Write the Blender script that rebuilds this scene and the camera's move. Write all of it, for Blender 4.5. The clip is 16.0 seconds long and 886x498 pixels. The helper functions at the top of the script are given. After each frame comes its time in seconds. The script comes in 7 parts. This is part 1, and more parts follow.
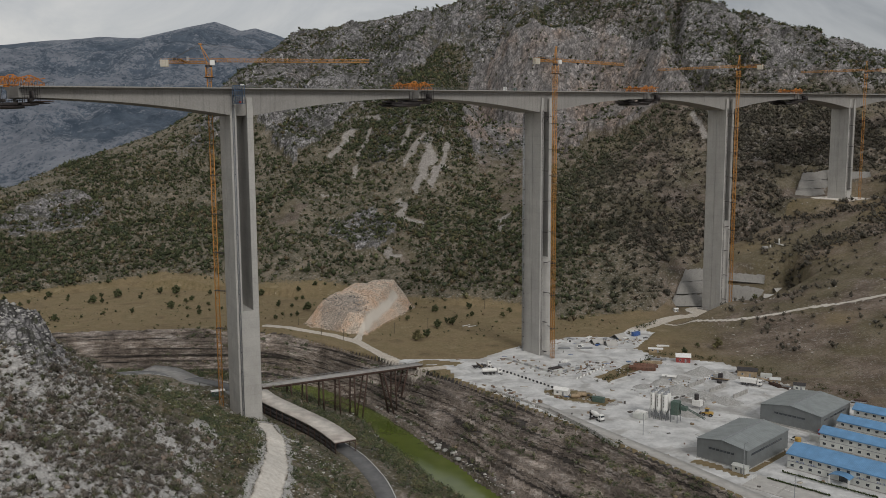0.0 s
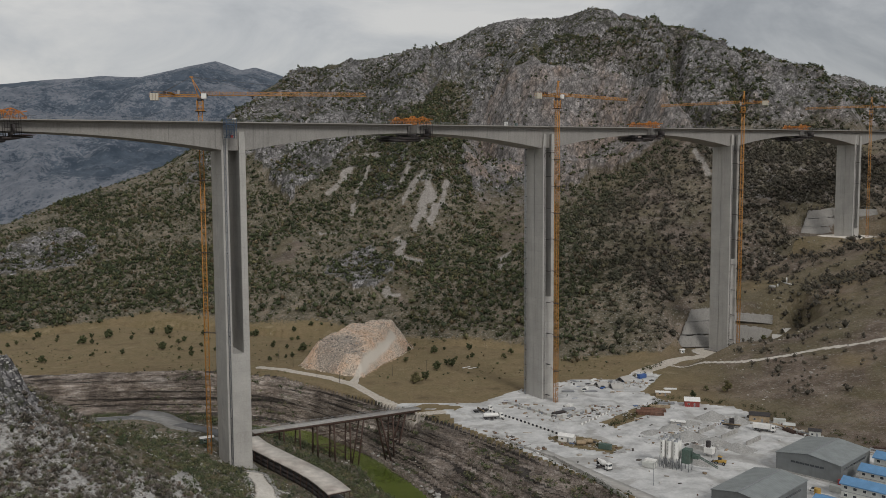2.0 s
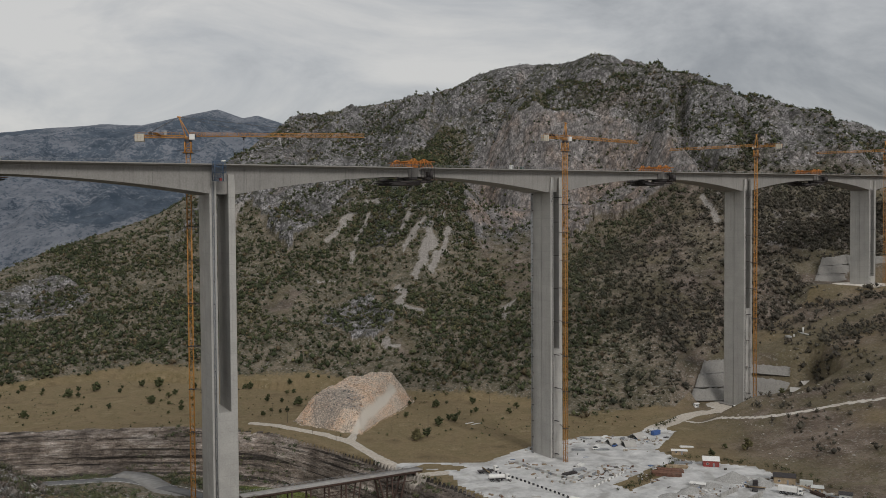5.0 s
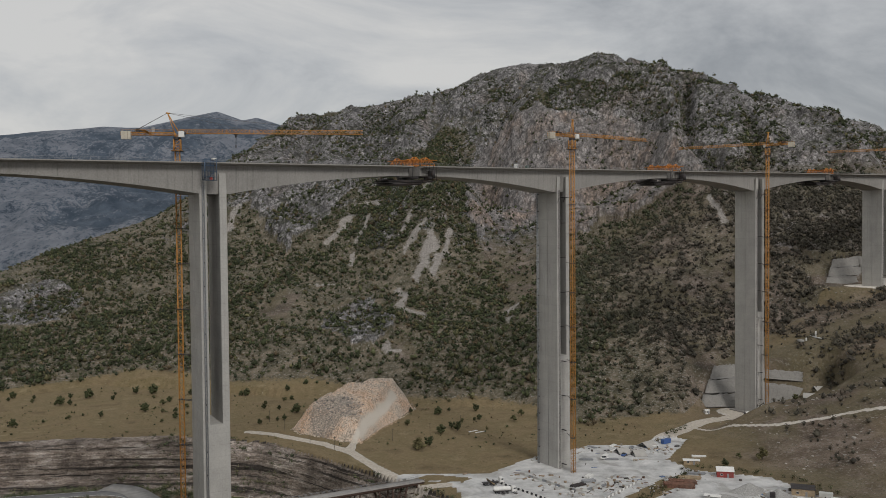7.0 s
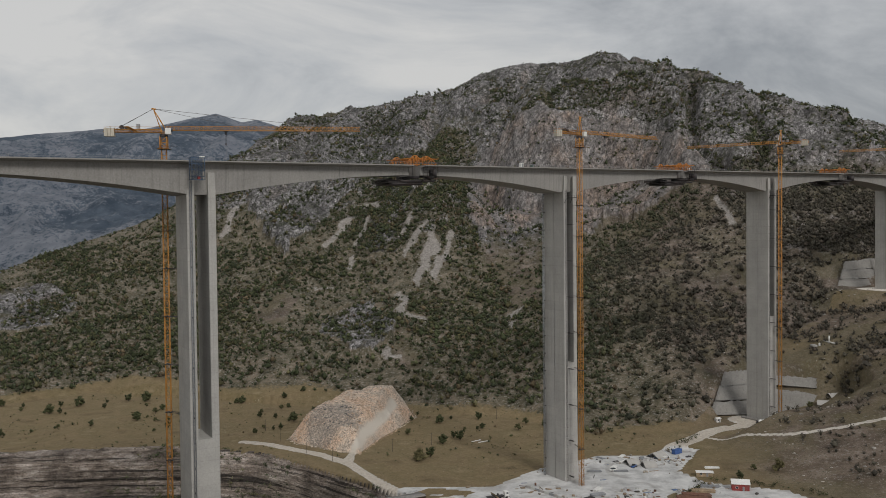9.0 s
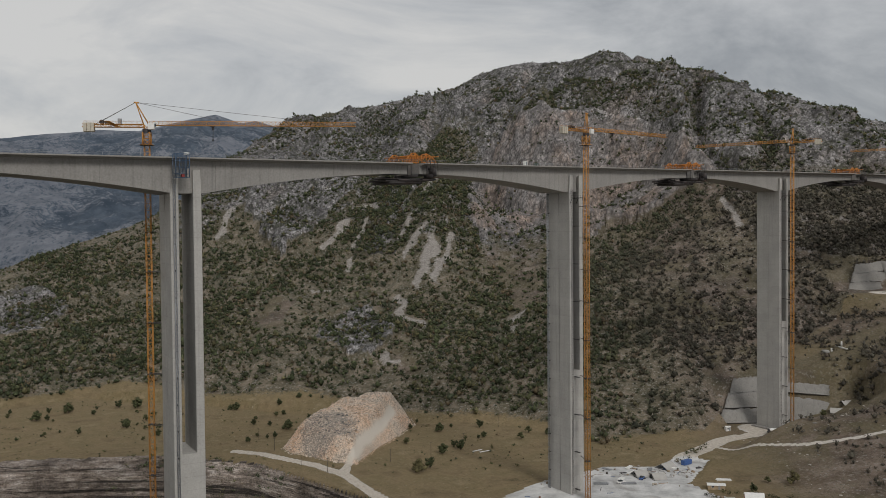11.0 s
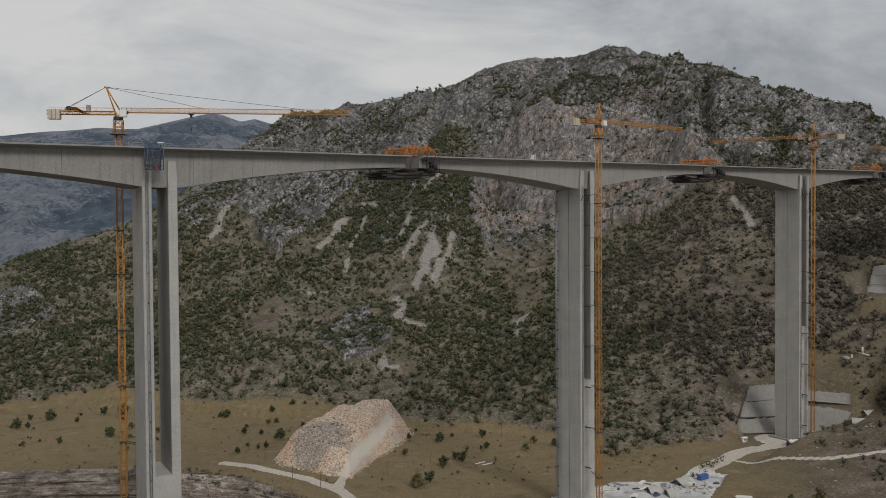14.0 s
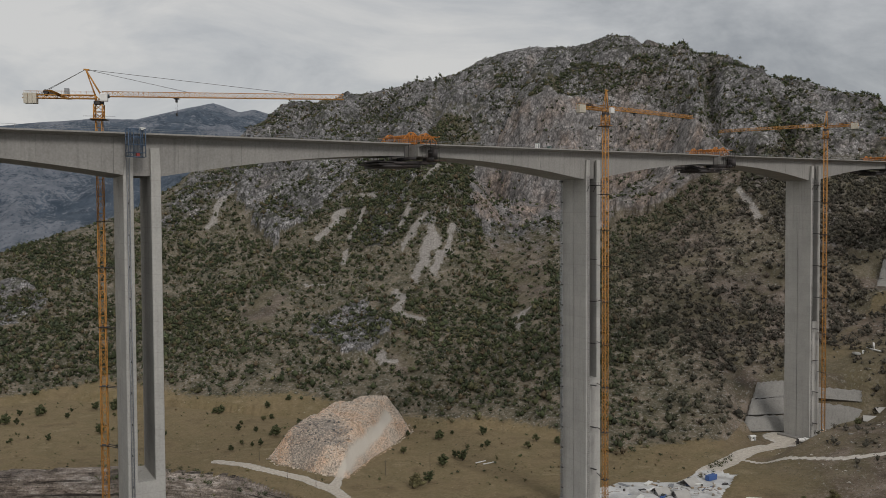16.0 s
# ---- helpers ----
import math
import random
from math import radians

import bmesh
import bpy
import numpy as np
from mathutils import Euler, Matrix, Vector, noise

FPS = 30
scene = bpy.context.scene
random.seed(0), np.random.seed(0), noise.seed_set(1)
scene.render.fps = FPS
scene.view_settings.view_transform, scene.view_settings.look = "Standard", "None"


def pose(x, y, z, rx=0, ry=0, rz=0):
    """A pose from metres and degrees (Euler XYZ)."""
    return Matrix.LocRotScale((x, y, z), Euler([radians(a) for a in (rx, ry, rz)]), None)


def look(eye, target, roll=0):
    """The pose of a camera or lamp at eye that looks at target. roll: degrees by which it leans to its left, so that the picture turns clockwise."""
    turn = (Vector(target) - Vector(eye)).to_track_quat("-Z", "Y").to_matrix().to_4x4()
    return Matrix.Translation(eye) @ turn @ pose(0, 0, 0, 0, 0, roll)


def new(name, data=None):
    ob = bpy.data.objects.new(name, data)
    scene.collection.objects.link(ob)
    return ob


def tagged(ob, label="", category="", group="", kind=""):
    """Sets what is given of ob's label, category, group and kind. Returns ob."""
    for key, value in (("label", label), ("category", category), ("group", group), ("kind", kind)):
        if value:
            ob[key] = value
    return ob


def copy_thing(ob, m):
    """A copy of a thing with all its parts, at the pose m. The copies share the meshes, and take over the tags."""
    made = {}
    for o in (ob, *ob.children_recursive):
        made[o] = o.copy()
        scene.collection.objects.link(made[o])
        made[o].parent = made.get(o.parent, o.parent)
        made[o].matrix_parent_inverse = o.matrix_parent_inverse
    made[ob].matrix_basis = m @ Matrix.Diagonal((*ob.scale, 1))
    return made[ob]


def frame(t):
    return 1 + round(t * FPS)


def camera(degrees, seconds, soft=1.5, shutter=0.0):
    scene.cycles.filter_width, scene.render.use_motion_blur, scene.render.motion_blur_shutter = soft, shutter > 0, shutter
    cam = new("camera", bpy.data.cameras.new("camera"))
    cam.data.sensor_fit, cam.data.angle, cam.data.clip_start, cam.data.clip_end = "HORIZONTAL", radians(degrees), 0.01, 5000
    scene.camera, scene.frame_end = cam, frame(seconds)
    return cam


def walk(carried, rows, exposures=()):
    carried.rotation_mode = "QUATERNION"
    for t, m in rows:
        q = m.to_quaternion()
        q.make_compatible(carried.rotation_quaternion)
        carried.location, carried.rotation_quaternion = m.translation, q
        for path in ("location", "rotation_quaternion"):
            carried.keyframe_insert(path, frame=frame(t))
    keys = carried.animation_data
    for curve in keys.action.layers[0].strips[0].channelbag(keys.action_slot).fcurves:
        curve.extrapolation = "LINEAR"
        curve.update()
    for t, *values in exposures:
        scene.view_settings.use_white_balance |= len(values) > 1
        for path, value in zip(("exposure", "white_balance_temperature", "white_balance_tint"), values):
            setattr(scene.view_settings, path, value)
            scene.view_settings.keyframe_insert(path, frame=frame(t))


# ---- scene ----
cam = camera(52.9, 16.0, 0.7)
PATH = [
    (0, (0.886, -0.827, 131.848), (0.879, 1.157, 131.594), -0.3),
    (0.5, (0.775, 3.394, 131.511), (0.769, 5.379, 131.268), -0.3),
    (1, (0.864, 7.616, 131.245), (0.859, 9.604, 131.024), -0.3),
    (1.5, (0.853, 11.556, 130.846), (0.848, 13.547, 130.651), -0.3),
    (2, (0.777, 15.657, 130.576), (0.772, 17.65, 130.407), -0.3),
    (2.5, (0.672, 19.911, 130.501), (0.667, 21.906, 130.358), -0.2),
    (3, (0.434, 24.505, 130.271), (0.43, 26.502, 130.154), -0.2),
    (3.5, (0.26, 28.948, 129.989), (0.255, 30.946, 129.899), -0.2),
    (4, (0.195, 33.046, 129.792), (0.19, 35.045, 129.724), -0.3),
    (6.5, (-0.667, 54.262, 129.319), (-0.675, 56.262, 129.259), -0.4),
    (7, (-0.942, 59.475, 129.118), (-0.95, 61.474, 129.06), -0.5),
    (7.5, (-1.067, 64.642, 129.004), (-1.076, 66.642, 128.946), -0.6),
    (8, (-1.14, 69.639, 129.003), (-1.149, 71.638, 128.946), -0.6),
    (8.5, (-1.22, 74.488, 128.952), (-1.23, 76.487, 128.896), -0.6),
    (9, (-1.683, 79.109, 128.952), (-1.692, 81.108, 128.899), -0.6),
    (11.5, (-1.847, 103.74, 128.675), (-1.856, 105.739, 128.626), -0.5),
    (12, (-1.92, 108.857, 128.629), (-1.93, 110.856, 128.58), -0.4),
    (12.5, (-2.258, 113.359, 128.429), (-2.267, 115.358, 128.382), -0.4),
    (13, (-2.283, 118.339, 128.428), (-2.292, 120.338, 128.38), -0.4),
    (13.5, (-2.446, 123.119, 128.357), (-2.454, 125.119, 128.309), -0.4),
    (14, (-2.332, 127.646, 128.367), (-2.342, 129.645, 128.317), -0.4),
    (14.5, (-2.379, 132.174, 128.266), (-2.389, 134.173, 128.215), -0.4),
    (15, (-2.41, 136.406, 128.011), (-2.42, 138.406, 127.959), -0.4),
    (15.5, (-2.216, 140.12, 128.098), (-2.227, 142.119, 128.039), -0.4),
    (16, (-2.422, 143.436, 128.352), (-2.432, 145.435, 128.283), -0.3),
]
walk(cam, [(t, look(eye, target, roll)) for t, eye, target, roll in PATH])

# ---- world, sun ----
world = bpy.data.worlds.new("overcast_sky")
scene.world = world
world.use_nodes = True
wn, wl = world.node_tree.nodes, world.node_tree.links
wn.clear()
w_out = wn.new("ShaderNodeOutputWorld")
w_bg = wn.new("ShaderNodeBackground")
w_sky = wn.new("ShaderNodeTexSky")
w_sky.sky_type, w_sky.sun_disc = "NISHITA", False
w_sky.sun_elevation, w_sky.sun_rotation = radians(48), radians(145)
w_sky.air_density, w_sky.dust_density = 1.0, 2.0
w_tc = wn.new("ShaderNodeTexCoord")
w_map = wn.new("ShaderNodeMapping")
w_map.inputs["Scale"].default_value = (2.0, 2.0, 5.2)
w_n1 = wn.new("ShaderNodeTexNoise")
w_n1.inputs["Scale"].default_value, w_n1.inputs["Detail"].default_value, w_n1.inputs["Roughness"].default_value = 1.7, 9.0, 0.6
w_n1.inputs["Distortion"].default_value = 0.6
w_rmp = wn.new("ShaderNodeValToRGB")
for at_, tone in ((0.10, (2.6, 2.75, 2.95, 1)), (0.30, (3.9, 4.05, 4.25, 1)), (0.50, (5.9, 6.0, 6.1, 1)), (0.66, (7.6, 7.5, 7.3, 1))):
    stop = w_rmp.color_ramp.elements[0] if at_ == 0.10 else w_rmp.color_ramp.elements[-1] if at_ == 0.66 else w_rmp.color_ramp.elements.new(at_)
    stop.position, stop.color = at_, tone
w_mix = wn.new("ShaderNodeMix")
w_mix.data_type = "RGBA"
w_mix.inputs["Factor"].default_value = 0.9
w_bg.inputs["Strength"].default_value = 0.083
wl.new(w_tc.outputs["Generated"], w_map.inputs["Vector"])
wl.new(w_map.outputs["Vector"], w_n1.inputs["Vector"])
# the cloud sheet thickens towards the right-hand side of the valley
w_sep = wn.new("ShaderNodeSeparateXYZ")
w_ma = wn.new("ShaderNodeMath")
w_ma.operation = "MULTIPLY_ADD"
w_ma.inputs[1].default_value = -0.36
wl.new(w_tc.outputs["Generated"], w_sep.inputs[0])
wl.new(w_sep.outputs["X"], w_ma.inputs[0])
wl.new(w_n1.outputs["Fac"], w_ma.inputs[2])
wl.new(w_ma.outputs[0], w_rmp.inputs["Fac"])
wl.new(w_sky.outputs["Color"], w_mix.inputs["A"])
wl.new(w_rmp.outputs["Color"], w_mix.inputs["B"])
wl.new(w_mix.outputs["Result"], w_bg.inputs["Color"])
wl.new(w_bg.outputs["Background"], w_out.inputs["Surface"])

sun_lamp = bpy.data.lights.new("sun", "SUN")
sun_lamp.energy, sun_lamp.angle, sun_lamp.color = 1.5, radians(16), (1.0, 0.965, 0.925)
sun = new("sun", sun_lamp)
sun.matrix_world = look((320, -330, 520), (0, 300, 0))


# ---- materials ----
class Nodes:
    """A small node-material writer."""

    def __init__(self, name, rough=0.85, metal=0.0):
        self.m = bpy.data.materials.new(name)
        self.m.use_nodes = True
        self.t = self.m.node_tree
        self.b = self.t.nodes["Principled BSDF"]
        self.b.inputs["Roughness"].default_value = rough
        self.b.inputs["Metallic"].default_value = metal
        if "Specular IOR Level" in self.b.inputs:
            self.b.inputs["Specular IOR Level"].default_value = 0.25

    def n(self, kind, **inputs):
        node = self.t.nodes.new(kind)
        for key, value in inputs.items():
            node.inputs[key.replace("_", " ")].default_value = value
        return node

    def link(self, a, b):
        self.t.links.new(a, b)

    def coords(self, scale=(1, 1, 1), world=False):
        c = self.n("ShaderNodeNewGeometry").outputs["Position"] if world else self.n("ShaderNodeTexCoord").outputs["Object"]
        mp = self.n("ShaderNodeMapping")
        mp.inputs["Scale"].default_value = scale
        self.link(c, mp.inputs["Vector"])
        return mp.outputs["Vector"]

    def noise(self, vec, scale, detail=5.0, rough=0.55, distort=0.0):
        node = self.n("ShaderNodeTexNoise", Scale=scale, Detail=detail, Roughness=rough, Distortion=distort)
        self.link(vec, node.inputs["Vector"])
        return node.outputs["Fac"]

    def ramp(self, fac, stops):
        node = self.n("ShaderNodeValToRGB")
        els = node.color_ramp.elements
        while len(els) < len(stops):
            els.new(0.5)
        for el, (p, c) in zip(els, stops):
            el.position = p
            el.color = (*c, 1) if isinstance(c, tuple) else (c, c, c, 1)
        self.link(fac, node.inputs["Fac"])
        return node.outputs["Color"]

    def mix(self, fac, a, b, mode="MIX"):
        node = self.t.nodes.new("ShaderNodeMix")
        node.data_type, node.blend_type = "RGBA", mode
        for sock, v in ((node.inputs["Factor"], fac), (node.inputs["A"], a), (node.inputs["B"], b)):
            if isinstance(v, (int, float)):
                sock.default_value = v if sock.type == "VALUE" else (v, v, v, 1)
            elif isinstance(v, tuple):
                sock.default_value = (*v, 1)
            else:
                self.link(v, sock)
        return node.outputs["Result"]

    def math(self, op, a, b=0.0, clamp=False):
        node = self.t.nodes.new("ShaderNodeMath")
        node.operation, node.use_clamp = op, clamp
        for sock, v in zip(node.inputs, (a, b)):
            if isinstance(v, (int, float)):
                sock.default_value = v
            else:
                self.link(v, sock)
        return node.outputs[0]

    def bump(self, height, strength=0.4, dist=0.1):
        node = self.n("ShaderNodeBump", Strength=strength, Distance=dist)
        self.link(height, node.inputs["Height"])
        self.link(node.outputs["Normal"], self.b.inputs["Normal"])

    def base(self, col):
        if isinstance(col, tuple):
            self.b.inputs["Base Color"].default_value = (*col, 1)
        else:
            self.link(col, self.b.inputs["Base Color"])
        return self.m


def painted(name, col, rough=0.6, metal=0.0, vary=0.25, scale=1.5, grime=0.3, grime_col=(0.16, 0.14, 0.12)):
    """Painted or raw surface with grain, stains and a little relief."""
    k = Nodes(name, rough, metal)
    v = k.coords()
    n1, n2 = k.noise(v, scale, 6), k.noise(v, scale * 0.17, 3)
    lo = tuple(c * (1 - vary) for c in col)
    hi = tuple(min(1, c * (1 + vary)) for c in col)
    c = k.ramp(n1, [(0.3, lo), (0.7, hi)])
    c = k.mix(k.math("MULTIPLY", k.ramp(n2, [(0.5, 0.0), (0.75, 1.0)]), grime), c, grime_col)
    k.bump(n1, 0.25, 0.05)
    return k.base(c)


def concrete_mat(name, col, streak=0.5, lift=4.5):
    """Cast concrete: pour lines, vertical weather streaks, blotches."""
    k = Nodes(name, 0.9)
    v = k.coords(world=True)
    blotch = k.noise(v, 0.12, 5)
    fine = k.noise(v, 1.6, 6)
    sv = k.coords((1.0, 1.0, 0.035), world=True)
    st = k.noise(sv, 0.75, 5, 0.6)
    c = k.ramp(blotch, [(0.3, tuple(x * 0.86 for x in col)), (0.7, tuple(min(1, x * 1.12) for x in col))])
    c = k.mix(k.math("MULTIPLY", k.ramp(st, [(0.52, 0.0), (0.72, 1.0)]), streak), c, tuple(x * 0.58 for x in col))
    c = k.mix(0.18, c, k.ramp(fine, [(0.3, 0.2), (0.7, 0.62)]))
    sep = k.n("ShaderNodeSeparateXYZ")
    k.link(v, sep.inputs[0])
    zf = k.math("FRACT", k.math("DIVIDE", sep.outputs["Z"], lift))
    line = k.math("LESS_THAN", zf, 0.04)
    c = k.mix(k.math("MULTIPLY", line, 0.22), c, tuple(x * 0.5 for x in col))
    band = k.n("ShaderNodeTexWhiteNoise")
    band.noise_dimensions = "1D"
    k.link(k.math("FLOOR", k.math("DIVIDE", sep.outputs["Z"], lift)), band.inputs["W"])
    c = k.mix(k.math("MULTIPLY", band.outputs["Value"], 0.16), c, tuple(x * 0.7 for x in col))
    k.bump(fine, 0.2, 0.05)
    return k.base(c)


MAT = {}
MAT["pier"] = concrete_mat("pier_concrete", (0.41, 0.395, 0.365), 0.45)
MAT["girder"] = concrete_mat("girder_concrete", (0.285, 0.27, 0.248), 0.75, 60.0)
MAT["crane"] = painted("crane_yellow", (0.47, 0.225, 0.058), 0.5, 0.0, 0.18, 2.0, 0.25, (0.2, 0.1, 0.04))
MAT["orange"] = painted("traveller_orange", (0.46, 0.17, 0.035), 0.5, 0.0, 0.2, 2.0, 0.35, (0.18, 0.09, 0.04))
MAT["dark_steel"] = painted("dark_steel", (0.06, 0.055, 0.055), 0.6, 0.3, 0.3, 1.5, 0.3, (0.1, 0.05, 0.03))
MAT["rust"] = painted("rusted_steel", (0.085, 0.055, 0.044), 0.75, 0.1, 0.35, 1.2, 0.4, (0.05, 0.03, 0.025))
MAT["grey_steel"] = painted("grey_steel", (0.30, 0.31, 0.32), 0.5, 0.4, 0.2)
MAT["red"] = painted("red_paint", (0.26, 0.05, 0.045), 0.55)
MAT["white"] = painted("white_paint", (0.72, 0.71, 0.68), 0.6, 0.0, 0.08, 1.0, 0.25, (0.4, 0.37, 0.33))
MAT["blue_cage"] = painted("blue_mesh_paint", (0.075, 0.115, 0.175), 0.5, 0.2, 0.25)
MAT["cable"] = painted("steel_cable", (0.12, 0.11, 0.10), 0.5, 0.5)

# ---- ground shape ----
RNG = np.random.RandomState(7)


def vnoise(x, y, seed):
    """Smooth value noise in -1 to 1 on a unit lattice."""
    xi, yi = np.floor(x).astype(np.int64), np.floor(y).astype(np.int64)
    fx, fy = x - xi, y - yi
    fx, fy = fx * fx * (3 - 2 * fx), fy * fy * (3 - 2 * fy)

    def h(a, b):
        v = (a * 374761393 + b * 668265263 + seed * 144665) & 0x7FFFFFFF
        v = ((v ^ (v >> 13)) * 1274126177) & 0x7FFFFFFF
        return ((v ^ (v >> 16)) & 0xFFFF) / 32767.5 - 1.0

    return (h(xi, yi) * (1 - fx) + h(xi + 1, yi) * fx) * (1 - fy) + (h(xi, yi + 1) * (1 - fx) + h(xi + 1, yi + 1) * fx) * fy


def fbm(x, y, size, octaves, seed, gain=0.5, ridged=False):
    out, amp, tot = 0.0, 1.0, 0.0
    for o in range(octaves):
        k = 2.03 ** o / size
        v = vnoise(x * k + 13.7 * o, y * k - 7.1 * o, seed + o)
        out = out + amp * ((1 - 2 * np.abs(v)) if ridged else v)
        tot += amp
        amp *= gain
    return out / tot


def smooth(a, b, v):
    t = np.clip((v - a) / (b - a), 0, 1)
    return t * t * (3 - 2 * t)


def dist_line(x, y, pts):
    """Distance to a polyline, and the side (positive to its left)."""
    best = np.full(np.shape(x), 1e9)
    side = np.zeros(np.shape(x))
    for (ax, ay), (bx, by) in zip(pts[:-1], pts[1:]):
        ux, uy = bx - ax, by - ay
        t = np.clip(((x - ax) * ux + (y - ay) * uy) / (ux * ux + uy * uy), 0, 1)
        dx, dy = x - ax - t * ux, y - ay - t * uy
        d = np.hypot(dx, dy)
        s = ux * (y - ay) - uy * (x - ax)
        side = np.where(d < best, np.sign(s), side)
        best = np.minimum(best, d)
    return best, side


NEAR_ROAD = [(60, -300), (20, 60), (5, 150), (-6, 230), (-21, 321), (-34, 353), (-42, 366), (-51.5, 378), (-62, 391), (-75, 405.5), (-86, 418), (-99, 438), (-118, 452), (-140, 462), (-165, 470), (-230, 455), (-420, 445), (-1500, 420)]
RIVER = [(300, -300), (200, 20), (140, 140), (90, 240), (40, 330), (13, 379), (-12, 428), (-40, 490), (-86, 549), (-150, 566), (-230, 556), (-420, 530), (-1500, 500)]
FAR_RIM = [(420, -300), (290, 0), (200, 130), (150, 230), (107, 313), (81, 358), (62, 387), (39, 421), (4, 472), (-22, 503), (-83, 561), (-110, 587), (-172, 603), (-228, 598), (-279, 590), (-420, 580), (-1500, 560)]
RIVER_Z = -28.0

RIDGE_X = [-1500, -700, -500, -466, -428, -380, -327, -303, -264, -230, -140, -83, -35, -8, 51, 113, 167, 212, 275, 319, 356, 389, 418, 434, 470, 541, 625, 900, 1500]
RIDGE_Y = [900, 980, 1050, 1120, 1200, 1280, 1380, 1450, 1500, 1520, 1540, 1530, 1500, 1460, 1390, 1330, 1310, 1300, 1265, 1210, 1190, 1160, 1095, 1062, 1200, 1290, 1300, 1250, 1200]
RIDGE_Z = [10, 30, 74, 103, 124, 148, 203, 256, 284, 302, 324, 329, 327, 334, 348, 357, 351, 360, 340, 312, 294, 276, 256, 247, 252, 264, 240, 190, 150]
DENSE_X = np.arange(-1500, 1501, 6.0)
SOFT = np.exp(-np.linspace(-2.5, 2.5, 13) ** 2 / 2)
SOFT /= SOFT.sum()
DENSE_Y = np.convolve(np.pad(np.interp(DENSE_X, RIDGE_X, RIDGE_Y), 6, "edge"), SOFT, "valid")
DENSE_Z = np.convolve(np.pad(np.interp(DENSE_X, RIDGE_X, RIDGE_Z), 6, "edge"), SOFT, "valid")
FOOT_X = [-1500, -600, -366, -278, -135, -21, 49, 85, 154, 180, 240, 340, 500, 1500]
FOOT_Y = [640, 660, 705, 785, 718, 684, 662, 618, 650, 684, 730, 800, 860, 900]


SITE = [(6, 474), (0, 500), (-30, 505), (-25, 515), (20, 515), (45, 545), (80, 570), (110, 572), (128, 590), (140, 580), (118, 540), (125, 520), (160, 502), (177, 462), (198, 425), (226, 385), (268, 330), (250, 250), (150, 232), (107, 316), (81, 361), (62, 390), (39, 424)]


def inside(x, y, poly):
    k = np.zeros(np.shape(x), bool)
    for (ax, ay), (bx, by) in zip(poly, poly[1:] + poly[:1]):
        k ^= ((ay > y) != (by > y)) & (x < (bx - ax) * (y - ay) / (by - ay + 1e-9) + ax)
    return k


GULLIES = [([(291, 1150), (270, 1060), (282, 1000)], 9, 24), ([(122, 1318), (98, 1285), (66, 1225)], 9, 18), ([(10, 1440), (-6, 1330), (-30, 1210)], 10, 14), ([(262, 1288), (222, 1230), (190, 1190)], 8, 14), ([(345, 1088), (330, 1001)], 8, 16), ([(-70, 1490), (-90, 1350), (-80, 1200)], 11, 12), ([(-180, 1480), (-200, 1330), (-190, 1180)], 11, 12), ([(160, 1305), (170, 1240)], 7, 14)]


# the mountain's face in elevation (x, height): bare rock, woods, dry grass
ROCK_ZONES = [
    [(-300, 205), (-276, 232), (-260, 285), (-153, 320), (-45, 330), (-20, 300), (-23, 268), (-41, 230), (-63, 196), (-105, 190), (-130, 165), (-136, 141), (-153, 116), (-172, 101), (-195, 110), (-224, 142), (-253, 178)],
    [(-62, 178), (-39, 180), (-34, 157), (-43, 133), (-68, 127), (-66, 159)],
    [(-81, 127), (-60, 116), (-65, 99), (-81, 104)],
    [(-16, 303), (20, 340), (63, 350), (120, 375), (204, 370), (274, 340), (290, 293), (271, 266), (231, 298), (199, 322), (146, 310), (101, 291), (84, 300), (52, 259), (7, 262)],
    [(284, 285), (300, 330), (388, 320), (440, 290), (445, 220), (421, 187), (359, 180), (300, 186), (277, 189), (276, 223)],
    [(-108, 54), (-91, 60), (-73, 57), (-49, 43), (-48, 32), (-70, 25), (-86, 35), (-107, 38)],
    [(-439, 65), (-418, 71), (-356, 60), (-349, 47), (-381, 35), (-450, 40)],
]
WALL_ZONE = [(60, 240), (72, 250), (117, 264), (173, 262), (236, 240), (268, 212), (272, 188), (262, 168), (224, 148), (178, 130), (141, 111), (95, 116), (65, 108), (32, 99), (24, 132), (26, 182), (43, 213)]
WOOD_ZONES = [
    [(68, 244), (99, 275), (150, 301), (220, 306), (259, 284), (264, 246), (237, 243), (188, 268), (118, 270)],
    [(56, 330), (74, 334), (74, 292), (58, 284)],
    [(79, 322), (96, 336), (96, 304), (78, 295)],
    [(-36, 224), (-15, 251), (29, 241), (36, 213), (19, 172), (23, 126), (32, 98), (4, 99), (-24, 110), (-58, 93), (-90, 104), (-113, 150), (-70, 186)],
    [(278, 296), (292, 290), (276, 226), (278, 183), (313, 163), (321, 182), (288, 192), (279, 216), (268, 262)],
    [(340, 256), (350, 235), (333, 182), (303, 180), (326, 229)],
    [(270, 160), (330, 170), (420, 180), (430, 120), (330, 95), (270, 110)],
]
TAN_ZONES = [[(37, 93), (93, 109), (79, 69), (65, 60), (40, 74)], [(-44, 39), (-30, 39), (-24, 23), (-42, 22)], [(-170, 62), (-140, 58), (-146, 38), (-176, 42)], [(90, 112), (140, 108), (130, 90), (95, 92)]]
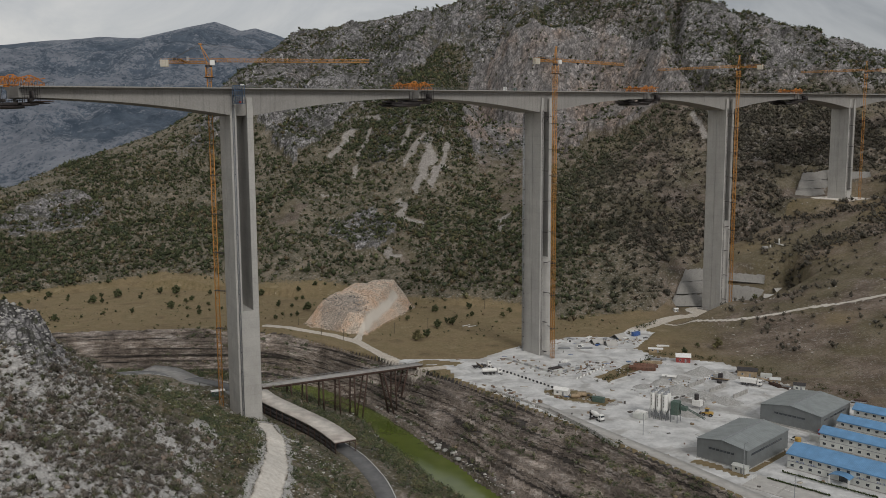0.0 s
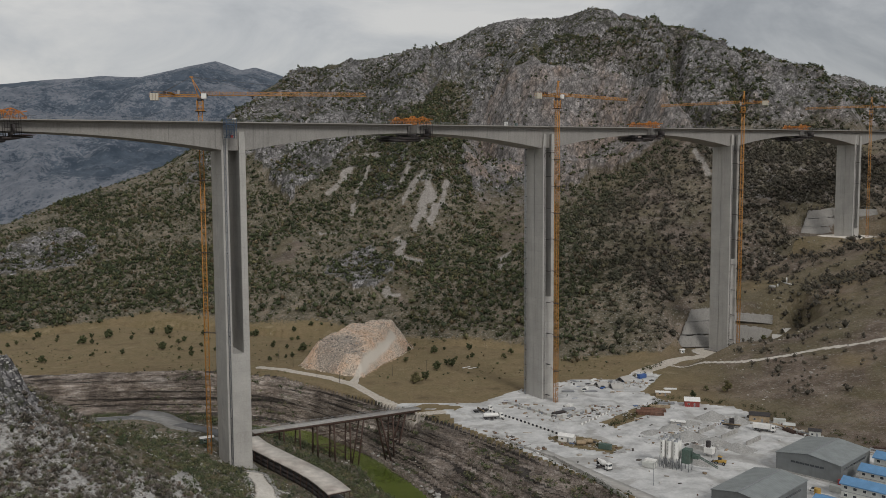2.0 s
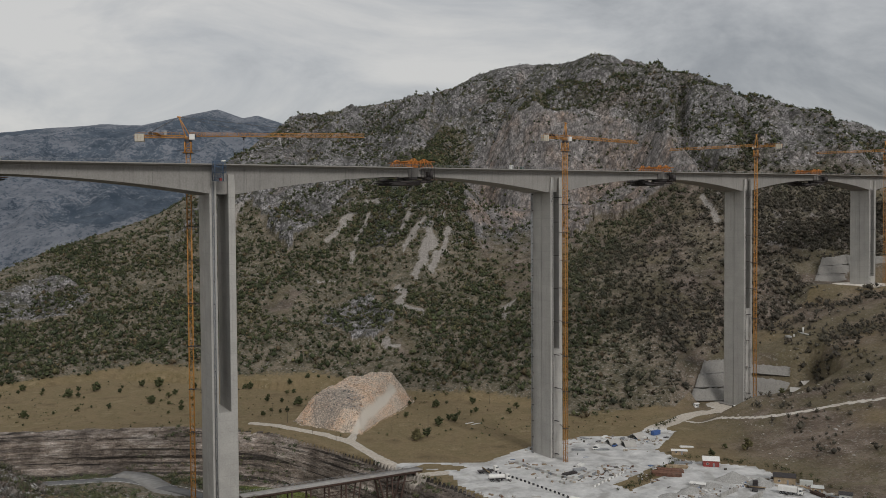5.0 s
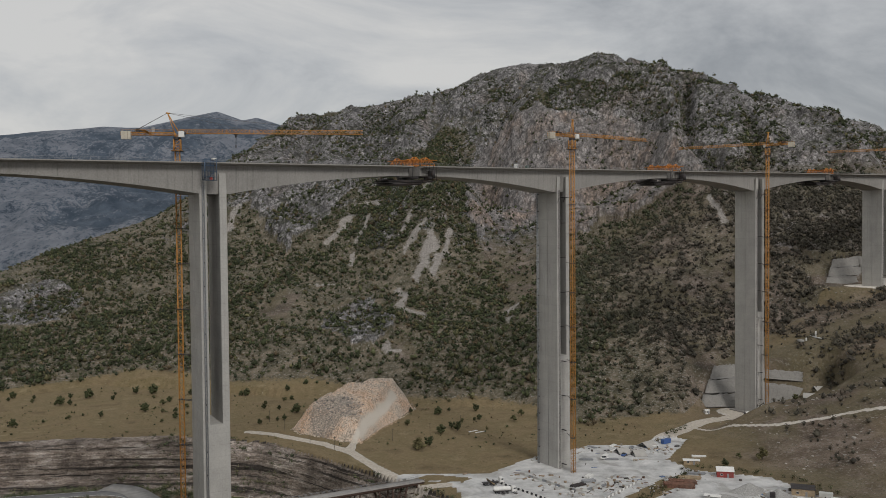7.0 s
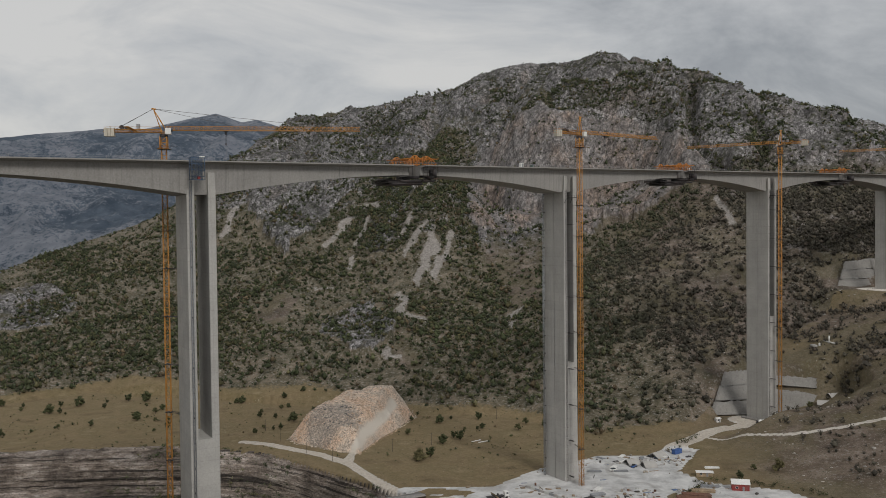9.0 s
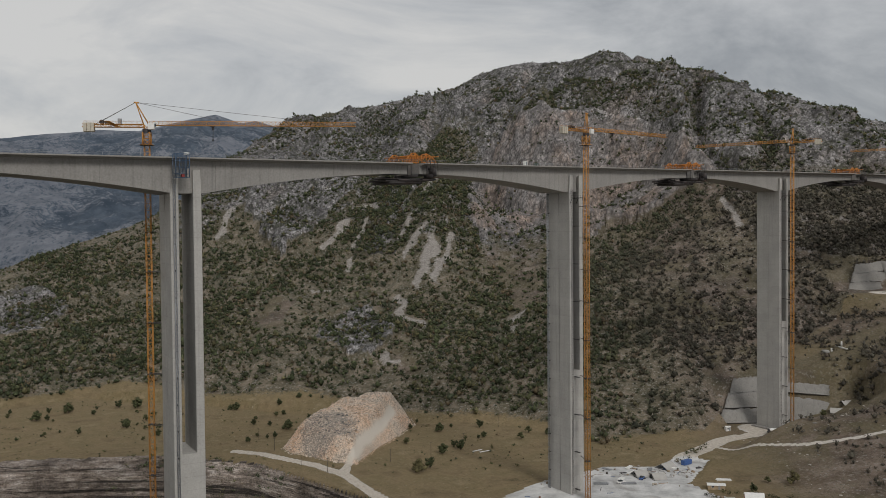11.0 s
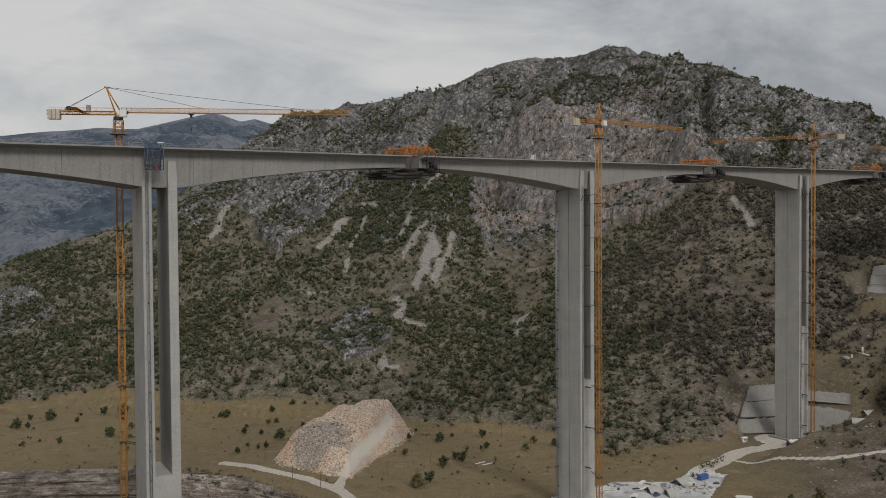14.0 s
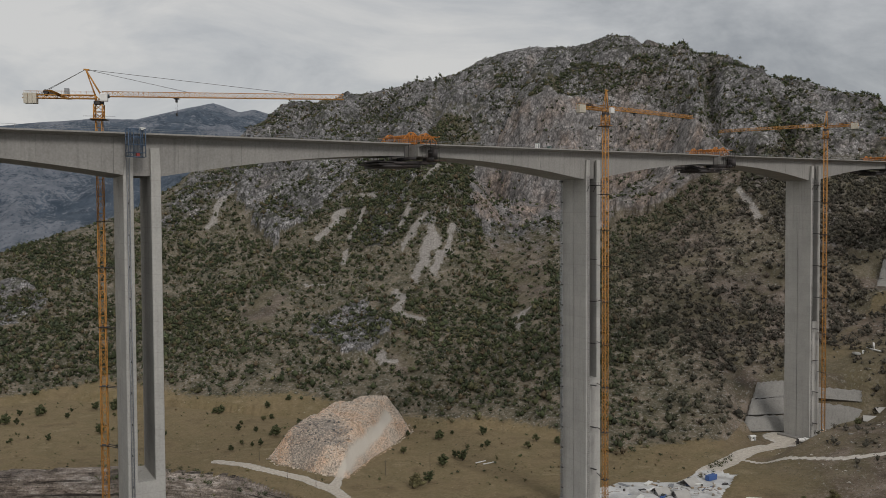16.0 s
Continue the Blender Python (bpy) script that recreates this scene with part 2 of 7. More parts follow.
# runs of pale scree in elevation: both ends and half width
SCREE_RUNS = [(-111, 157, -82, 153, 6), (-111, 131, -134, 104, 6), (-87, 131, -96, 110, 3.5), (-31, 132, -51, 110, 4), (-22, 118, -44, 96, 3.5), (-16, 105, -31, 74, 6.5), (4, 110, -15, 84, 5), (-252, 146, -258, 123, 7), (-132, 70, -117, 69, 3), (-48, 61, -24, 47, 5), (-52, 28, -40, 27, 3), (268, 151, 262, 129, 5), (72, 67, 50, 46, 2.5), (-5, 169, -21, 157, 5), (-92, 98, -98, 88, 4)]


def zone(x, z, polys):
    k = np.zeros(np.shape(x), bool)
    for pl in polys:
        k |= inside(x, z, pl)
    return k.astype(float)


def scree_run(x, z):
    """Nearness to the pale scree runs, 1 in their middle."""
    k = np.zeros(np.shape(x))
    for x0, z0, x1, z1, w in SCREE_RUNS:
        k = np.maximum(k, smooth(1.15, 0.35, dist_line(x, z, [(x0, z0), (x1, z1)])[0] / w))
    return k


def plain_z(x, y):
    """Valley floor: flat shelf over the gorge, tilting up to the right."""
    hill = 0.25 * (x - 160) + 0.12 * (y - 560)
    hill = np.where(hill > 0, hill, 0) + 2.0 * smooth(-12, 0, hill) * smooth(12, 0, hill)
    return np.minimum(hill, 130.0)


def bench(z, x, y, cx, cy, r, level, soft):
    k = smooth(r + soft, r, np.hypot(x - cx, y - cy))
    return z * (1 - k) + level * k


def ground_parts(x, y):
    """Height and the masks of rock, gravel and meadow."""
    x, y = np.asarray(x, float), np.asarray(y, float)
    warp = 7 * fbm(x, y, 60, 3, 11)
    dn, sn = dist_line(x, y, NEAR_ROAD)
    dw, sw = dist_line(x, y, RIVER)
    dr, sr = dist_line(x, y, FAR_RIM)
    far = sr < 0
    near = sn > 0
    # shelf, right hillside and mountain beyond the gorge
    z = plain_z(x, y) + 0.8 * fbm(x, y, 55, 4, 3) * smooth(0, 40, dr)
    yf = np.interp(x, FOOT_X, FOOT_Y) + 18 * fbm(x, y * 0, 90, 3, 21)
    yr, zr = np.interp(x, DENSE_X, DENSE_Y), np.interp(x, DENSE_X, DENSE_Z) + 2.5 * fbm(x, x * 0, 16, 3, 45)
    zf = plain_z(x, yf)
    s = (y - yf) / (yr - yf)
    centre = smooth(-30, 60, x) * smooth(300, 190, x)
    wob = 0.05 * fbm(x, y, 130, 4, 31)
    p_cliff = np.interp(s + wob, [0, 0.3, 0.70, 0.80, 1.0], [0, 0.2, 0.40, 0.74, 1.0])
    p_side = np.interp(s + wob * 0.8, [0, 0.25, 0.45, 0.55, 0.8, 1.0], [0, 0.22, 0.43, 0.58, 0.86, 1.0])
    prof = p_cliff * centre + p_side * (1 - centre)
    edge = smooth(0.0, 0.12, s) * smooth(1.01, 0.86, s)
    mh = zf + (zr - zf) * prof
    back = zr - 0.42 * (y - yr)
    mh = np.where(s > 1, np.maximum(back, -5), mh)
    crag = fbm(x, y, 95, 6, 41, 0.55, True)
    lump = fbm(x, y, 210, 4, 51)
    tall = np.clip((zr - zf) / 300, 0.15, 1)
    rocky = smooth(0.30, 0.55, s + 0.12 * lump) * smooth(-0.15, 0.2, 0.35 + lump) * smooth(150, 260, zr)
    w1, w2 = fbm(x, y, 34, 5, 181, 0.6), fbm(x, y, 34, 5, 187, 0.6)
    zx, zz = x + 11 * w1, mh + 11 * w2
    wall = zone(zx, zz, [WALL_ZONE])
    crags = np.maximum(zone(zx, zz, ROCK_ZONES), wall)
    wood = zone(zx, zz, WOOD_ZONES) * (1 - wall)
    rocky = np.where(x > 130, rocky * smooth(150, 190, mh), rocky * 0.6)
    rocky = np.maximum(np.maximum(rocky, np.where(zz < 95, 0.62, 0.92) * crags) * (1 - 0.24 * wood), 0.46 * wood)
    mh = mh + edge * tall * (11 * crag * (0.35 + 0.9 * rocky) + 9 * lump) + smooth(0, 0.05, s) * 1.6 * fbm(x, y, 14, 4, 61)
    mh = mh + rocky * edge * 6.0 * fbm(x, y, 26, 4, 71, 0.6, True)
    butt = fbm(x + 0.25 * y, 0.28 * y - 0.1 * x, 62, 5, 75, 0.55, True)
    mh = mh + rocky * edge * tall * 15.0 * butt
    ledge = mh / 21.0 + 0.6 * fbm(x, y, 120, 3, 77)
    lf = ledge - np.floor(ledge)
    mh = mh + rocky * edge * 7.0 * (smooth(0.25, 0.75, lf) - lf)
    for pl, wid, dep in GULLIES:
        dg, _ = dist_line(x, y, pl)
        mh = mh - dep * np.exp(-((dg + 4 * fbm(x, y, 18, 3, 79)) / wid) ** 2) * smooth(1.02, 0.95, s)
    mountain = s > 0
    z = np.where(far & mountain, np.maximum(mh, z * 0 + zf - 3), z)
    dp, _ = dist_line(x, y, [(85, 510), (125, 580), (160, 622), (196, 648)])
    cut = smooth(30, 11, dp) * far
    z = z * (1 - cut) + np.minimum(z, 1.5) * cut
    z = z - 14.0 * np.exp(-((x - 236) / 32) ** 2 - ((y - 637) / 30) ** 2) * far
    z = bench(z, x, y, 203, 652, 19, 1.5, 7)
    face = np.where(x < 213, 0.5 + 1.15 * np.maximum(y - 671, 0), 1.0 + 0.40 * np.maximum(x - 222, 0) + 1.6 * np.maximum(y - 665 - 0.15 * (x - 222), 0))
    face = face + 2.0 * np.maximum(174 - x, 0) + 2.0 * np.maximum(x - 262, 0)
    z = np.where(far & (y > 636) & (y < 725), np.minimum(z, face), z)
    ell = np.hypot((x - 343) / 2.0, y - 783)
    z = z * (1 - smooth(29, 20, ell)) + 75.0 * smooth(29, 20, ell)
    yard = inside(x, y, SITE) & far
    z = np.where(yard, np.minimum(z, 0.15 * fbm(x, y, 25, 3, 8)), z)
    # near bank hill
    steep = 0.62 - 0.25 * smooth(285, 350, y) - 0.12 * smooth(350, 420, y)
    hill = -3.5 + steep * np.maximum(dn - 5, 0) + 3.0 * fbm(x, y, 45, 5, 81) * smooth(4, 30, dn) + 1.2 * fbm(x, y, 9, 3, 85) * smooth(8, 40, dn)
    knoll = 17 * np.exp(-((x + 131) ** 2 + (y - 264) ** 2) / (2 * 9 ** 2)) * (1 + 0.5 * fbm(x, y, 12, 4, 87, 0.6, True)) + 1.6 * smooth(22, 10, np.hypot(x + 131, y - 264)) * fbm(x, y, 4.5, 3, 89, 0.6, True)
    hill = np.where(hill > 62, 62 + 0.3 * (hill - 62), hill) + knoll
    level = np.interp(y, [300, 420, 460, 520], [-3.5, 0, 4.0, 4.0])
    hill = hill + 3.5 + level
    z = np.where(near, hill, z)
    # gorge between the road shelf and the far rim
    gorge = (~far) & (~near)
    inn = sw < 0
    dk = np.maximum(dn - 5, 0)
    f = np.where(inn, dw / (dw + dr + 1e-6), dw / (dw + dk + 1e-6))
    f = f + 0.07 * fbm(x, y, 35, 4, 91) * smooth(0, 0.2, 1 - f)
    wide = np.where(inn, dw + dr, dw + dk)
    flat = np.clip(np.where(inn, 6.5, 4.5) / np.maximum(wide, 12), 0.05, 0.6)
    up = np.clip((f - flat) / (1 - flat), 0, 1)
    wallz = np.interp(up, [0, 0.12, 0.3, 0.42, 0.6, 0.74, 0.9, 1.0], [0, 0.16, 0.26, 0.46, 0.56, 0.80, 0.88, 1.0])
    sheer = np.interp(up, [0, 0.2, 0.45, 0.62, 0.80, 0.93, 1.0], [0, 0.12, 0.24, 0.36, 0.92, 0.97, 1.0])
    k_sh = smooth(-55, -110, x)
    wallz = wallz * (1 - k_sh) + sheer * k_sh
    nearz = np.interp(up, [0, 0.15, 0.5, 0.85, 1.0], [0, 0.22, 0.55, 0.92, 1.0])
    top = np.where(inn, plain_z(x, y) * 0, level)
    gz = RIVER_Z - 2.5 + (top - RIVER_Z + 2.5) * np.where(inn, wallz, nearz)
    tilt = 0.5 * fbm(x, y, 55, 4, 95)
    strata = gz / 5.2 + tilt
    ter = (np.floor(strata) + smooth(0.55, 0.8, strata - np.floor(strata)) - tilt) * 5.2
    k_st = np.where(inn, 0.85, 0.3) * smooth(0.0, 0.1, up) * smooth(1.0, 0.95, up)
    gz = gz * (1 - k_st) + ter * k_st + (0.9 * fbm(x, y, 9, 4, 97, 0.6, True) + 2.2 * fbm(x, y, 28, 3, 98)) * smooth(0, 0.2, up) * smooth(1.0, 0.9, up)
    z = np.where(gorge, gz, z)
    rock = np.where(gorge, smooth(0.05, 0.2, up) * np.where(inn, 0.95, 0.35), 0.0)
    rock = np.where(far & mountain, rocky * smooth(0.0, 0.08, s), rock)
    rock = np.where(near, np.clip(0.25 + 0.9 * fbm(x, y, 30, 4, 99), 0, 1) * smooth(12, 40, dn) * 0.35 + np.maximum(knoll, 0) / 8, rock)
    return z, np.clip(rock, 0, 1), dict(far=far, near=near, gorge=gorge, s=s, dn=dn, dr=dr, dw=dw, lump=lump, crag=crag, mountain=mountain & far, inn=inn, up=up, cliff=wall, crags=crags, wood=wood, zx=zx, zz=zz)


def ground_z(x, y):
    z, _, _ = ground_parts(np.array([x]), np.array([y]))
    return float(z[0])


def mesh_from(name, verts, faces):
    """A mesh from numpy arrays; faces is an n by 3 or n by 4 array."""
    me = bpy.data.meshes.new(name)
    n, k = faces.shape
    me.vertices.add(len(verts))
    me.vertices.foreach_set("co", np.ascontiguousarray(verts, np.float32).ravel())
    me.loops.add(n * k)
    me.loops.foreach_set("vertex_index", np.ascontiguousarray(faces, np.int32).ravel())
    me.polygons.add(n)
    me.polygons.foreach_set("loop_start", np.arange(0, n * k, k, dtype=np.int32))
    me.update(calc_edges=True)
    return me


def lines(*spans):
    """Grid lines: (from, to, step) spans joined end to end."""
    out = []
    for a, b, st in spans:
        out.extend(np.linspace(a, b, max(1, int(round((b - a) / st))), endpoint=False))
    return np.array(out + [spans[-1][1]])


def sheet(name, gx, gy, fn):
    X, Y = np.meshgrid(gx, gy)
    Z, masks = fn(X.ravel(), Y.ravel())
    v = np.column_stack([X.ravel(), Y.ravel(), Z])
    nx, ny = len(gx), len(gy)
    i = (np.arange(ny - 1)[:, None] * nx + np.arange(nx - 1)[None, :]).ravel()
    me = mesh_from(name, v, np.column_stack([i, i + 1, i + nx + 1, i + nx]))
    me.polygons.foreach_set("use_smooth", np.ones(len(i), bool))
    for key, arr in masks.items():
        at = me.attributes.new(key, "FLOAT_COLOR", "POINT")
        at.data.foreach_set("color", np.ascontiguousarray(arr, np.float32).ravel())
    return new(name, me)


DIRT_ROADS = [
    ([(-17, 492), (-35, 520), (-57, 561), (-75, 580), (-110, 605), (-125, 610)], 2.6),
    ([(-57, 561), (-57, 579), (-54, 592)], 2.0),
    ([(-12, 492), (10, 500), (30, 505)], 3.0),
    ([(85, 515), (125, 582), (160, 622), (196, 648)], 4.5),
    ([(150, 606), (164, 592), (187, 577), (207, 571), (235, 567), (257, 560), (280, 556), (360, 540)], 1.8),
    ([(-82, 390), (-71, 357), (-65.5, 333), (-61, 310), (-57.5, 290), (-56.3, 274), (-55.4, 261), (-52, 225)], 3.3),
]


def near_bare(x, y):
    """Where the near hillside is stony with leafless shrubs instead of green."""
    k = smooth(300, 268, y + 22 * fbm(x, y, 30, 3, 23)) * smooth(-70, -80, x + 8 * fbm(x, y, 25, 3, 27))
    return np.clip(k, 0, 1) * smooth(11, 16, np.hypot(x + 131, y - 264) + 3 * fbm(x, y, 6, 2, 29))


def dress(x, y):
    z, rock, q = ground_parts(x, y)
    site = inside(x, y, SITE) & q["far"]
    g = site.astype(float)
    track = np.zeros_like(z)
    for pts, w in DIRT_ROADS:
        d, _ = dist_line(x, y, pts)
        t_ = smooth(w + 1.6, w - 0.4, d + 0.8 * fbm(x, y, 8, 2, 5)) * (0.72 if w == 1.8 else 1.0)
        g, track = np.maximum(g, t_), np.maximum(track, np.where(site, 0, t_) * (1.0 if w == 3.3 else 0.5))
    for cx, cy, r in ((203, 652, 22), (347, 783, 22)):
        spot = smooth(r + 4, r - 3, np.hypot(x - cx, y - cy) + 4 * fbm(x, y, 12, 3, 6))
        g, track = np.maximum(g, spot), np.maximum(track, spot * (0.9 if cx > 300 else 0.4))
    meadow = np.where(q["far"] & ~q["mountain"], 1.0, 0.0)
    meadow = np.maximum(meadow, np.where(q["mountain"], smooth(0.045, -0.01, q["s"] + 0.05 * q["lump"]), 0))
    bare = near_bare(x, y)
    dgap, _ = dist_line(x, y, [(-88, 312), (-80, 281), (-79, 268), (-75, 244), (-72, 225)])
    band = 0.8 * smooth(7, 2, dgap + 5 * fbm(x, y, 12, 3, 13))
    dpath = dist_line(x, y, DIRT_ROADS[-1][0])[0]
    verge = 0.80 * smooth(9, 5, dpath + 3 * fbm(x, y, 7, 3, 19)) * smooth(3.4, 4.4, dpath)
    scree = np.where(q["near"], np.maximum(np.maximum(band, verge), bare * (0.43 + 0.40 * smooth(-0.45, 0.25, fbm(x, y, 9, 4, 14, 0.65)))) * smooth(6, 12, q["dn"]), 0)
    for pl in GRASSY:
        dg, _ = dist_line(x, y, pl + pl[:1])
        g = g * np.where(inside(x, y, pl), 0.15, 1)
    runs = np.where(q["mountain"], scree_run(q["zx"], q["zz"]), 0)
    scree = np.maximum(scree, 0.66 * runs)
    # bare earth on the cut slopes and the dry right-hand hillside
    earth = np.where(q["far"], smooth(130, 190, x) * smooth(-0.75, 0.0, fbm(x, y, 60, 4, 16) + 0.1), 0)
    earth = np.maximum(earth, np.where(q["mountain"], zone(q["zx"], q["zz"], TAN_ZONES), 0))
    rock = rock * (1 - g)
    masks = {"cover": np.column_stack([rock, g, meadow, np.where(q["mountain"], q["cliff"], 0)]), "cover_b": np.column_stack([scree, earth, np.clip(q["up"], 0, 1) * q["gorge"], track])}
    return z, masks


# grassy islands inside the yard
GRASSY = [[(50, 447), (58, 432), (78, 422), (86, 430), (72, 447), (60, 452)], [(82, 474), (88, 464), (114, 494), (106, 503)], [(100, 346), (115, 328), (119, 331), (104, 350)], [(117, 337), (140, 360), (143, 357), (121, 333)], [(88, 353), (104, 320), (107, 322), (92, 356)], [(-20, 505), (6, 500), (12, 507), (-10, 514)]]


def ground_mat():
    k = Nodes("ground_cover", 0.95)
    v = k.coords(world=True)
    att = k.n("ShaderNodeAttribute")
    att.attribute_name = "cover"
    sep = k.n("ShaderNodeSeparateColor")
    k.link(att.outputs["Color"], sep.inputs[0])
    rock, gravel, meadow = sep.outputs[0], sep.outputs[1], sep.outputs[2]
    n_big, n_mid, n_fine = k.noise(v, 0.012, 6), k.noise(v, 0.07, 7, 0.65), k.noise(v, 0.6, 6, 0.7)
    ragged = k.math("SUBTRACT", k.noise(v, 0.28, 6, 0.7), 0.5)
    gravel = k.ramp(k.math("ADD", gravel, k.math("MULTIPLY", ragged, 0.7)), [(0.42, 0.0), (0.58, 1.0)])
    meadow = k.ramp(k.math("ADD", meadow, k.math("MULTIPLY", ragged, 1.0)), [(0.40, 0.0), (0.62, 1.0)])
    soil = k.ramp(n_mid, [(0.34, (0.060, 0.056, 0.036)), (0.5, (0.122, 0.105, 0.073)), (0.64, (0.21, 0.172, 0.130))])
    stone_spot = k.ramp(k.noise(v, 0.55, 7, 0.78), [(0.54, 0.0), (0.60, 1.0)])
    soil = k.mix(k.math("MULTIPLY", stone_spot, 0.75), soil, (0.34, 0.325, 0.30))
    weed = k.ramp(k.noise(v, 0.45, 4, 0.65), [(0.54, 0.0), (0.60, 1.0)])
    soil = k.mix(k.math("MULTIPLY", weed, 0.6), soil, (0.05, 0.052, 0.025))
    sv = k.coords((1, 1, 0.62), world=True)
    cliff_n = k.noise(sv, 0.09, 8, 0.7, 0.1)
    warp = k.n("ShaderNodeTexNoise", Scale=0.12, Detail=4.0)
    k.link(v, warp.inputs["Vector"])
    vadd = k.n("ShaderNodeVectorMath")
    vadd.operation = "MULTIPLY_ADD"
    vadd.inputs[1].default_value = (4, 4, 3)
    k.link(warp.outputs["Color"], vadd.inputs[0])
    k.link(sv, vadd.inputs[2])
    facets = []
    for size in (0.17, 0.46):
        cell = k.n("ShaderNodeTexVoronoi", Scale=size)
        k.link(vadd.outputs[0], cell.inputs["Vector"])
        rim = k.n("ShaderNodeTexVoronoi", Scale=size)
        rim.feature = "DISTANCE_TO_EDGE"
        k.link(vadd.outputs[0], rim.inputs["Vector"])
        facets.append((cell, rim))
    flute = k.noise(k.coords((1, 1, 0.20), world=True), 0.24, 9, 0.76)
    chips = k.noise(k.coords((1, 1, 0.55), world=True), 0.75, 8, 0.8)
    rk = k.ramp(cliff_n, [(0.30, (0.165, 0.160, 0.160)), (0.44, (0.235, 0.226, 0.226)), (0.58, (0.285, 0.274, 0.273)), (0.75, (0.35, 0.337, 0.335))])
    slabs = k.noise(k.coords((1, 1, 0.4), world=True), 0.020, 4, 0.5, 0.8)
    rk = k.mix(1.0, rk, k.ramp(slabs, [(0.36, 0.68), (0.5, 1.0), (0.62, 1.18)]), "MULTIPLY")
    rk = k.mix(k.math("MULTIPLY", k.ramp(k.noise(k.coords((1, 1, 0.35), world=True), 0.022, 5), [(0.58, 0.0), (0.72, 1.0)]), 0.4), rk, (0.27, 0.19, 0.135))
    rk = k.mix(1.0, rk, k.ramp(flute, [(0.34, 0.58), (0.44, 0.92), (0.55, 1.05), (0.68, 1.2)]), "MULTIPLY")
    rk = k.mix(1.0, rk, k.ramp(chips, [(0.405, 0.30), (0.45, 0.96), (0.57, 1.05), (0.63, 1.40)]), "MULTIPLY")
    tuft = k.ramp(k.noise(v, 0.065, 8, 0.72), [(0.53, 0.0), (0.57, 1.0)])
    rk = k.mix(k.math("MULTIPLY", k.math("MULTIPLY", tuft, 0.7), k.math("SUBTRACT", 1.0, att.outputs["Alpha"])), rk, (0.045, 0.048, 0.026))
    dots = k.ramp(k.noise(v, 0.24, 5, 0.65), [(0.575, 0.0), (0.61, 1.0)])
    rk = k.mix(k.math("MULTIPLY", k.math("MULTIPLY", dots, 0.85), k.math("SUBTRACT", 1.0, k.math("MULTIPLY", att.outputs["Alpha"], 0.7))), rk, (0.042, 0.046, 0.024))
    wall = k.ramp(k.noise(k.coords((1, 1, 0.10), world=True), 0.10, 7, 0.7), [(0.3, (0.13, 0.120, 0.117)), (0.45, (0.225, 0.210, 0.204)), (0.60, (0.27, 0.25, 0.24)), (0.70, (0.31, 0.245, 0.20))])
    ochre = k.ramp(k.noise(k.coords((1, 1, 0.30), world=True), 0.028, 5, 0.6), [(0.47, 0.0), (0.60, 0.8)])
    wall = k.mix(ochre, wall, k.ramp(k.noise(k.coords((1, 1, 0.10), world=True), 0.22, 6, 0.7), [(0.35, (0.18, 0.145, 0.128)), (0.5, (0.29, 0.22, 0.178)), (0.65, (0.35, 0.25, 0.18))]))
    wall = k.mix(1.0, wall, k.ramp(flute, [(0.34, 0.50), (0.44, 0.90), (0.55, 1.06), (0.68, 1.22)]), "MULTIPLY")
    crack = k.noise(k.coords((1, 1, 0.09), world=True), 0.42, 7, 0.7)
    wall = k.mix(k.ramp(crack, [(0.385, 0.85), (0.425, 0.0)]), wall, (0.05, 0.047, 0.046))
    rk = k.mix(k.math("MULTIPLY", att.outputs["Alpha"], 0.85), rk, wall)
    for (cell, rim), lo, hi, deep in ((facets[0], 0.84, 1.16, 0.45), (facets[1], 0.78, 1.22, 0.55)):
        tone = k.n("ShaderNodeSeparateColor")
        k.link(cell.outputs["Color"], tone.inputs[0])
        rk = k.mix(1.0, rk, k.ramp(tone.outputs[0], [(0.05, lo), (0.95, hi)]), "MULTIPLY")
        rk = k.mix(1.0, rk, k.ramp(cell.outputs["Distance"], [(0.15, 1.14), (0.45, 1.0), (0.75, 0.72)]), "MULTIPLY")
        rk = k.mix(k.math("MULTIPLY", k.ramp(rim.outputs["Distance"], [(0.0, min(1.0, deep * 1.6)), (0.07, 0.0)]), k.math("SUBTRACT", 1.0, k.math("MULTIPLY", att.outputs["Alpha"], 0.6))), rk, (0.035, 0.034, 0.033))
    grass = k.ramp(k.noise(v, 0.045, 6, 0.6), [(0.3, (0.145, 0.108, 0.060)), (0.46, (0.235, 0.178, 0.102)), (0.58, (0.195, 0.152, 0.082)), (0.75, (0.33, 0.26, 0.165))])
    grass = k.mix(k.ramp(n_fine, [(0.35, 0.40), (0.6, 0.0)]), grass, (0.08, 0.066, 0.03))
    tussock = k.ramp(k.noise(v, 0.9, 4, 0.7), [(0.56, 0.0), (0.62, 1.0)])
    grass = k.mix(k.math("MULTIPLY", tussock, k.ramp(n_mid, [(0.45, 0.0), (0.6, 0.8)])), grass, (0.055, 0.055, 0.024))
    pale = k.ramp(k.noise(v, 0.5, 6, 0.75), [(0.62, 0.0), (0.66, 1.0)])
    grass = k.mix(k.math("MULTIPLY", pale, 0.55), grass, (0.42, 0.37, 0.28))
    grv = k.ramp(k.noise(v, 0.10, 7, 0.65), [(0.3, (0.37, 0.37, 0.365)), (0.5, (0.60, 0.598, 0.588)), (0.72, (0.80, 0.793, 0.775))])
    grv = k.mix(k.math("MULTIPLY", n_fine, 0.25), grv, (0.2, 0.19, 0.18))
    grv = k.mix(k.math("MULTIPLY", k.ramp(k.noise(v, 0.035, 5, 0.6, 1.5), [(0.52, 0.0), (0.62, 1.0)]), 0.55), grv, (0.27, 0.255, 0.23))
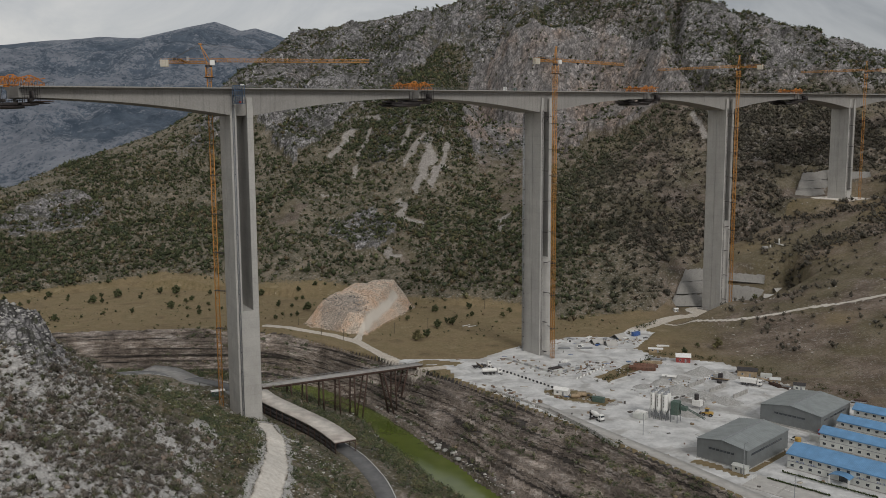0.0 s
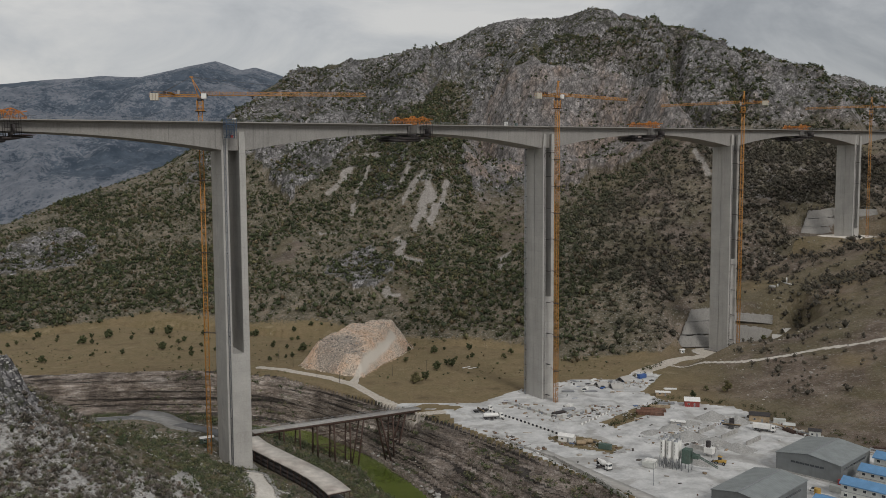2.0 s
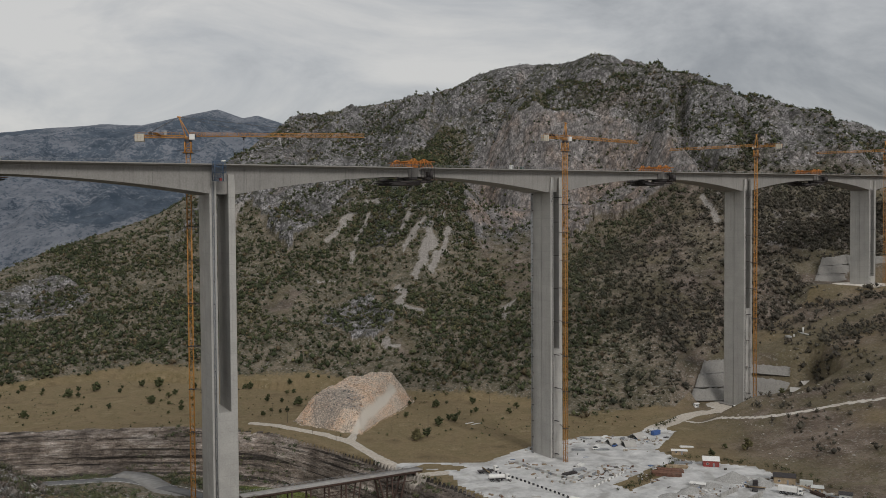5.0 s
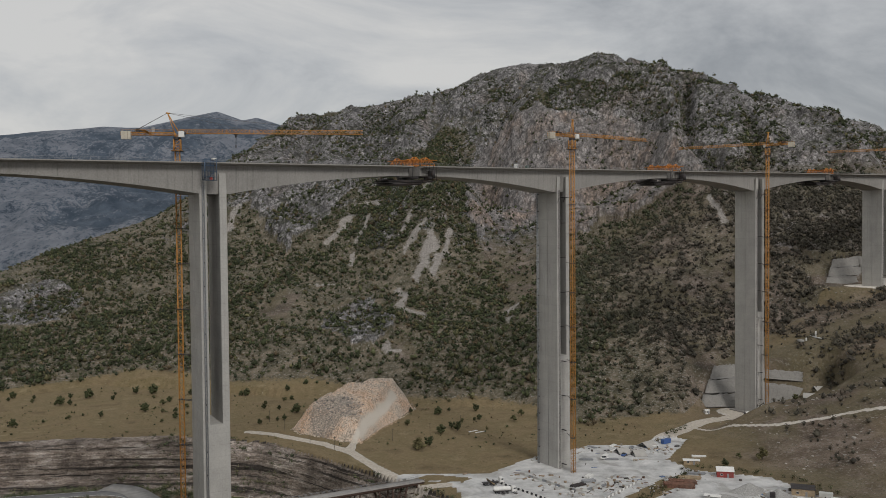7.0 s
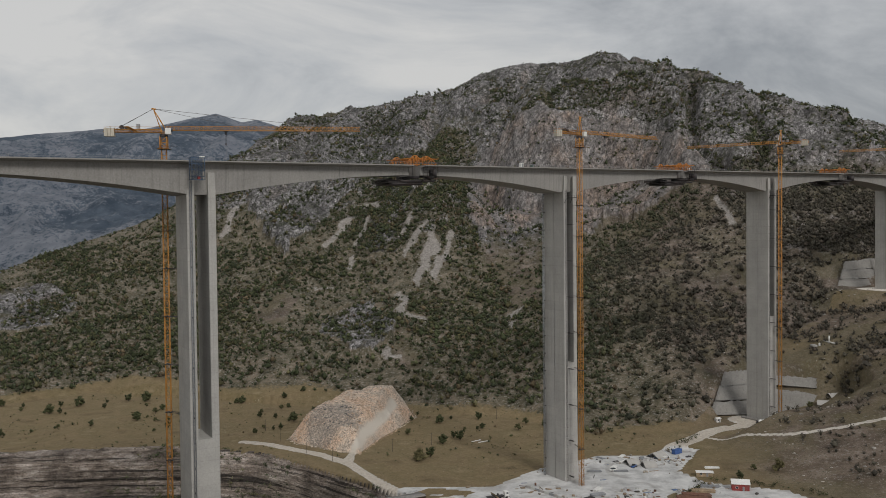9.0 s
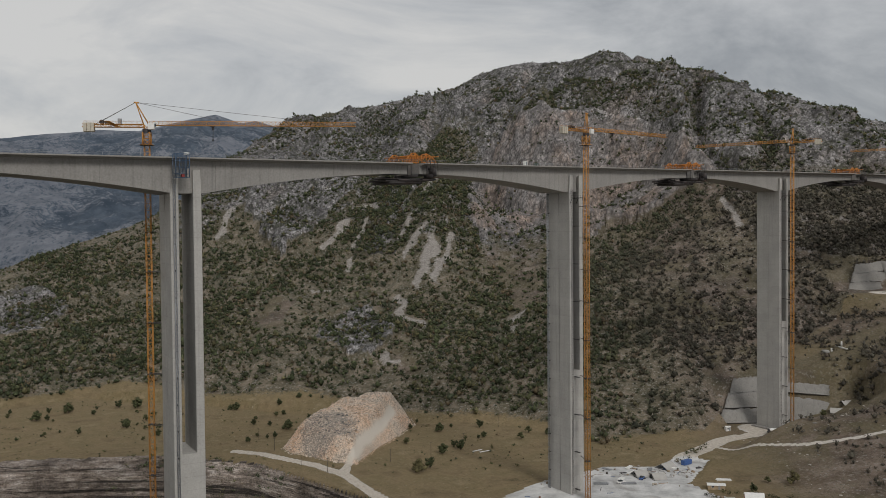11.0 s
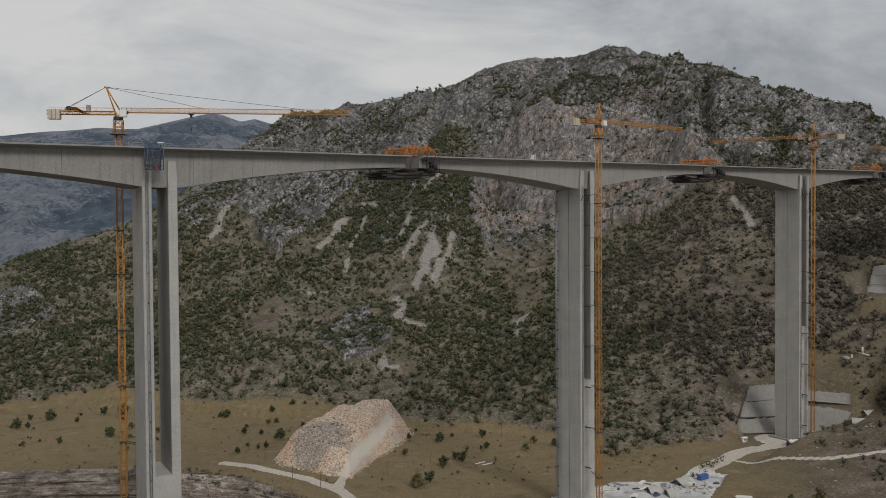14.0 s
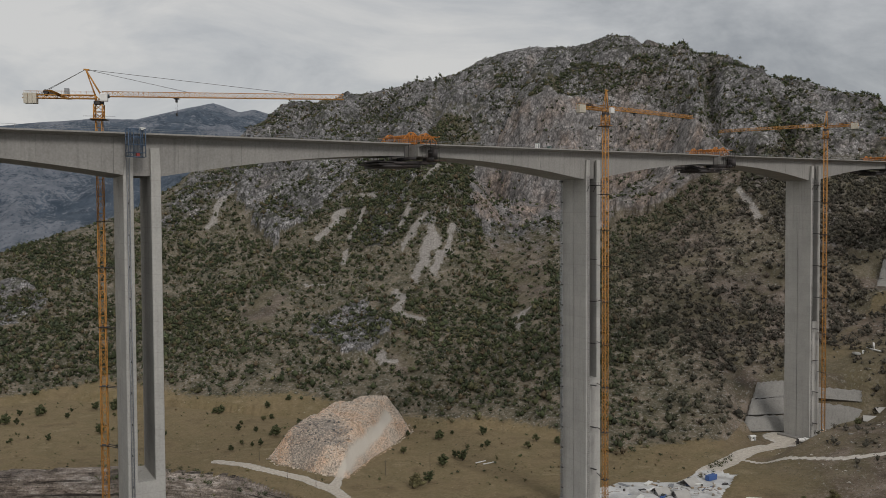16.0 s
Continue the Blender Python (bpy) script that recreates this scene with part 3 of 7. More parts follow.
    c = k.mix(meadow, soil, grass)
    jag = k.math("ADD", rock, k.math("MULTIPLY", k.math("SUBTRACT", n_mid, 0.5), 1.4))
    c = k.mix(k.ramp(jag, [(0.42, 0.0), (0.58, 1.0)]), c, rk)
    att_t = k.n("ShaderNodeAttribute")
    att_t.attribute_name = "cover_b"
    tan = k.ramp(n_fine, [(0.3, (0.58, 0.53, 0.465)), (0.5, (0.72, 0.675, 0.61)), (0.7, (0.82, 0.785, 0.725))])
    dusty = k.ramp(n_fine, [(0.3, (0.36, 0.31, 0.25)), (0.5, (0.50, 0.445, 0.375)), (0.7, (0.64, 0.585, 0.51))])
    grv = k.mix(k.ramp(att_t.outputs["Alpha"], [(0.12, 0.0), (0.40, 0.9)]), grv, dusty)
    grv = k.mix(k.ramp(att_t.outputs["Alpha"], [(0.60, 0.0), (0.85, 0.85)]), grv, tan)
    c = k.mix(gravel, c, grv)
    att2 = k.n("ShaderNodeAttribute")
    att2.attribute_name = "cover_b"
    sep2 = k.n("ShaderNodeSeparateColor")
    k.link(att2.outputs["Color"], sep2.inputs[0])
    dirt = k.ramp(n_mid, [(0.34, (0.062, 0.050, 0.041)), (0.5, (0.130, 0.098, 0.080)), (0.66, (0.225, 0.182, 0.155))])
    dirt = k.mix(k.math("MULTIPLY", stone_spot, 0.62), dirt, (0.31, 0.295, 0.28))
    dirt = k.mix(k.math("MULTIPLY", tussock, 0.8), dirt, (0.052, 0.050, 0.024))
    dirt = k.mix(k.ramp(k.noise(v, 0.022, 5, 0.6, 0.6), [(0.44, 0.0), (0.58, 0.5)]), dirt, k.ramp(n_fine, [(0.35, (0.070, 0.068, 0.030)), (0.65, (0.145, 0.130, 0.065))]))
    c = k.mix(k.math("MULTIPLY", k.math("MULTIPLY", sep2.outputs[1], k.math("SUBTRACT", 1.0, gravel)), k.math("SUBTRACT", 0.85, k.math("MULTIPLY", rock, 0.8))), c, dirt)
    scr = k.ramp(n_fine, [(0.3, (0.22, 0.212, 0.20)), (0.48, (0.40, 0.387, 0.367)), (0.65, (0.60, 0.585, 0.56))])
    sepy = k.n("ShaderNodeSeparateXYZ")
    k.link(v, sepy.inputs[0])
    scr = k.mix(k.math("GREATER_THAN", sepy.outputs["Y"], 640.0), scr, k.mix(1.0, scr, (0.66, 0.63, 0.61), "MULTIPLY"))
    crumb = k.math("SUBTRACT", k.noise(v, 0.95, 6, 0.75), 0.5)
    loose = k.math("ADD", sep2.outputs[0], k.math("ADD", k.math("MULTIPLY", ragged, 0.8), k.math("MULTIPLY", crumb, 1.5)))
    c = k.mix(k.ramp(loose, [(0.44, 0.0), (0.56, 1.0)]), c, scr)
    # layered limestone of the gorge
    sepz = k.n("ShaderNodeSeparateXYZ")
    k.link(v, sepz.inputs[0])
    lay = k.n("ShaderNodeCombineXYZ")
    k.link(k.math("MULTIPLY", sepz.outputs["X"], 0.15), lay.inputs[0])
    k.link(k.math("MULTIPLY", sepz.outputs["Y"], 0.15), lay.inputs[1])
    k.link(sepz.outputs["Z"], lay.inputs[2])
    layers = k.noise(lay.outputs[0], 0.70, 8, 0.74, 0.35)
    lcol = k.ramp(layers, [(0.35, (0.042, 0.034, 0.029)), (0.43, (0.155, 0.128, 0.108)), (0.54, (0.245, 0.210, 0.183)), (0.66, (0.42, 0.385, 0.355))])
    nsep = k.n("ShaderNodeSeparateXYZ")
    k.link(k.n("ShaderNodeNewGeometry").outputs["Normal"], nsep.inputs[0])
    steep = k.ramp(nsep.outputs["Z"], [(0.62, 0.95), (0.84, 0.0)])
    gfac = k.math("MULTIPLY", k.math("GREATER_THAN", sep2.outputs[2], 0.02), k.math("MAXIMUM", k.ramp(jag, [(0.42, 0.0), (0.58, 0.9)]), steep))
    blotch = k.ramp(k.noise(v, 0.05, 5, 0.6), [(0.40, (0.62, 0.60, 0.58)), (0.52, (1.0, 0.97, 0.94)), (0.64, (1.3, 1.3, 1.3))])
    lcol = k.mix(1.0, lcol, blotch, "MULTIPLY")
    bed = k.n("ShaderNodeCombineXYZ")
    k.link(k.math("MULTIPLY", sepz.outputs["X"], 0.022), bed.inputs[0])
    k.link(k.math("MULTIPLY", sepz.outputs["Y"], 0.022), bed.inputs[1])
    k.link(sepz.outputs["Z"], bed.inputs[2])
    beds = k.noise(bed.outputs[0], 0.50, 4, 0.62)
    lcol = k.mix(1.0, lcol, k.ramp(beds, [(0.40, 0.22), (0.445, 0.95), (0.55, 1.05), (0.60, 1.5)]), "MULTIPLY")
    lcol = k.mix(1.0, lcol, k.ramp(k.noise(v, 1.1, 6, 0.78), [(0.36, 0.45), (0.48, 1.0), (0.64, 1.35)]), "MULTIPLY")
    c = k.mix(gfac, c, lcol)
    blocks = k.math("SUBTRACT", 1.0, k.math("MULTIPLY", k.math("ADD", facets[0][0].outputs["Distance"], facets[1][0].outputs["Distance"]), 0.5))
    hgt = k.mix(0.30, k.mix(0.6, cliff_n, blocks), chips)
    hgt = k.mix(k.math("MULTIPLY", gfac, 0.8), hgt, layers)
    k.bump(hgt, 0.9, 1.6)
    return k.base(c)


MAT["ground"] = ground_mat()
gx = lines((-1500, -620, 40), (-620, -230, 3.4), (-230, -150, 2.05), (-150, -40, 1.15), (-40, 262, 2.0), (262, 640, 3.4), (640, 1500, 40))
gy = lines((-300, 150, 14), (150, 215, 2.05), (215, 330, 1.15), (330, 640, 2.0), (640, 1400, 2.5), (1400, 1560, 3.5), (1560, 2000, 20))
ground = sheet("ground", gx, gy, dress)
ground.data.materials.append(MAT["ground"])
tagged(ground, "rocky scrub-covered valley with a dry meadow and gravel yard", "ground", kind="structure")

# far ranges, beyond the main mountain
FAR_X = [-5000, -3200, -2350, -1970, -1744, -1519, -1344, -1144, -1006, -894, -832, -720, -400, 600, 5000]
FAR_Z = [420, 480, 500, 534, 552, 572, 565, 608, 632, 591, 605, 567, 420, 300, 300]


def ranges(x, y):
    zr = np.interp(x, FAR_X, FAR_Z) + 9 * fbm(x, x * 0, 260, 5, 123, 0.55)
    u = (y - 1900) / (4000 - 1900)
    z = -25 + (zr + 25) * np.clip(np.interp(u, [0, 0.15, 0.45, 0.6, 1.0], [0, 0.06, 0.42, 0.50, 1.0]), 0, 1)
    k = smooth(0.05, 0.3, u) * smooth(1.0, 0.72, u)
    z = z + k * (95 * fbm(x, y, 900, 6, 111, 0.55, True) + 60 * fbm(x, y, 320, 6, 117, 0.6, True))
    z = np.where(u > 1, zr - 0.35 * (y - 4000), z)
    z = np.where(y < 1990, -40, z)
    rock = smooth(-0.3, 0.45, fbm(x, y, 420, 6, 121, 0.6) + 0.4 * fbm(x, y, 320, 5, 117, 0.55, True))
    return z, {"cover": np.column_stack([rock, np.zeros_like(z), np.zeros_like(z), np.ones_like(z)])}


def hazed_range_mat():
    k = Nodes("far_range_hazed_cover", 0.95)
    v = k.coords(world=True)
    att = k.n("ShaderNodeAttribute")
    att.attribute_name = "cover"
    sep = k.n("ShaderNodeSeparateColor")
    k.link(att.outputs["Color"], sep.inputs[0])
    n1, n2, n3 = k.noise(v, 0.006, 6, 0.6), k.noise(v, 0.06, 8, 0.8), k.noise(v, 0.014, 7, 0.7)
    # woods and rock both shifted blue-grey: distance haze put into the colour
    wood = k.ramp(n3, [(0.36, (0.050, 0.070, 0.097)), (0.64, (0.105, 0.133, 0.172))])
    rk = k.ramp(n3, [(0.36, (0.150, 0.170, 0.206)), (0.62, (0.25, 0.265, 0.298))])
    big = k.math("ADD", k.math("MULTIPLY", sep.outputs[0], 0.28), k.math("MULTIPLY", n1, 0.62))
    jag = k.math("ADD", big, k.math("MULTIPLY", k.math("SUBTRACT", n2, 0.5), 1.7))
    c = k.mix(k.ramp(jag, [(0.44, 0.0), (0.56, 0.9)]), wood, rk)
    k.bump(n2, 1.0, 9.0)
    return k.base(c)


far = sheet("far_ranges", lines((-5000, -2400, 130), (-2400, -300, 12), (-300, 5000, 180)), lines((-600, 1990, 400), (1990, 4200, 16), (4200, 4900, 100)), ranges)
far.data.materials.append(hazed_range_mat())
tagged(far, "hazy blue-grey mountain range far behind the valley", "backdrop", kind="structure")

# river
def water_mat():
    k = Nodes("river_water", 0.12)
    v = k.coords(world=True)
    c = k.ramp(k.noise(v, 0.06, 4), [(0.3, (0.07, 0.095, 0.018)), (0.7, (0.115, 0.14, 0.03))])
    k.b.inputs["Specular IOR Level"].default_value = 0.5
    k.bump(k.noise(v, 0.5, 4), 0.08, 0.3)
    return k.base(c)


def ribbon(pts, half, zfn, step=3.0):
    """A strip along a polyline: verts and faces, smoothed at the corners."""
    p = np.array(pts, float)
    for _ in range(3):
        q = np.empty((2 * len(p) - 2, 2))
        q[0::2], q[1::2] = 0.75 * p[:-1] + 0.25 * p[1:], 0.25 * p[:-1] + 0.75 * p[1:]
        p = np.vstack([p[:1], q, p[-1:]])
    seg = np.hypot(*np.diff(p, axis=0).T)
    s = np.concatenate([[0], np.cumsum(seg)])
    t = np.linspace(0, s[-1], max(2, int(s[-1] / step)))
    c = np.column_stack([np.interp(t, s, p[:, 0]), np.interp(t, s, p[:, 1])])
    d = np.gradient(c, axis=0)
    d /= np.hypot(d[:, 0], d[:, 1])[:, None] + 1e-9
    nrm = np.column_stack([-d[:, 1], d[:, 0]])
    return c, nrm


def strip(name, pts, half, zfn, mat, thick=0.0, step=3.0, shift=0.0):
    c, nrm = ribbon(pts, half, zfn, step)
    c = c + nrm * shift
    a, b = c + nrm * half, c - nrm * half
    zc = zfn(c[:, 0], c[:, 1])
    n = len(c)
    v = [np.column_stack([a, zc]), np.column_stack([b, zc])]
    i = np.arange(n - 1)
    f = [np.column_stack([i, i + n, i + n + 1, i + 1])]
    if thick:
        v += [np.column_stack([a, zc - thick]), np.column_stack([b, zc - thick])]
        f += [np.column_stack([i + 2 * n, i, i + 1, i + 2 * n + 1]), np.column_stack([i + n, i + 3 * n, i + 3 * n + 1, i + n + 1]), np.column_stack([i + 3 * n, i + 2 * n, i + 2 * n + 1, i + 3 * n + 1])]
        f.append(np.array([[0, 2 * n, 3 * n, n], [n - 1, 2 * n - 1, 4 * n - 1, 3 * n - 1]]))
    ob = new(name, mesh_from(name, np.vstack(v), np.vstack(f)))
    ob.data.materials.append(mat)
    return ob


river = strip("river", RIVER, 26, lambda x, y: np.full(len(x), RIVER_Z), water_mat(), 0.0)
tagged(river, "still green river at the bottom of the gorge", "water", kind="structure")


# ---- building helpers ----
def part(name, bm, mat, parent, label=""):
    me = bpy.data.meshes.new(name)
    bm.to_mesh(me)
    bm.free()
    ob = new(name, me)
    me.materials.append(mat)
    ob.parent = parent
    if label:
        ob["label"] = label
    return ob


def thing(name, m, label, category, group=""):
    ob = new(name)
    ob.empty_display_size = 0.5
    ob.matrix_world = m
    return tagged(ob, label, category, group)


def box(bm, cx, cy, cz, sx, sy, sz, m=None):
    r = bmesh.ops.create_cube(bm, size=1.0, matrix=(m or Matrix()) @ Matrix.Translation((cx, cy, cz)) @ Matrix.Diagonal((sx, sy, sz, 1)))
    return r["verts"]


def bar(bm, a, b, w, h=None):
    """A square bar from a to b."""
    a, b = Vector(a), Vector(b)
    d = b - a
    q = d.to_track_quat("Z", "Y").to_matrix().to_4x4()
    bmesh.ops.create_cube(bm, size=1.0, matrix=Matrix.Translation((a + b) / 2) @ q @ Matrix.Diagonal((w, h or w, d.length, 1)))


def tube(bm, a, b, r, seg=8, r2=None):
    a, b = Vector(a), Vector(b)
    d = b - a
    q = d.to_track_quat("Z", "Y").to_matrix().to_4x4()
    bmesh.ops.create_cone(bm, cap_ends=True, segments=seg, radius1=r, radius2=r if r2 is None else r2, depth=d.length, matrix=Matrix.Translation((a + b) / 2) @ q)


def bevel(bm, w, seg=1):
    bmesh.ops.bevel(bm, geom=list(bm.edges), offset=w, segments=seg, affect="EDGES", profile=0.6)
    return bm


# ---- viaduct ----
# axis along the deck: u; across it: v
DECK_DIR = Vector((440.3, 377.7, 0)).normalized()
DECK_ACROSS = Vector((-DECK_DIR.y, DECK_DIR.x, 0))
SPAN = 193.4
P1 = Vector((-93.6, 405.0, 0))
GRADE = 0.0205
DECK_Z0 = 152.9      # deck top over the first pier
ANG = math.degrees(math.atan2(DECK_DIR.y, DECK_DIR.x))


def along(s, v=0.0, z=0.0):
    return P1 + DECK_DIR * s + DECK_ACROSS * v + Vector((0, 0, z))


def deck_top(s):
    return DECK_Z0 + GRADE * s


HALF_PIER = 5.2
PIER_ANG = 31.0   # the piers stand askew to the deck


def girder_depth(s):
    """Depth of the box at s: haunched over the piers, shallow at midspan."""
    k = ((s + SPAN / 2) % SPAN) - SPAN / 2
    d = max(0.0, abs(k) - HALF_PIER) / (SPAN / 2 - HALF_PIER)
    return 4.3 + 7.7 * (1 - min(1, d)) ** 1.9


viaduct = thing("viaduct", Matrix(), "tall concrete box-girder motorway viaduct under construction", "bridge")


def girder_piece(s0, s1):
    """Box girder with cantilever slabs between two stations, sections every few metres."""
    n = max(2, int((s1 - s0) / 3.2))
    verts, faces = [], []
    for i in range(n + 1):
        s = s0 + (s1 - s0) * i / n
        d, t = girder_depth(s), deck_top(s)
        ring = [(-11.5, 0), (11.5, 0), (11.5, -0.45), (8.0, -1.1), (7.7, -d), (-7.7, -d), (-8.0, -1.1), (-11.5, -0.45)]
        verts += [along(s, v, t + z) for v, z in ring]
    bm = bmesh.new()
    bv = [bm.verts.new(p) for p in verts]
    for i in range(n):
        for j in range(8):
            a, b = i * 8 + j, i * 8 + (j + 1) % 8
            bm.faces.new((bv[a], bv[a + 8], bv[b + 8], bv[b]))
    bm.faces.new(bv[:8][::-1])
    bm.faces.new(bv[-8:])
    bmesh.ops.recalc_face_normals(bm, faces=bm.faces)
    return bm


# cast cantilever segments, each its own piece of the box
for k in range(-1, 5):
    c = k * SPAN
    cuts = [-93.6, -58, -30, -9.5, 9.5, 30, 58, 93.6]
    for a, b in zip(cuts[:-1], cuts[1:]):
        part("girder_segment", girder_piece(c + a, c + b - 0.06), MAT["girder"], viaduct)

PIERS = [(0.0, 0.0, 53.0), (SPAN, -7.5, 67.0), (2 * SPAN, 0.5, 68.0), (3 * SPAN, 74.0, 8.0)]
# for each pier: shift along and across the deck, half thickness, half width
PIER_DIM = [(0.0, 0.0, 5.2, 8.9), (2.1, -1.4, 4.0, 8.2), (1.3, -1.4, 4.1, 8.6), (0.0, 0.0, 4.5, 8.7)]


def pier_dim(s):
    return PIER_DIM[int(round(s / SPAN))]


def pier_frame(s):
    ds, dv = pier_dim(s)[:2]
    return Matrix.Translation(along(s + ds, dv)) @ Matrix.Rotation(radians(PIER_ANG if s > 1 else 29.0), 4, "Z")


BLADE = 2.8


def block(bm, x0, x1, y0, y1, z0, z1, m):
    vs = box(bm, (x0 + x1) / 2, (y0 + y1) / 2, (z0 + z1) / 2, x1 - x0, y1 - y0, z1 - z0)
    bmesh.ops.transform(bm, matrix=m, verts=vs)


def prism(bm, profile, z0, z1, m):
    """An upright prism over a closed outline."""
    lo = [bm.verts.new(m @ Vector((x, y, z0))) for x, y in profile]
    hi = [bm.verts.new(m @ Vector((x, y, z1))) for x, y in profile]
    n = len(profile)
    for i in range(n):
        bm.faces.new((lo[i], lo[(i + 1) % n], hi[(i + 1) % n], hi[i]))
    bm.faces.new(lo[::-1])
    bm.faces.new(hi)
    bmesh.ops.recalc_face_normals(bm, faces=bm.faces)


def grooved(x0, x1, hy, left, right):
    """Rectangle with a drainage groove in the middle of its long sides and cut corners."""
    g, d, c = 0.22, 0.28, 0.18
    out = [(x0, hy - c), (x0 + c, hy), (x1 - c, hy), (x1, hy - c)]
    out += [(x1, g), (x1 - d, g), (x1 - d, -g), (x1, -g)] if right else []
    out += [(x1, -hy + c), (x1 - c, -hy), (x0 + c, -hy), (x0, -hy + c)]
    out += [(x0, -g), (x0 + d, -g), (x0 + d, g), (x0, g)] if left else []
    return out


def pier(s, base, solid):
    """Hollow pier: a closed lower shaft that splits into two blades carrying the box."""
    top = deck_top(s) - 11.4
    m = pier_frame(s)
    hx, hy = pier_dim(s)[2:]
    zs = base + solid
    bm = bmesh.new()
    prism(bm, grooved(-hx, hx, hy, True, True), base - 3, zs, m)
    shaft = part("pier_shaft", bm, MAT["pier"], viaduct)
    for sx in (-1, 1):
        bm = bmesh.new()
        a, b = sorted((sx * hx, sx * (hx - BLADE * hx / 5.2)))
        prism(bm, grooved(a, b, hy, sx < 0, sx > 0), zs, top, m)
        blade = part("pier_blade", bm, MAT["pier"], shaft)
        # pilaster that climbs the web of the box over each blade
        for sy in (-1, 1):
            bm = bmesh.new()
            vs = box(bm, (a + b) / 2, sy * (hy - 0.55), top + 3.6, b - a, 1.1, 7.4)
            for v in vs:
                if v.co.z > top + 4:
                    v.co.x += -sx * 0.35 * (1 if (v.co.x - (a + b) / 2) * sx > 0 else 0)
            bmesh.ops.transform(bm, matrix=m, verts=bm.verts)
            part("pilaster", bm, MAT["pier"], blade)
    # footing
    bm = bmesh.new()
    block(bm, -hx - 2.5, hx + 2.5, -hy - 2.5, hy + 2.5, base - 4.5, base + 0.9, m)
    part("footing", bm, MAT["girder"], shaft)
    return shaft


for s, base, solid in PIERS:
    pier(s, base, solid)

# edge rails along both sides of the deck
def deck_rail(v):
    bars = []
    for k in range(int(5.0 * SPAN / 6)):
        s = -0.9 * SPAN + k * 6
        z = deck_top(s)
        bars.append((along(s, v, z), along(s, v, z + 1.1), 0.09))
        for h in (0.6, 1.1):
            bars.append((along(s, v, z + h), along(s + 6, v, deck_top(s + 6) + h), 0.06))
    return bars


class Bars:
    """Many square bars and boxes in one mesh, made at once."""
    CUBE = np.array([[x, y, z] for x in (-0.5, 0.5) for y in (-0.5, 0.5) for z in (0, 1)], float)
    QUADS = np.array([[0, 1, 3, 2], [4, 6, 7, 5], [0, 4, 5, 1], [2, 3, 7, 6], [0, 2, 6, 4], [1, 5, 7, 3]])

    def __init__(self):
        self.v, self.f, self.n = [], [], 0

    def bar(self, a, b, w, h=None, up=(0.0, 0.0, 1.0)):
        a, b = np.array(a, float), np.array(b, float)
        d = b - a
        ln = np.linalg.norm(d)
        d /= ln
        up = np.array(up, float)
        if abs(d @ up) > 0.98:
            up = np.array((0.0, 1.0, 0.0))
        x = np.cross(up, d)
        x /= np.linalg.norm(x)
        y = np.cross(d, x)
        c = self.CUBE
        self.v.append(a + np.outer(c[:, 0] * w, x) + np.outer(c[:, 1] * (h or w), y) + np.outer(c[:, 2] * ln, d))
        self.f.append(self.QUADS + self.n)
        self.n += 8
        return self

    def box(self, x0, x1, y0, y1, z0, z1):
        return self.bar(((x0 + x1) / 2, (y0 + y1) / 2, z0), ((x0 + x1) / 2, (y0 + y1) / 2, z1), y1 - y0, x1 - x0)

    def lattice(self, a, b, w, h, bay, chord, brace, tri=False):
        """A lattice beam from a to b, w wide and h deep below the line's middle."""
        a, b = np.array(a, float), np.array(b, float)
        d = (b - a) / np.linalg.norm(b - a)
        up = np.array((0.0, 0.0, 1.0)) if abs(d[2]) < 0.9 else np.array((0.0, 1.0, 0.0))
        x = np.cross(d, up)
        x /= np.linalg.norm(x)
        y = np.cross(x, d)
        cs = [-w / 2 * x, w / 2 * x, h * y] if tri else [-w / 2 * x - h / 2 * y, w / 2 * x - h / 2 * y, w / 2 * x + h / 2 * y, -w / 2 * x + h / 2 * y]
        for c in cs:
            self.bar(a + c, b + c, chord)
        n = max(1, int(round(np.linalg.norm(b - a) / bay)))
        for i in range(n):
            p, q = a + (b - a) * i / n, a + (b - a) * (i + 1) / n
            for j in range(len(cs)):
                c0, c1 = cs[j], cs[(j + 1) % len(cs)]
                if i % 2:
                    c0, c1 = c1, c0
                self.bar(p + c0, q + c1, brace)
                self.bar(p + c0, p + c1, brace)
        return self

    def to(self, name, mat, parent, label=""):
        me = mesh_from(name, np.vstack(self.v), np.vstack(self.f))
        me.materials.append(mat)
        ob = new(name, me)
        ob.parent = parent
        if label:
            ob["label"] = label
        return ob


for v in (-11.2, 11.2):
    b = Bars()
    for p, q, w in deck_rail(v):
        b.bar(p, q, w)
    b.to("guard_rail", MAT["grey_steel"], viaduct, "thin grey steel edge railing")


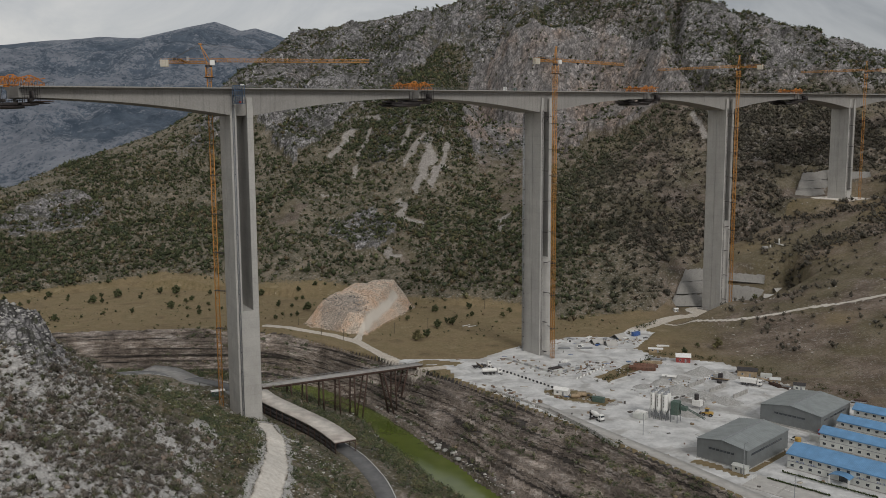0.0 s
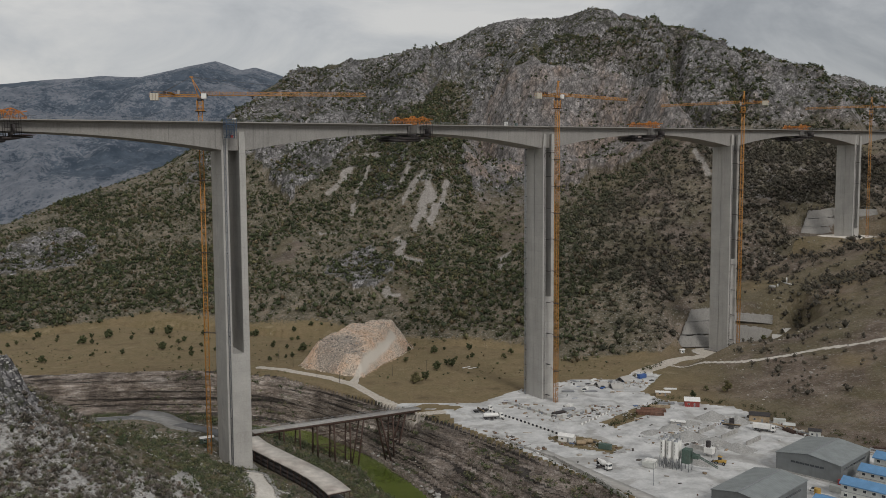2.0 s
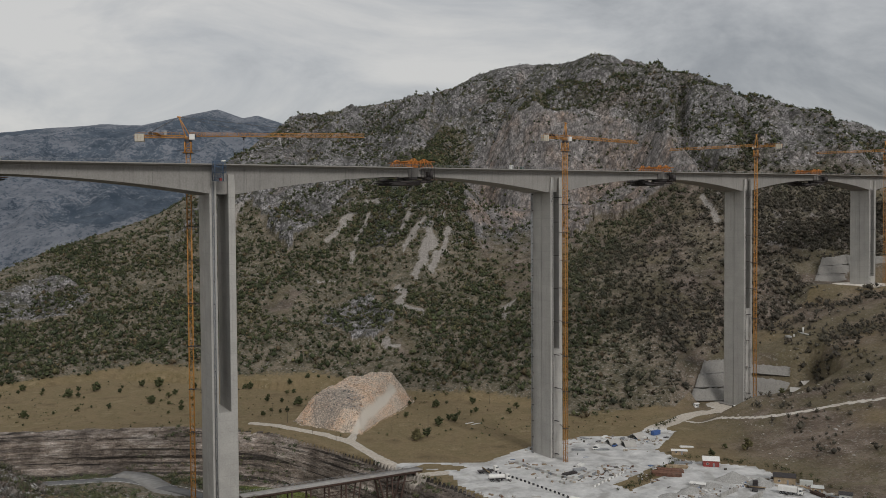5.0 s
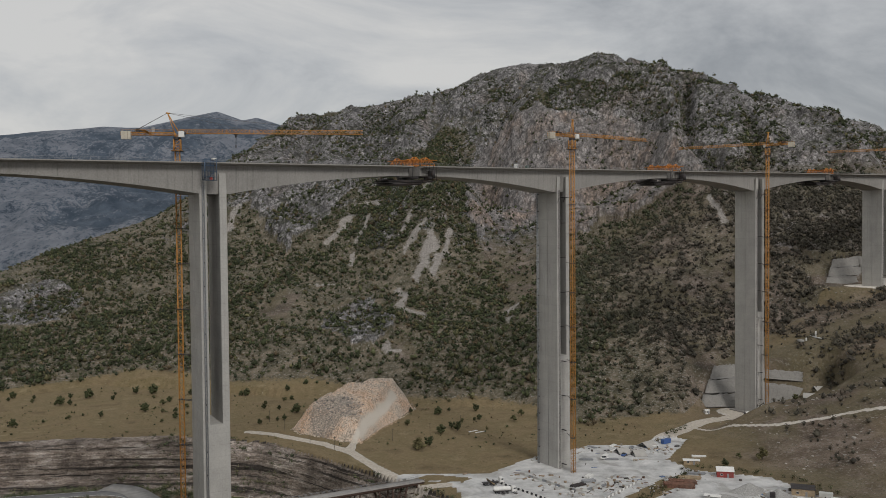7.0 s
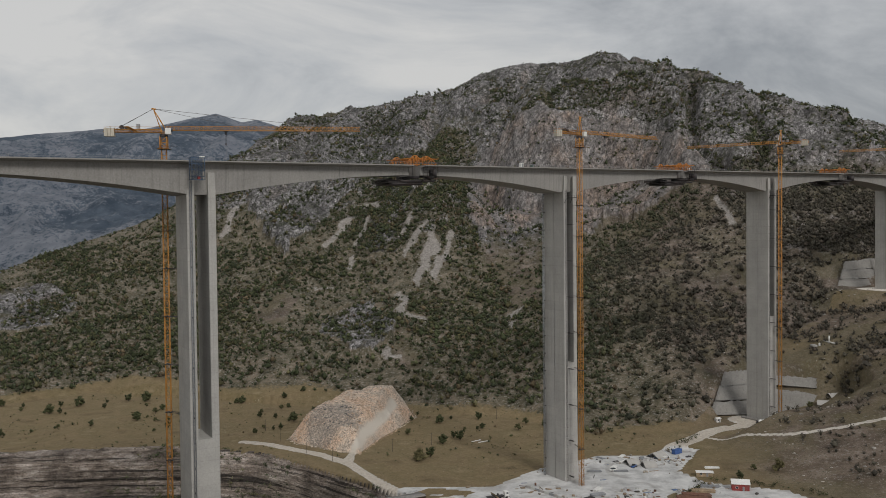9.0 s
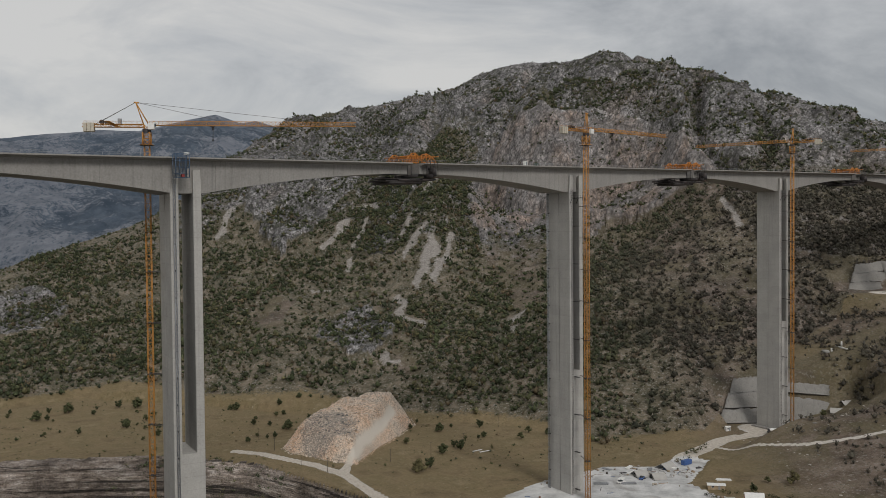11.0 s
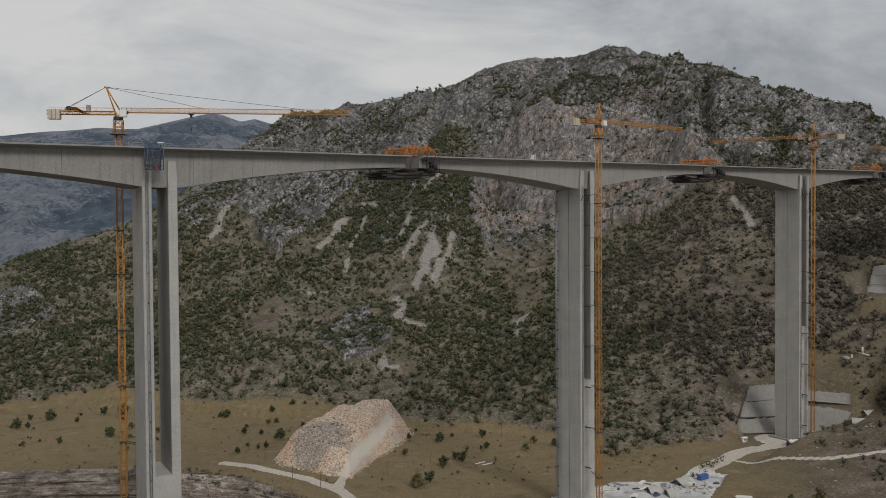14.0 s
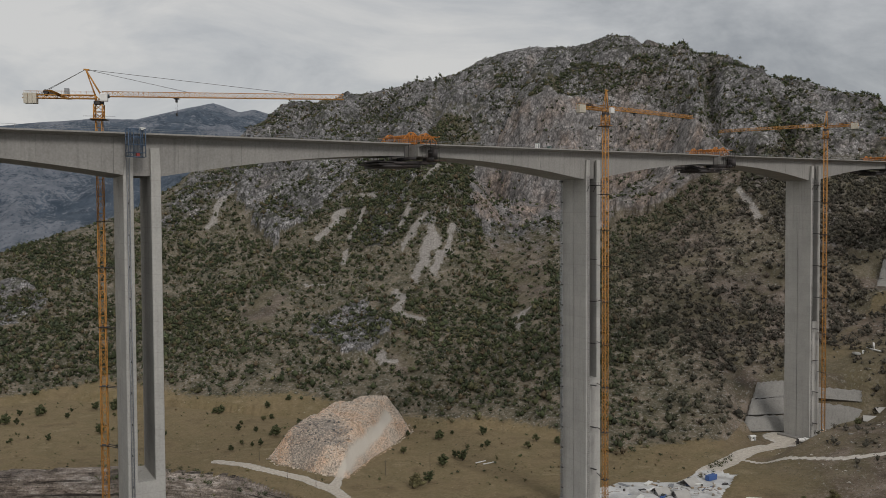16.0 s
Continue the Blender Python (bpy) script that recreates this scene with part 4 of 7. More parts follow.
# ---- tower cranes ----
def tower_crane(x, y, z0, zj, heading, jib, counter, apex_back, label, ties=()):
    """Hammerhead crane; zj is the level of the jib, ties are points on the pier."""
    root = thing("tower_crane", Matrix.Translation((x, y, z0)) @ Matrix.Rotation(radians(heading), 4, "Z"), label, "crane", "tower cranes along the viaduct")
    h = zj - z0
    Bars().lattice((0, 0, 0), (0, 0, h - 6.5), 1.75, 1.75, 2.6, 0.22, 0.11).to("mast", MAT["crane"], root)
    b = Bars().lattice((0, 0, h - 6.5), (0, 0, h - 2.2), 2.5, 2.5, 2.1, 0.34, 0.2)
    b.box(-2.2, 2.2, -2.0, 2.0, h - 6.7, h - 6.5)
    b.to("climbing_frame", MAT["crane"], root)
    Bars().box(-2.4, 2.4, -2.4, -2.3, h - 5.7, h - 5.6).box(-2.4, 2.4, 2.3, 2.4, h - 5.7, h - 5.6).box(-2.4, -2.3, -2.3, 2.3, h - 5.7, h - 5.6).box(2.3, 2.4, -2.3, 2.3, h - 5.7, h - 5.6).box(-2.4, 2.4, -2.4, 2.4, h - 6.8, h - 6.72).to("work_platform", MAT["dark_steel"], root)
    bm = bmesh.new()
    tube(bm, (0, 0, h - 2.2), (0, 0, h - 1.2), 1.5, 16)
    part("slewing_ring", bm, MAT["dark_steel"], root)
    Bars().lattice((0, 0, h - 1.2), (0, 0, h + 0.4), 1.6, 1.6, 1.2, 0.28, 0.2).to("slewing_tower", MAT["crane"], root)
    bm = bmesh.new()
    box(bm, 1.9, -1.7, h - 0.3, 2.2, 1.5, 2.3)
    bevel(bm, 0.15)
    cab = part("operator_cab", bm, MAT["white"], root, "white operator cab")
    Bars().box(2.35, 3.03, -2.48, -0.92, h - 0.4, h + 0.6).to("cab_window", MAT["glass"], cab)
    ax = -apex_back
    az = h + 8.2
    b = Bars()
    for sy in (-0.7, 0.7):
        b.bar((0.9, sy, h + 0.3), (ax, sy * 0.3, az), 0.3)
        b.bar((-0.9, sy, h + 0.3), (ax, sy * 0.3, az), 0.2)
    b.bar((ax - 0.6, 0, az), (ax + 1.0, 0, az - 0.15), 0.5)
    b.to("apex_frame", MAT["crane"], root)
    Bars().lattice((1.0, 0, h + 0.2), (jib, 0, h + 0.2), 1.5, 1.5, 1.5, 0.17, 0.10, True).to("jib", MAT["crane"], root)
    b = Bars().lattice((-1.0, 0, h), (-counter, 0, h), 1.7, 1.0, 1.6, 0.22, 0.12)
    b.box(-counter, -1, -0.85, 0.85, h + 0.5, h + 0.56)
    b.to("counter_jib", MAT["crane"], root)
    b = Bars()
    for k in range(12):
        xx = -1.5 - k * (counter - 2) / 11
        for sy in (-0.9, 0.9):
            b.bar((xx, sy, h + 0.5), (xx, sy, h + 1.6), 0.05)
    for sy in (-0.9, 0.9):
        b.bar((-1.5, sy, h + 1.6), (-counter + 0.5, sy, h + 1.6), 0.05)
    b.to("counter_jib_rail", MAT["crane"], root)
    for k in range(3):
        bm = bmesh.new()
        box(bm, -counter + 0.9 + 1.25 * k, 0, h - 0.55, 1.15, 2.1, 3.1)
        bevel(bm, 0.06)
        part("counterweight", bm, MAT["weight"], root, "pale concrete counterweight block")
    bm = bmesh.new()
    tube(bm, (-counter + 6.5, -0.7, h + 1.3), (-counter + 6.5, 0.7, h + 1.3), 0.75, 12)
    box(bm, -counter + 8.2, 0, h + 1.1, 1.3, 1.3, 1.0)
    part("winch", bm, MAT["dark_steel"], root)
    bm = bmesh.new()
    box(bm, -counter + 12.5, -0.3, h + 1.5, 1.2, 1.0, 1.9)
    part("electric_cabinet", bm, MAT["grey_steel"], root)
    tube_b = Bars()
    for e in ((jib * 0.36, 0, h + 1.75), (jib * 0.80, 0, h + 1.75), (-counter + 4.5, 0.6, h + 0.6), (-counter + 4.5, -0.6, h + 0.6)):
        tube_b.bar((ax, 0, az), e, 0.11)
    tube_b.to("pendant_bar", MAT["cable"], root)
    tx = jib * 0.31
    Bars().box(tx - 0.9, tx + 0.9, -0.8, 0.8, h - 0.3, h - 0.05).box(tx - 0.35, tx + 0.35, -0.3, 0.3, h - 1.3, h - 0.3).to("trolley", MAT["dark_steel"], root)
    hk = Bars().bar((tx - 0.2, 0, h - 0.3), (tx - 0.2, 0, h - 4.5), 0.05).bar((tx + 0.2, 0, h - 0.3), (tx + 0.2, 0, h - 4.5), 0.05)
    hk.box(tx - 0.5, tx + 0.5, -0.2, 0.2, h - 5.3, h - 4.5).bar((tx, 0, h - 5.3), (tx, 0, h - 9.5), 0.05)
    hk.to("hook_block", MAT["dark_steel"], root)
    inv = root.matrix_world.inverted()
    for z, p in ties:
        q = inv @ Vector((p.x, p.y, z))
        b = Bars()
        for sy in (-0.95, 0.95):
            b.bar((0, sy, z - z0), (q.x, q.y + sy * 1.2, q.z), 0.22)
        b.box(-1.2, 1.2, -1.2, 1.2, z - z0 - 0.12, z - z0 + 0.12)
        b.to("wall_tie", MAT["dark_steel"], root)
    return root


def glass_mat():
    k = Nodes("window_glass", 0.08)
    k.b.inputs["Specular IOR Level"].default_value = 0.6
    return k.base(k.ramp(k.noise(k.coords(), 0.8, 3), [(0.3, (0.03, 0.035, 0.04)), (0.7, (0.06, 0.07, 0.08))]))


MAT["glass"] = glass_mat()
MAT["weight"] = painted("counterweight_concrete", (0.50, 0.46, 0.38), 0.8, 0, 0.12)

def corner(s, ax, ay):
    return pier_frame(s) @ Vector((ax, ay, 0))


p_tie = corner(0, -5.2, 7.9)
tower_crane(-106.8, 411.5, ground_z(-106.8, 411.5), 165.2, 8, 73, 21.5, 3.6, "yellow tower crane with a long jib, tied to a bridge pier", [(k, p_tie) for k in (42, 60, 78, 96, 114, 128)])
p_tie = corner(SPAN, pier_dim(SPAN)[2] - 1.2, -pier_dim(SPAN)[3])
tower_crane(63.5, 515.5, -3.0, 173.0, 39, 60, 17, -0.5, "yellow tower crane standing close beside a tall pier", [(k, p_tie) for k in (18, 38, 57, 75, 93, 108, 123, 138)])
p_tie = corner(2 * SPAN, pier_dim(2 * SPAN)[2] - 1.2, -pier_dim(2 * SPAN)[3])
tower_crane(210.0, 645.5, 1.5, 178.5, 146, 60, 17, 0.5, "yellow tower crane beside a pier above the shotcrete cut", [(k, p_tie) for k in (40, 62, 82, 100, 118, 136)])
p_tie = corner(3 * SPAN, pier_dim(3 * SPAN)[2] - 1.2, -pier_dim(3 * SPAN)[3])
tower_crane(359.0, 771.0, 75.0, 184.0, 152, 52, 16, 0.3, "yellow tower crane at the far hillside pier", [(k, p_tie) for k in (100, 122, 142)])


# ---- form travellers at the closing segments ----
def traveller(s):
    z = deck_top(s)
    m = Matrix.Translation(along(s, 0, z)) @ Matrix.Rotation(radians(ANG), 4, "Z") @ Matrix.Rotation(-math.atan(GRADE), 4, "Y")
    root = thing("form_traveller", m, "orange steel formwork traveller on the bridge deck", "construction rig", "form travellers on the deck")
    for sy in (-6.4, 6.4):
        for x0, x1 in ((-7.5, -0.8), (0.8, 8.5)):
            n = 4 if x0 < 0 else 3
            st = (x1 - x0) / n
            hs = [1.2, 2.8, 4.1, 4.2, 3.0] if x0 < 0 else [3.4, 4.1, 3.0, 0.9]
            for i in range(n):
                a, c = x0 + i * st, x0 + (i + 1) * st
                Bars().bar((a, sy, 0.35), (c, sy, 0.35), 0.45).to("truss_member", MAT["orange"], root)
                Bars().bar((a, sy, hs[i]), (c, sy, hs[i + 1]), 0.38).to("truss_member", MAT["orange"], root)
                Bars().bar((a, sy, 0.35), (c, sy, hs[i + 1]), 0.28).to("truss_member", MAT["orange"], root)
                Bars().bar((a, sy, 0.35), (a, sy, hs[i]), 0.3).to("truss_member", MAT["orange"], root)
            Bars().bar((x1, sy, 0.35), (x1, sy, hs[-1]), 0.3).to("truss_member", MAT["orange"], root)
    for x in (-7.2, -5, -3, -1, 1, 3.5, 6, 8.2):
        Bars().bar((x, -8.5, 2.9), (x, 8.5, 2.9), 0.3).to("cross_beam", MAT["orange"], root)
        if x in (-5, -1, 3.5):
            Bars().bar((x, -6.4, 0.5), (x + 2.0, 6.4, 3.4), 0.18).bar((x, 6.4, 0.5), (x + 2.0, -6.4, 3.4), 0.18).to("wind_brace", MAT["orange"], root)
    b = Bars()
    rr = random.Random(int(s * 7) + 3)
    for k in range(26):
        x, y = rr.uniform(-17, 10), rr.uniform(-9, 9)
        b.bar((x, y, 0.1), (x, y, rr.uniform(1.2, 4.9)), 0.07)
    for y in (-9.5, 9.5):
        for hgt in (0.7, 1.3):
            b.bar((-21, y, hgt), (11, y, hgt), 0.07)
        for k in range(17):
            b.bar((-21 + 2 * k, y, 0), (-21 + 2 * k, y, 1.4), 0.07)
    b.to("scaffold_rail", MAT["dark_steel"], root)
    for x, w in ((2.0, 6.0), (-8.0, 11.0)):
        Bars().box(x - w / 2, x + w / 2, -9.3, 9.3, -6.5, -6.1).to("hanging_platform", MAT["dark_steel"], root)
        for k in range(5):
            Bars().bar((x - w / 2, -9.2 + 4.6 * k, -6.9), (x + w / 2, -9.2 + 4.6 * k, -6.9), 0.4, 0.8).to("platform_beam", MAT["dark_steel"], root)
        for y in (-9.3, 9.3):
            Bars().box(x - w / 2, x + w / 2, y - 0.05, y + 0.05, -6.1, -4.9).to("toe_board", MAT["dark_steel"], root)
    Bars().box(-13.5, -1.0, -8.0, 8.0, -8.3, -7.4).to("lower_form", MAT["dark_steel"], root)
    for y in (-11.6, 11.6):
        Bars().box(-0.4, 4.8, y - 0.06, y + 0.06, -5.6, -2.0).to("side_form", MAT["dark_steel"], root)
    for y in (-11.8, 11.8, -9.0, 9.0):
        b = Bars()
        for x in (-0.6, 1.2, 3.4, 5.0):
            b.bar((x, y, 1.0), (x, y, -6.4), 0.14)
        for zz in (-1.6, -3.2, -4.8):
            b.bar((-0.6, y, zz), (5.0, y, zz), 0.12)
        b.bar((-8, y * 0.9, 0.5), (-8, y * 0.9, -6.4), 0.16).bar((-8, y * 0.9, -6.3), (-0.6, y, -6.3), 0.16)
        b.to("hanger_frame", MAT["dark_steel"], root)
    bm = bmesh.new()
    box(bm, 8.0, 0, -5.7, 6.0, 17.0, 0.25)
    part("soffit_form", bm, MAT["rust"], root)
    bm = bmesh.new()
    box(bm, -14.0, 0, -7.1, 7.0, 12.0, 0.5)
    part("lower_deck", bm, MAT["dark_steel"], root)
    return root


for s in (-SPAN / 2 + 4.5, SPAN / 2 + 4.5, 1.5 * SPAN + 4.5, 2.5 * SPAN + 4.5):
    traveller(s)

# ---- hoists, ladders and cage on the piers ----
m0 = pier_frame(0)
top0 = deck_top(0)
cage = thing("access_cage", Matrix.Translation(along(-5.0, -12.6, top0)) @ Matrix.Rotation(radians(ANG), 4, "Z"), "blue steel access cage hung from the deck edge", "work cage")
b = Bars()
for x in (-2.4, 2.4):
    for y in (-1.1, 1.1):
        b.bar((x, y, -7.0), (x, y, 0.9), 0.2)
for z in (-7.0, -5.8, -3.6, -1.4, 0.8):
    for y in (-1.1, 1.1):
        b.bar((-2.4, y, z), (2.4, y, z), 0.16)
    for x in (-2.4, 2.4):
        b.bar((x, -1.1, z), (x, 1.1, z), 0.16)
for y in (-1.1, 1.1):
    for x in (-1, 1):
        b.bar((x, y, -7), (x, y, 0.8), 0.12)
    b.bar((-2.4, y, -7), (2.4, y, -3.6), 0.12).bar((2.4, y, -3.6), (-2.4, y, 0.8), 0.12)
b.to("cage_frame", MAT["blue_cage"], cage)
b = Bars()
for k in range(15):
    b.bar((-2.3 + 0.33 * k, 0.95, -6.9), (-2.3 + 0.33 * k, 0.95, 0.7), 0.05)
for k in range(22):
    b.bar((-2.35, 0.95, -6.8 + 0.35 * k), (2.35, 0.95, -6.8 + 0.35 * k), 0.05)
b.to("mesh_panel", MAT["blue_cage"], cage)
bm = bmesh.new()
box(bm, 0.3, -0.6, -6.3, 0.9, 0.7, 1.1)
part("lift_car", bm, MAT["red"], cage, "red lift car")
bm = bmesh.new()
box(bm, 2.2, 0.6, 1.0, 1.6, 1.0, 0.7)
bevel(bm, 0.05)
part("control_box", bm, MAT["white"], cage)

def rail_hoist(s, ax, ay, z0, z1, label):
    m = pier_frame(s)
    p = m @ Vector((ax, ay, 0))
    root = thing("hoist_mast", Matrix.Translation((p.x, p.y, z0)) @ Matrix.Rotation(radians(PIER_ANG), 4, "Z"), label, "hoist", "hoist masts on the piers")
    Bars().lattice((0, 0, 0), (0, 0, z1 - z0), 0.7, 0.7, 1.6, 0.13, 0.07).to("lattice_mast", MAT["grey_steel"], root)
    b = Bars()
    for k in range(int((z1 - z0) / 9)):
        b.bar((0, 0, 4 + 9 * k), (0, 1.4 if ay < 0 else -1.4, 4 + 9 * k), 0.14, 0.5)
    b.to("bracket", MAT["dark_steel"], root)
    return root


rail_hoist(0, -3.9, -9.65, ground_z(-90, 392), top0 - 7, "grey lattice hoist mast climbing a concrete pier")
rail_hoist(SPAN, -pier_dim(SPAN)[2] - 1.2, pier_dim(SPAN)[3] - 1.0, -4.0, deck_top(SPAN) - 4, "dark lattice hoist mast climbing a concrete pier")

# ladders of rungs on each visible pier blade
for s, base, solid in PIERS[1:]:
    m = pier_frame(s)
    z1 = deck_top(s) - 12
    p = m @ Vector((-pier_dim(s)[2] + 1.1, -pier_dim(s)[3] - 0.35, 0))
    root = thing("pier_ladder", Matrix.Translation((p.x, p.y, base + 1)) @ Matrix.Rotation(radians(PIER_ANG), 4, "Z"), "narrow steel ladder fixed to a concrete pier", "ladder", "ladders on the piers")
    b = Bars()
    for sx in (-0.35, 0.35):
        b.bar((sx, 0, 0), (sx, 0, z1 - base), 0.09)
    for k in range(int((z1 - base) / 0.9)):
        b.bar((-0.35, 0, 0.9 * k + 0.4), (0.35, 0, 0.9 * k + 0.4), 0.06)
    b.to("ladder", MAT["dark_steel"], root)
    for k in range(int((z1 - base) / 18)):
        Bars().box(-1.2, 4.5, -0.6, 0.35, 9 + 18 * k, 9.25 + 18 * k).to("rest_platform", MAT["dark_steel"], root)

# bracketed working platforms across the slot at the top of the nearer piers
for s in (SPAN, 2 * SPAN):
    m = pier_frame(s)
    p = m @ Vector((0, -pier_dim(s)[3] - 0.8, deck_top(s) - 15))
    root = thing("pier_platform", Matrix.Translation(p) @ Matrix.Rotation(radians(PIER_ANG), 4, "Z"), "dark steel working platform bracketed to a pier", "platform")
    b = Bars().box(-3.5, 4.5, -1.0, 0.75, 0, 0.25)
    for x in (-3.6, 0, 4.2):
        b.bar((x, 0.7, -2.5), (x, -0.9, 0), 0.18)
    b.to("platform_floor", MAT["dark_steel"], root)
    b = Bars()
    for k in range(6):
        b.bar((-4.0 + 1.8 * k, -1.0, 0.2), (-4.0 + 1.8 * k, -1.0, 1.4), 0.08)
    b.bar((-4, -1, 1.4), (5, -1, 1.4), 0.08)
    b.to("platform_rail", MAT["dark_steel"], root)


# ---- roads and gorge structures ----
def asphalt_mat():
    k = Nodes("asphalt", 0.9)
    v = k.coords(world=True)
    c = k.ramp(k.noise(v, 0.25, 6, 0.6), [(0.3, (0.12, 0.12, 0.122)), (0.7, (0.18, 0.178, 0.175))])
    c = k.mix(k.math("MULTIPLY", k.ramp(k.noise(v, 2.5, 4), [(0.55, 0.0), (0.7, 1.0)]), 0.3), c, (0.17, 0.165, 0.155))
    k.bump(k.noise(v, 6, 4), 0.2, 0.02)
    return k.base(c)


MAT["asphalt"] = asphalt_mat()
MAT["line"] = painted("road_marking", (0.70, 0.69, 0.66), 0.7, 0, 0.1, 3)
ROAD_PTS = [(5, 150), (-6, 230), (-21, 321), (-34, 353), (-42, 366), (-51.5, 378), (-62, 391), (-75, 405.5), (-86, 418), (-99, 438), (-118, 453), (-138, 461), (-158, 474), (-175, 470), (-230, 458), (-420, 446)]


def road_z(x, y):
    return np.interp(y, [300, 420, 460, 520], [-3.5, 0, 4.0, 4.0]) + 0.22


road = strip("road", ROAD_PTS, 3.7, road_z, MAT["asphalt"], 0.7, 2.0)
tagged(road, "narrow grey asphalt road along the gorge", "road", kind="structure")
for off in (-3.3, 3.3):
    ln = strip("road_edge_line", ROAD_PTS, 0.12, lambda x, y: road_z(x, y) + 0.012, MAT["line"], 0, 2.0, off)
    tagged(ln, "white painted edge line", "road marking", kind="structure")
MAT["dusty"] = painted("dusty_asphalt", (0.24, 0.235, 0.225), 0.9, 0, 0.2, 0.4)
loop = strip("road", [(-100, 449), (-112, 438), (-124, 446), (-142, 466), (-152, 478), (-165, 482)], 5.6, lambda x, y: road_z(x, y) + 0.03, MAT["dusty"], 0.7, 2.0)
tagged(loop, "widened hairpin apron of grey asphalt", "road", kind="structure")

# rockfall gallery over the road
MAT["gallery_roof"] = painted("stained_gallery_roof", (0.54, 0.50, 0.45), 0.85, 0, 0.22, 0.25, 0.45, (0.16, 0.085, 0.06))
gallery = thing("rockfall_gallery", Matrix(), "road gallery with a stained flat roof and dark open side", "gallery")
GAL = [(-93, 428), (-85.5, 417.5), (-75, 405.5), (-62, 391), (-51.5, 378), (-42, 362)]
roof = strip("gallery_roof", GAL, 4.9, lambda x, y: road_z(x, y) + 5.6, MAT["gallery_roof"], 0.55, 2.5)
roof.parent = gallery
gc, gn = ribbon(GAL, 0, None, 5.2)
for (x, y), (nx, ny) in zip(gc, gn):
    z = float(road_z(0, y))
    for off in (-4.5, 4.5):
        b = Bars().bar((x + nx * off, y + ny * off, z - 2.5), (x + nx * off, y + ny * off, z + 5.1), 0.35)
        b.to("gallery_post", MAT["rust"], gallery)
    Bars().bar((x + nx * 4.8, y + ny * 4.8, z + 4.9), (x - nx * 4.8, y - ny * 4.8, z + 4.9), 0.35).to("gallery_beam", MAT["rust"], gallery)
for off in (-4.5, 4.5):
    b = Bars()
    for i in range(len(gc) - 1):
        for h in ((0.8, 2.6, 4.4) if off < 0 else (4.4,)):
            a, c = gc[i] + gn[i] * off, gc[i + 1] + gn[i + 1] * off
            b.bar((*a, road_z(0, a[1]) + h), (*c, road_z(0, c[1]) + h), 0.1, 1.5 if off < 0 else 0.4)
    b.to("side_boarding" if off < 0 else "side_rail", MAT["dark_steel"], gallery)

# old steel trestle bridge over the gorge
trestle = thing("trestle_bridge", Matrix(), "old rust-brown steel trestle road bridge across the gorge", "bridge")
TA, TB = Vector((-95.0, 446.0, 3.9)), Vector((-14.5, 500.5, 1.0))
tdir = (TB - TA).normalized()
tac = Vector((-tdir.y, tdir.x, 0)).normalized()


def tp(f, v=0.0, z=0.0):
    return TA.lerp(TB, f) + tac * v + Vector((0, 0, z))


MAT["worn_deck"] = painted("worn_bridge_deck", (0.40, 0.38, 0.36), 0.85, 0, 0.2, 0.3, 0.3, (0.15, 0.12, 0.1))
Bars().bar(tp(0, 0, 0), tp(1, 0, 0), 6.0, 0.5).to("bridge_deck", MAT["worn_deck"], trestle)
for v in (-2.6, 2.6):
    Bars().bar(tp(0, v, -0.85), tp(1, v, -0.85), 0.4, 1.2).to("plate_girder", MAT["rust"], trestle)
for v in (-2.95, 2.95):
    b = Bars()
    for k in range(34):
        b.bar(tp(k / 33, v, 0.2), tp(k / 33, v, 1.2), 0.08)
    b.bar(tp(0, v, 1.2), tp(1, v, 1.2), 0.1).bar(tp(0, v, 0.75), tp(1, v, 0.75), 0.07)
    b.to("handrail", MAT["grey_steel"], trestle)
for f, g in ((0.06, 0.06), (0.16, 0.16), (0.25, 0.25), (0.35, 0.35), (0.45, 0.45), (0.545, 0.545), (0.63, 0.585), (0.735, 0.80), (0.815, 0.815), (0.90, 0.835), (0.955, 0.955)):
    foot = tp(g)
    gz = ground_z(foot.x, foot.y) - 1.0
    for v in (-2.4, 2.4):
        a, c = tp(f, v, -1.2), tp(g, v * 1.35)
        Bars().bar(a, (c.x, c.y, gz), 0.75).to("trestle_column", MAT["rust"], trestle)
    n = max(1, int((TA.z - gz) / 7))
    for k in range(1, n + 1):
        h0 = tp(f, -2.4, -1.2).lerp(Vector((tp(g, -3.2).x, tp(g, -3.2).y, gz)), k / (n + 1))
        h1 = tp(f, 2.4, -1.2).lerp(Vector((tp(g, 3.2).x, tp(g, 3.2).y, gz)), k / (n + 1))
        Bars().bar(h0, h1, 0.25).to("bent_brace", MAT["rust"], trestle)
for f0, f1, zs in ((0.35, 0.62, (-6, -13)), (0.74, 0.955, (-5, -10, -15))):
    for v in (-2.5, 2.5):
        for z in zs:
            k = 0.0 if f0 < 0.5 else 0.03 * (-z - 5) / 5
            Bars().bar(tp(f0 + k, v, z), tp(f1 - k, v, z), 0.28).to("long_brace", MAT["rust"], trestle)
        if f0 < 0.5:
            Bars().bar(tp(0.45, v, -5), tp(0.545, v, -13), 0.2).bar(tp(0.45, v, -13), tp(0.545, v, -5), 0.2).bar(tp(0.45, v, -13), tp(0.545, v, -20), 0.2).bar(tp(0.545, v, -13), tp(0.45, v, -20), 0.2).to("cross_brace", MAT["rust"], trestle)

# shotcrete faces cut into the hill behind the far piers
MAT["shotcrete"] = concrete_mat("shotcrete", (0.225, 0.212, 0.190), 0.8, 40)


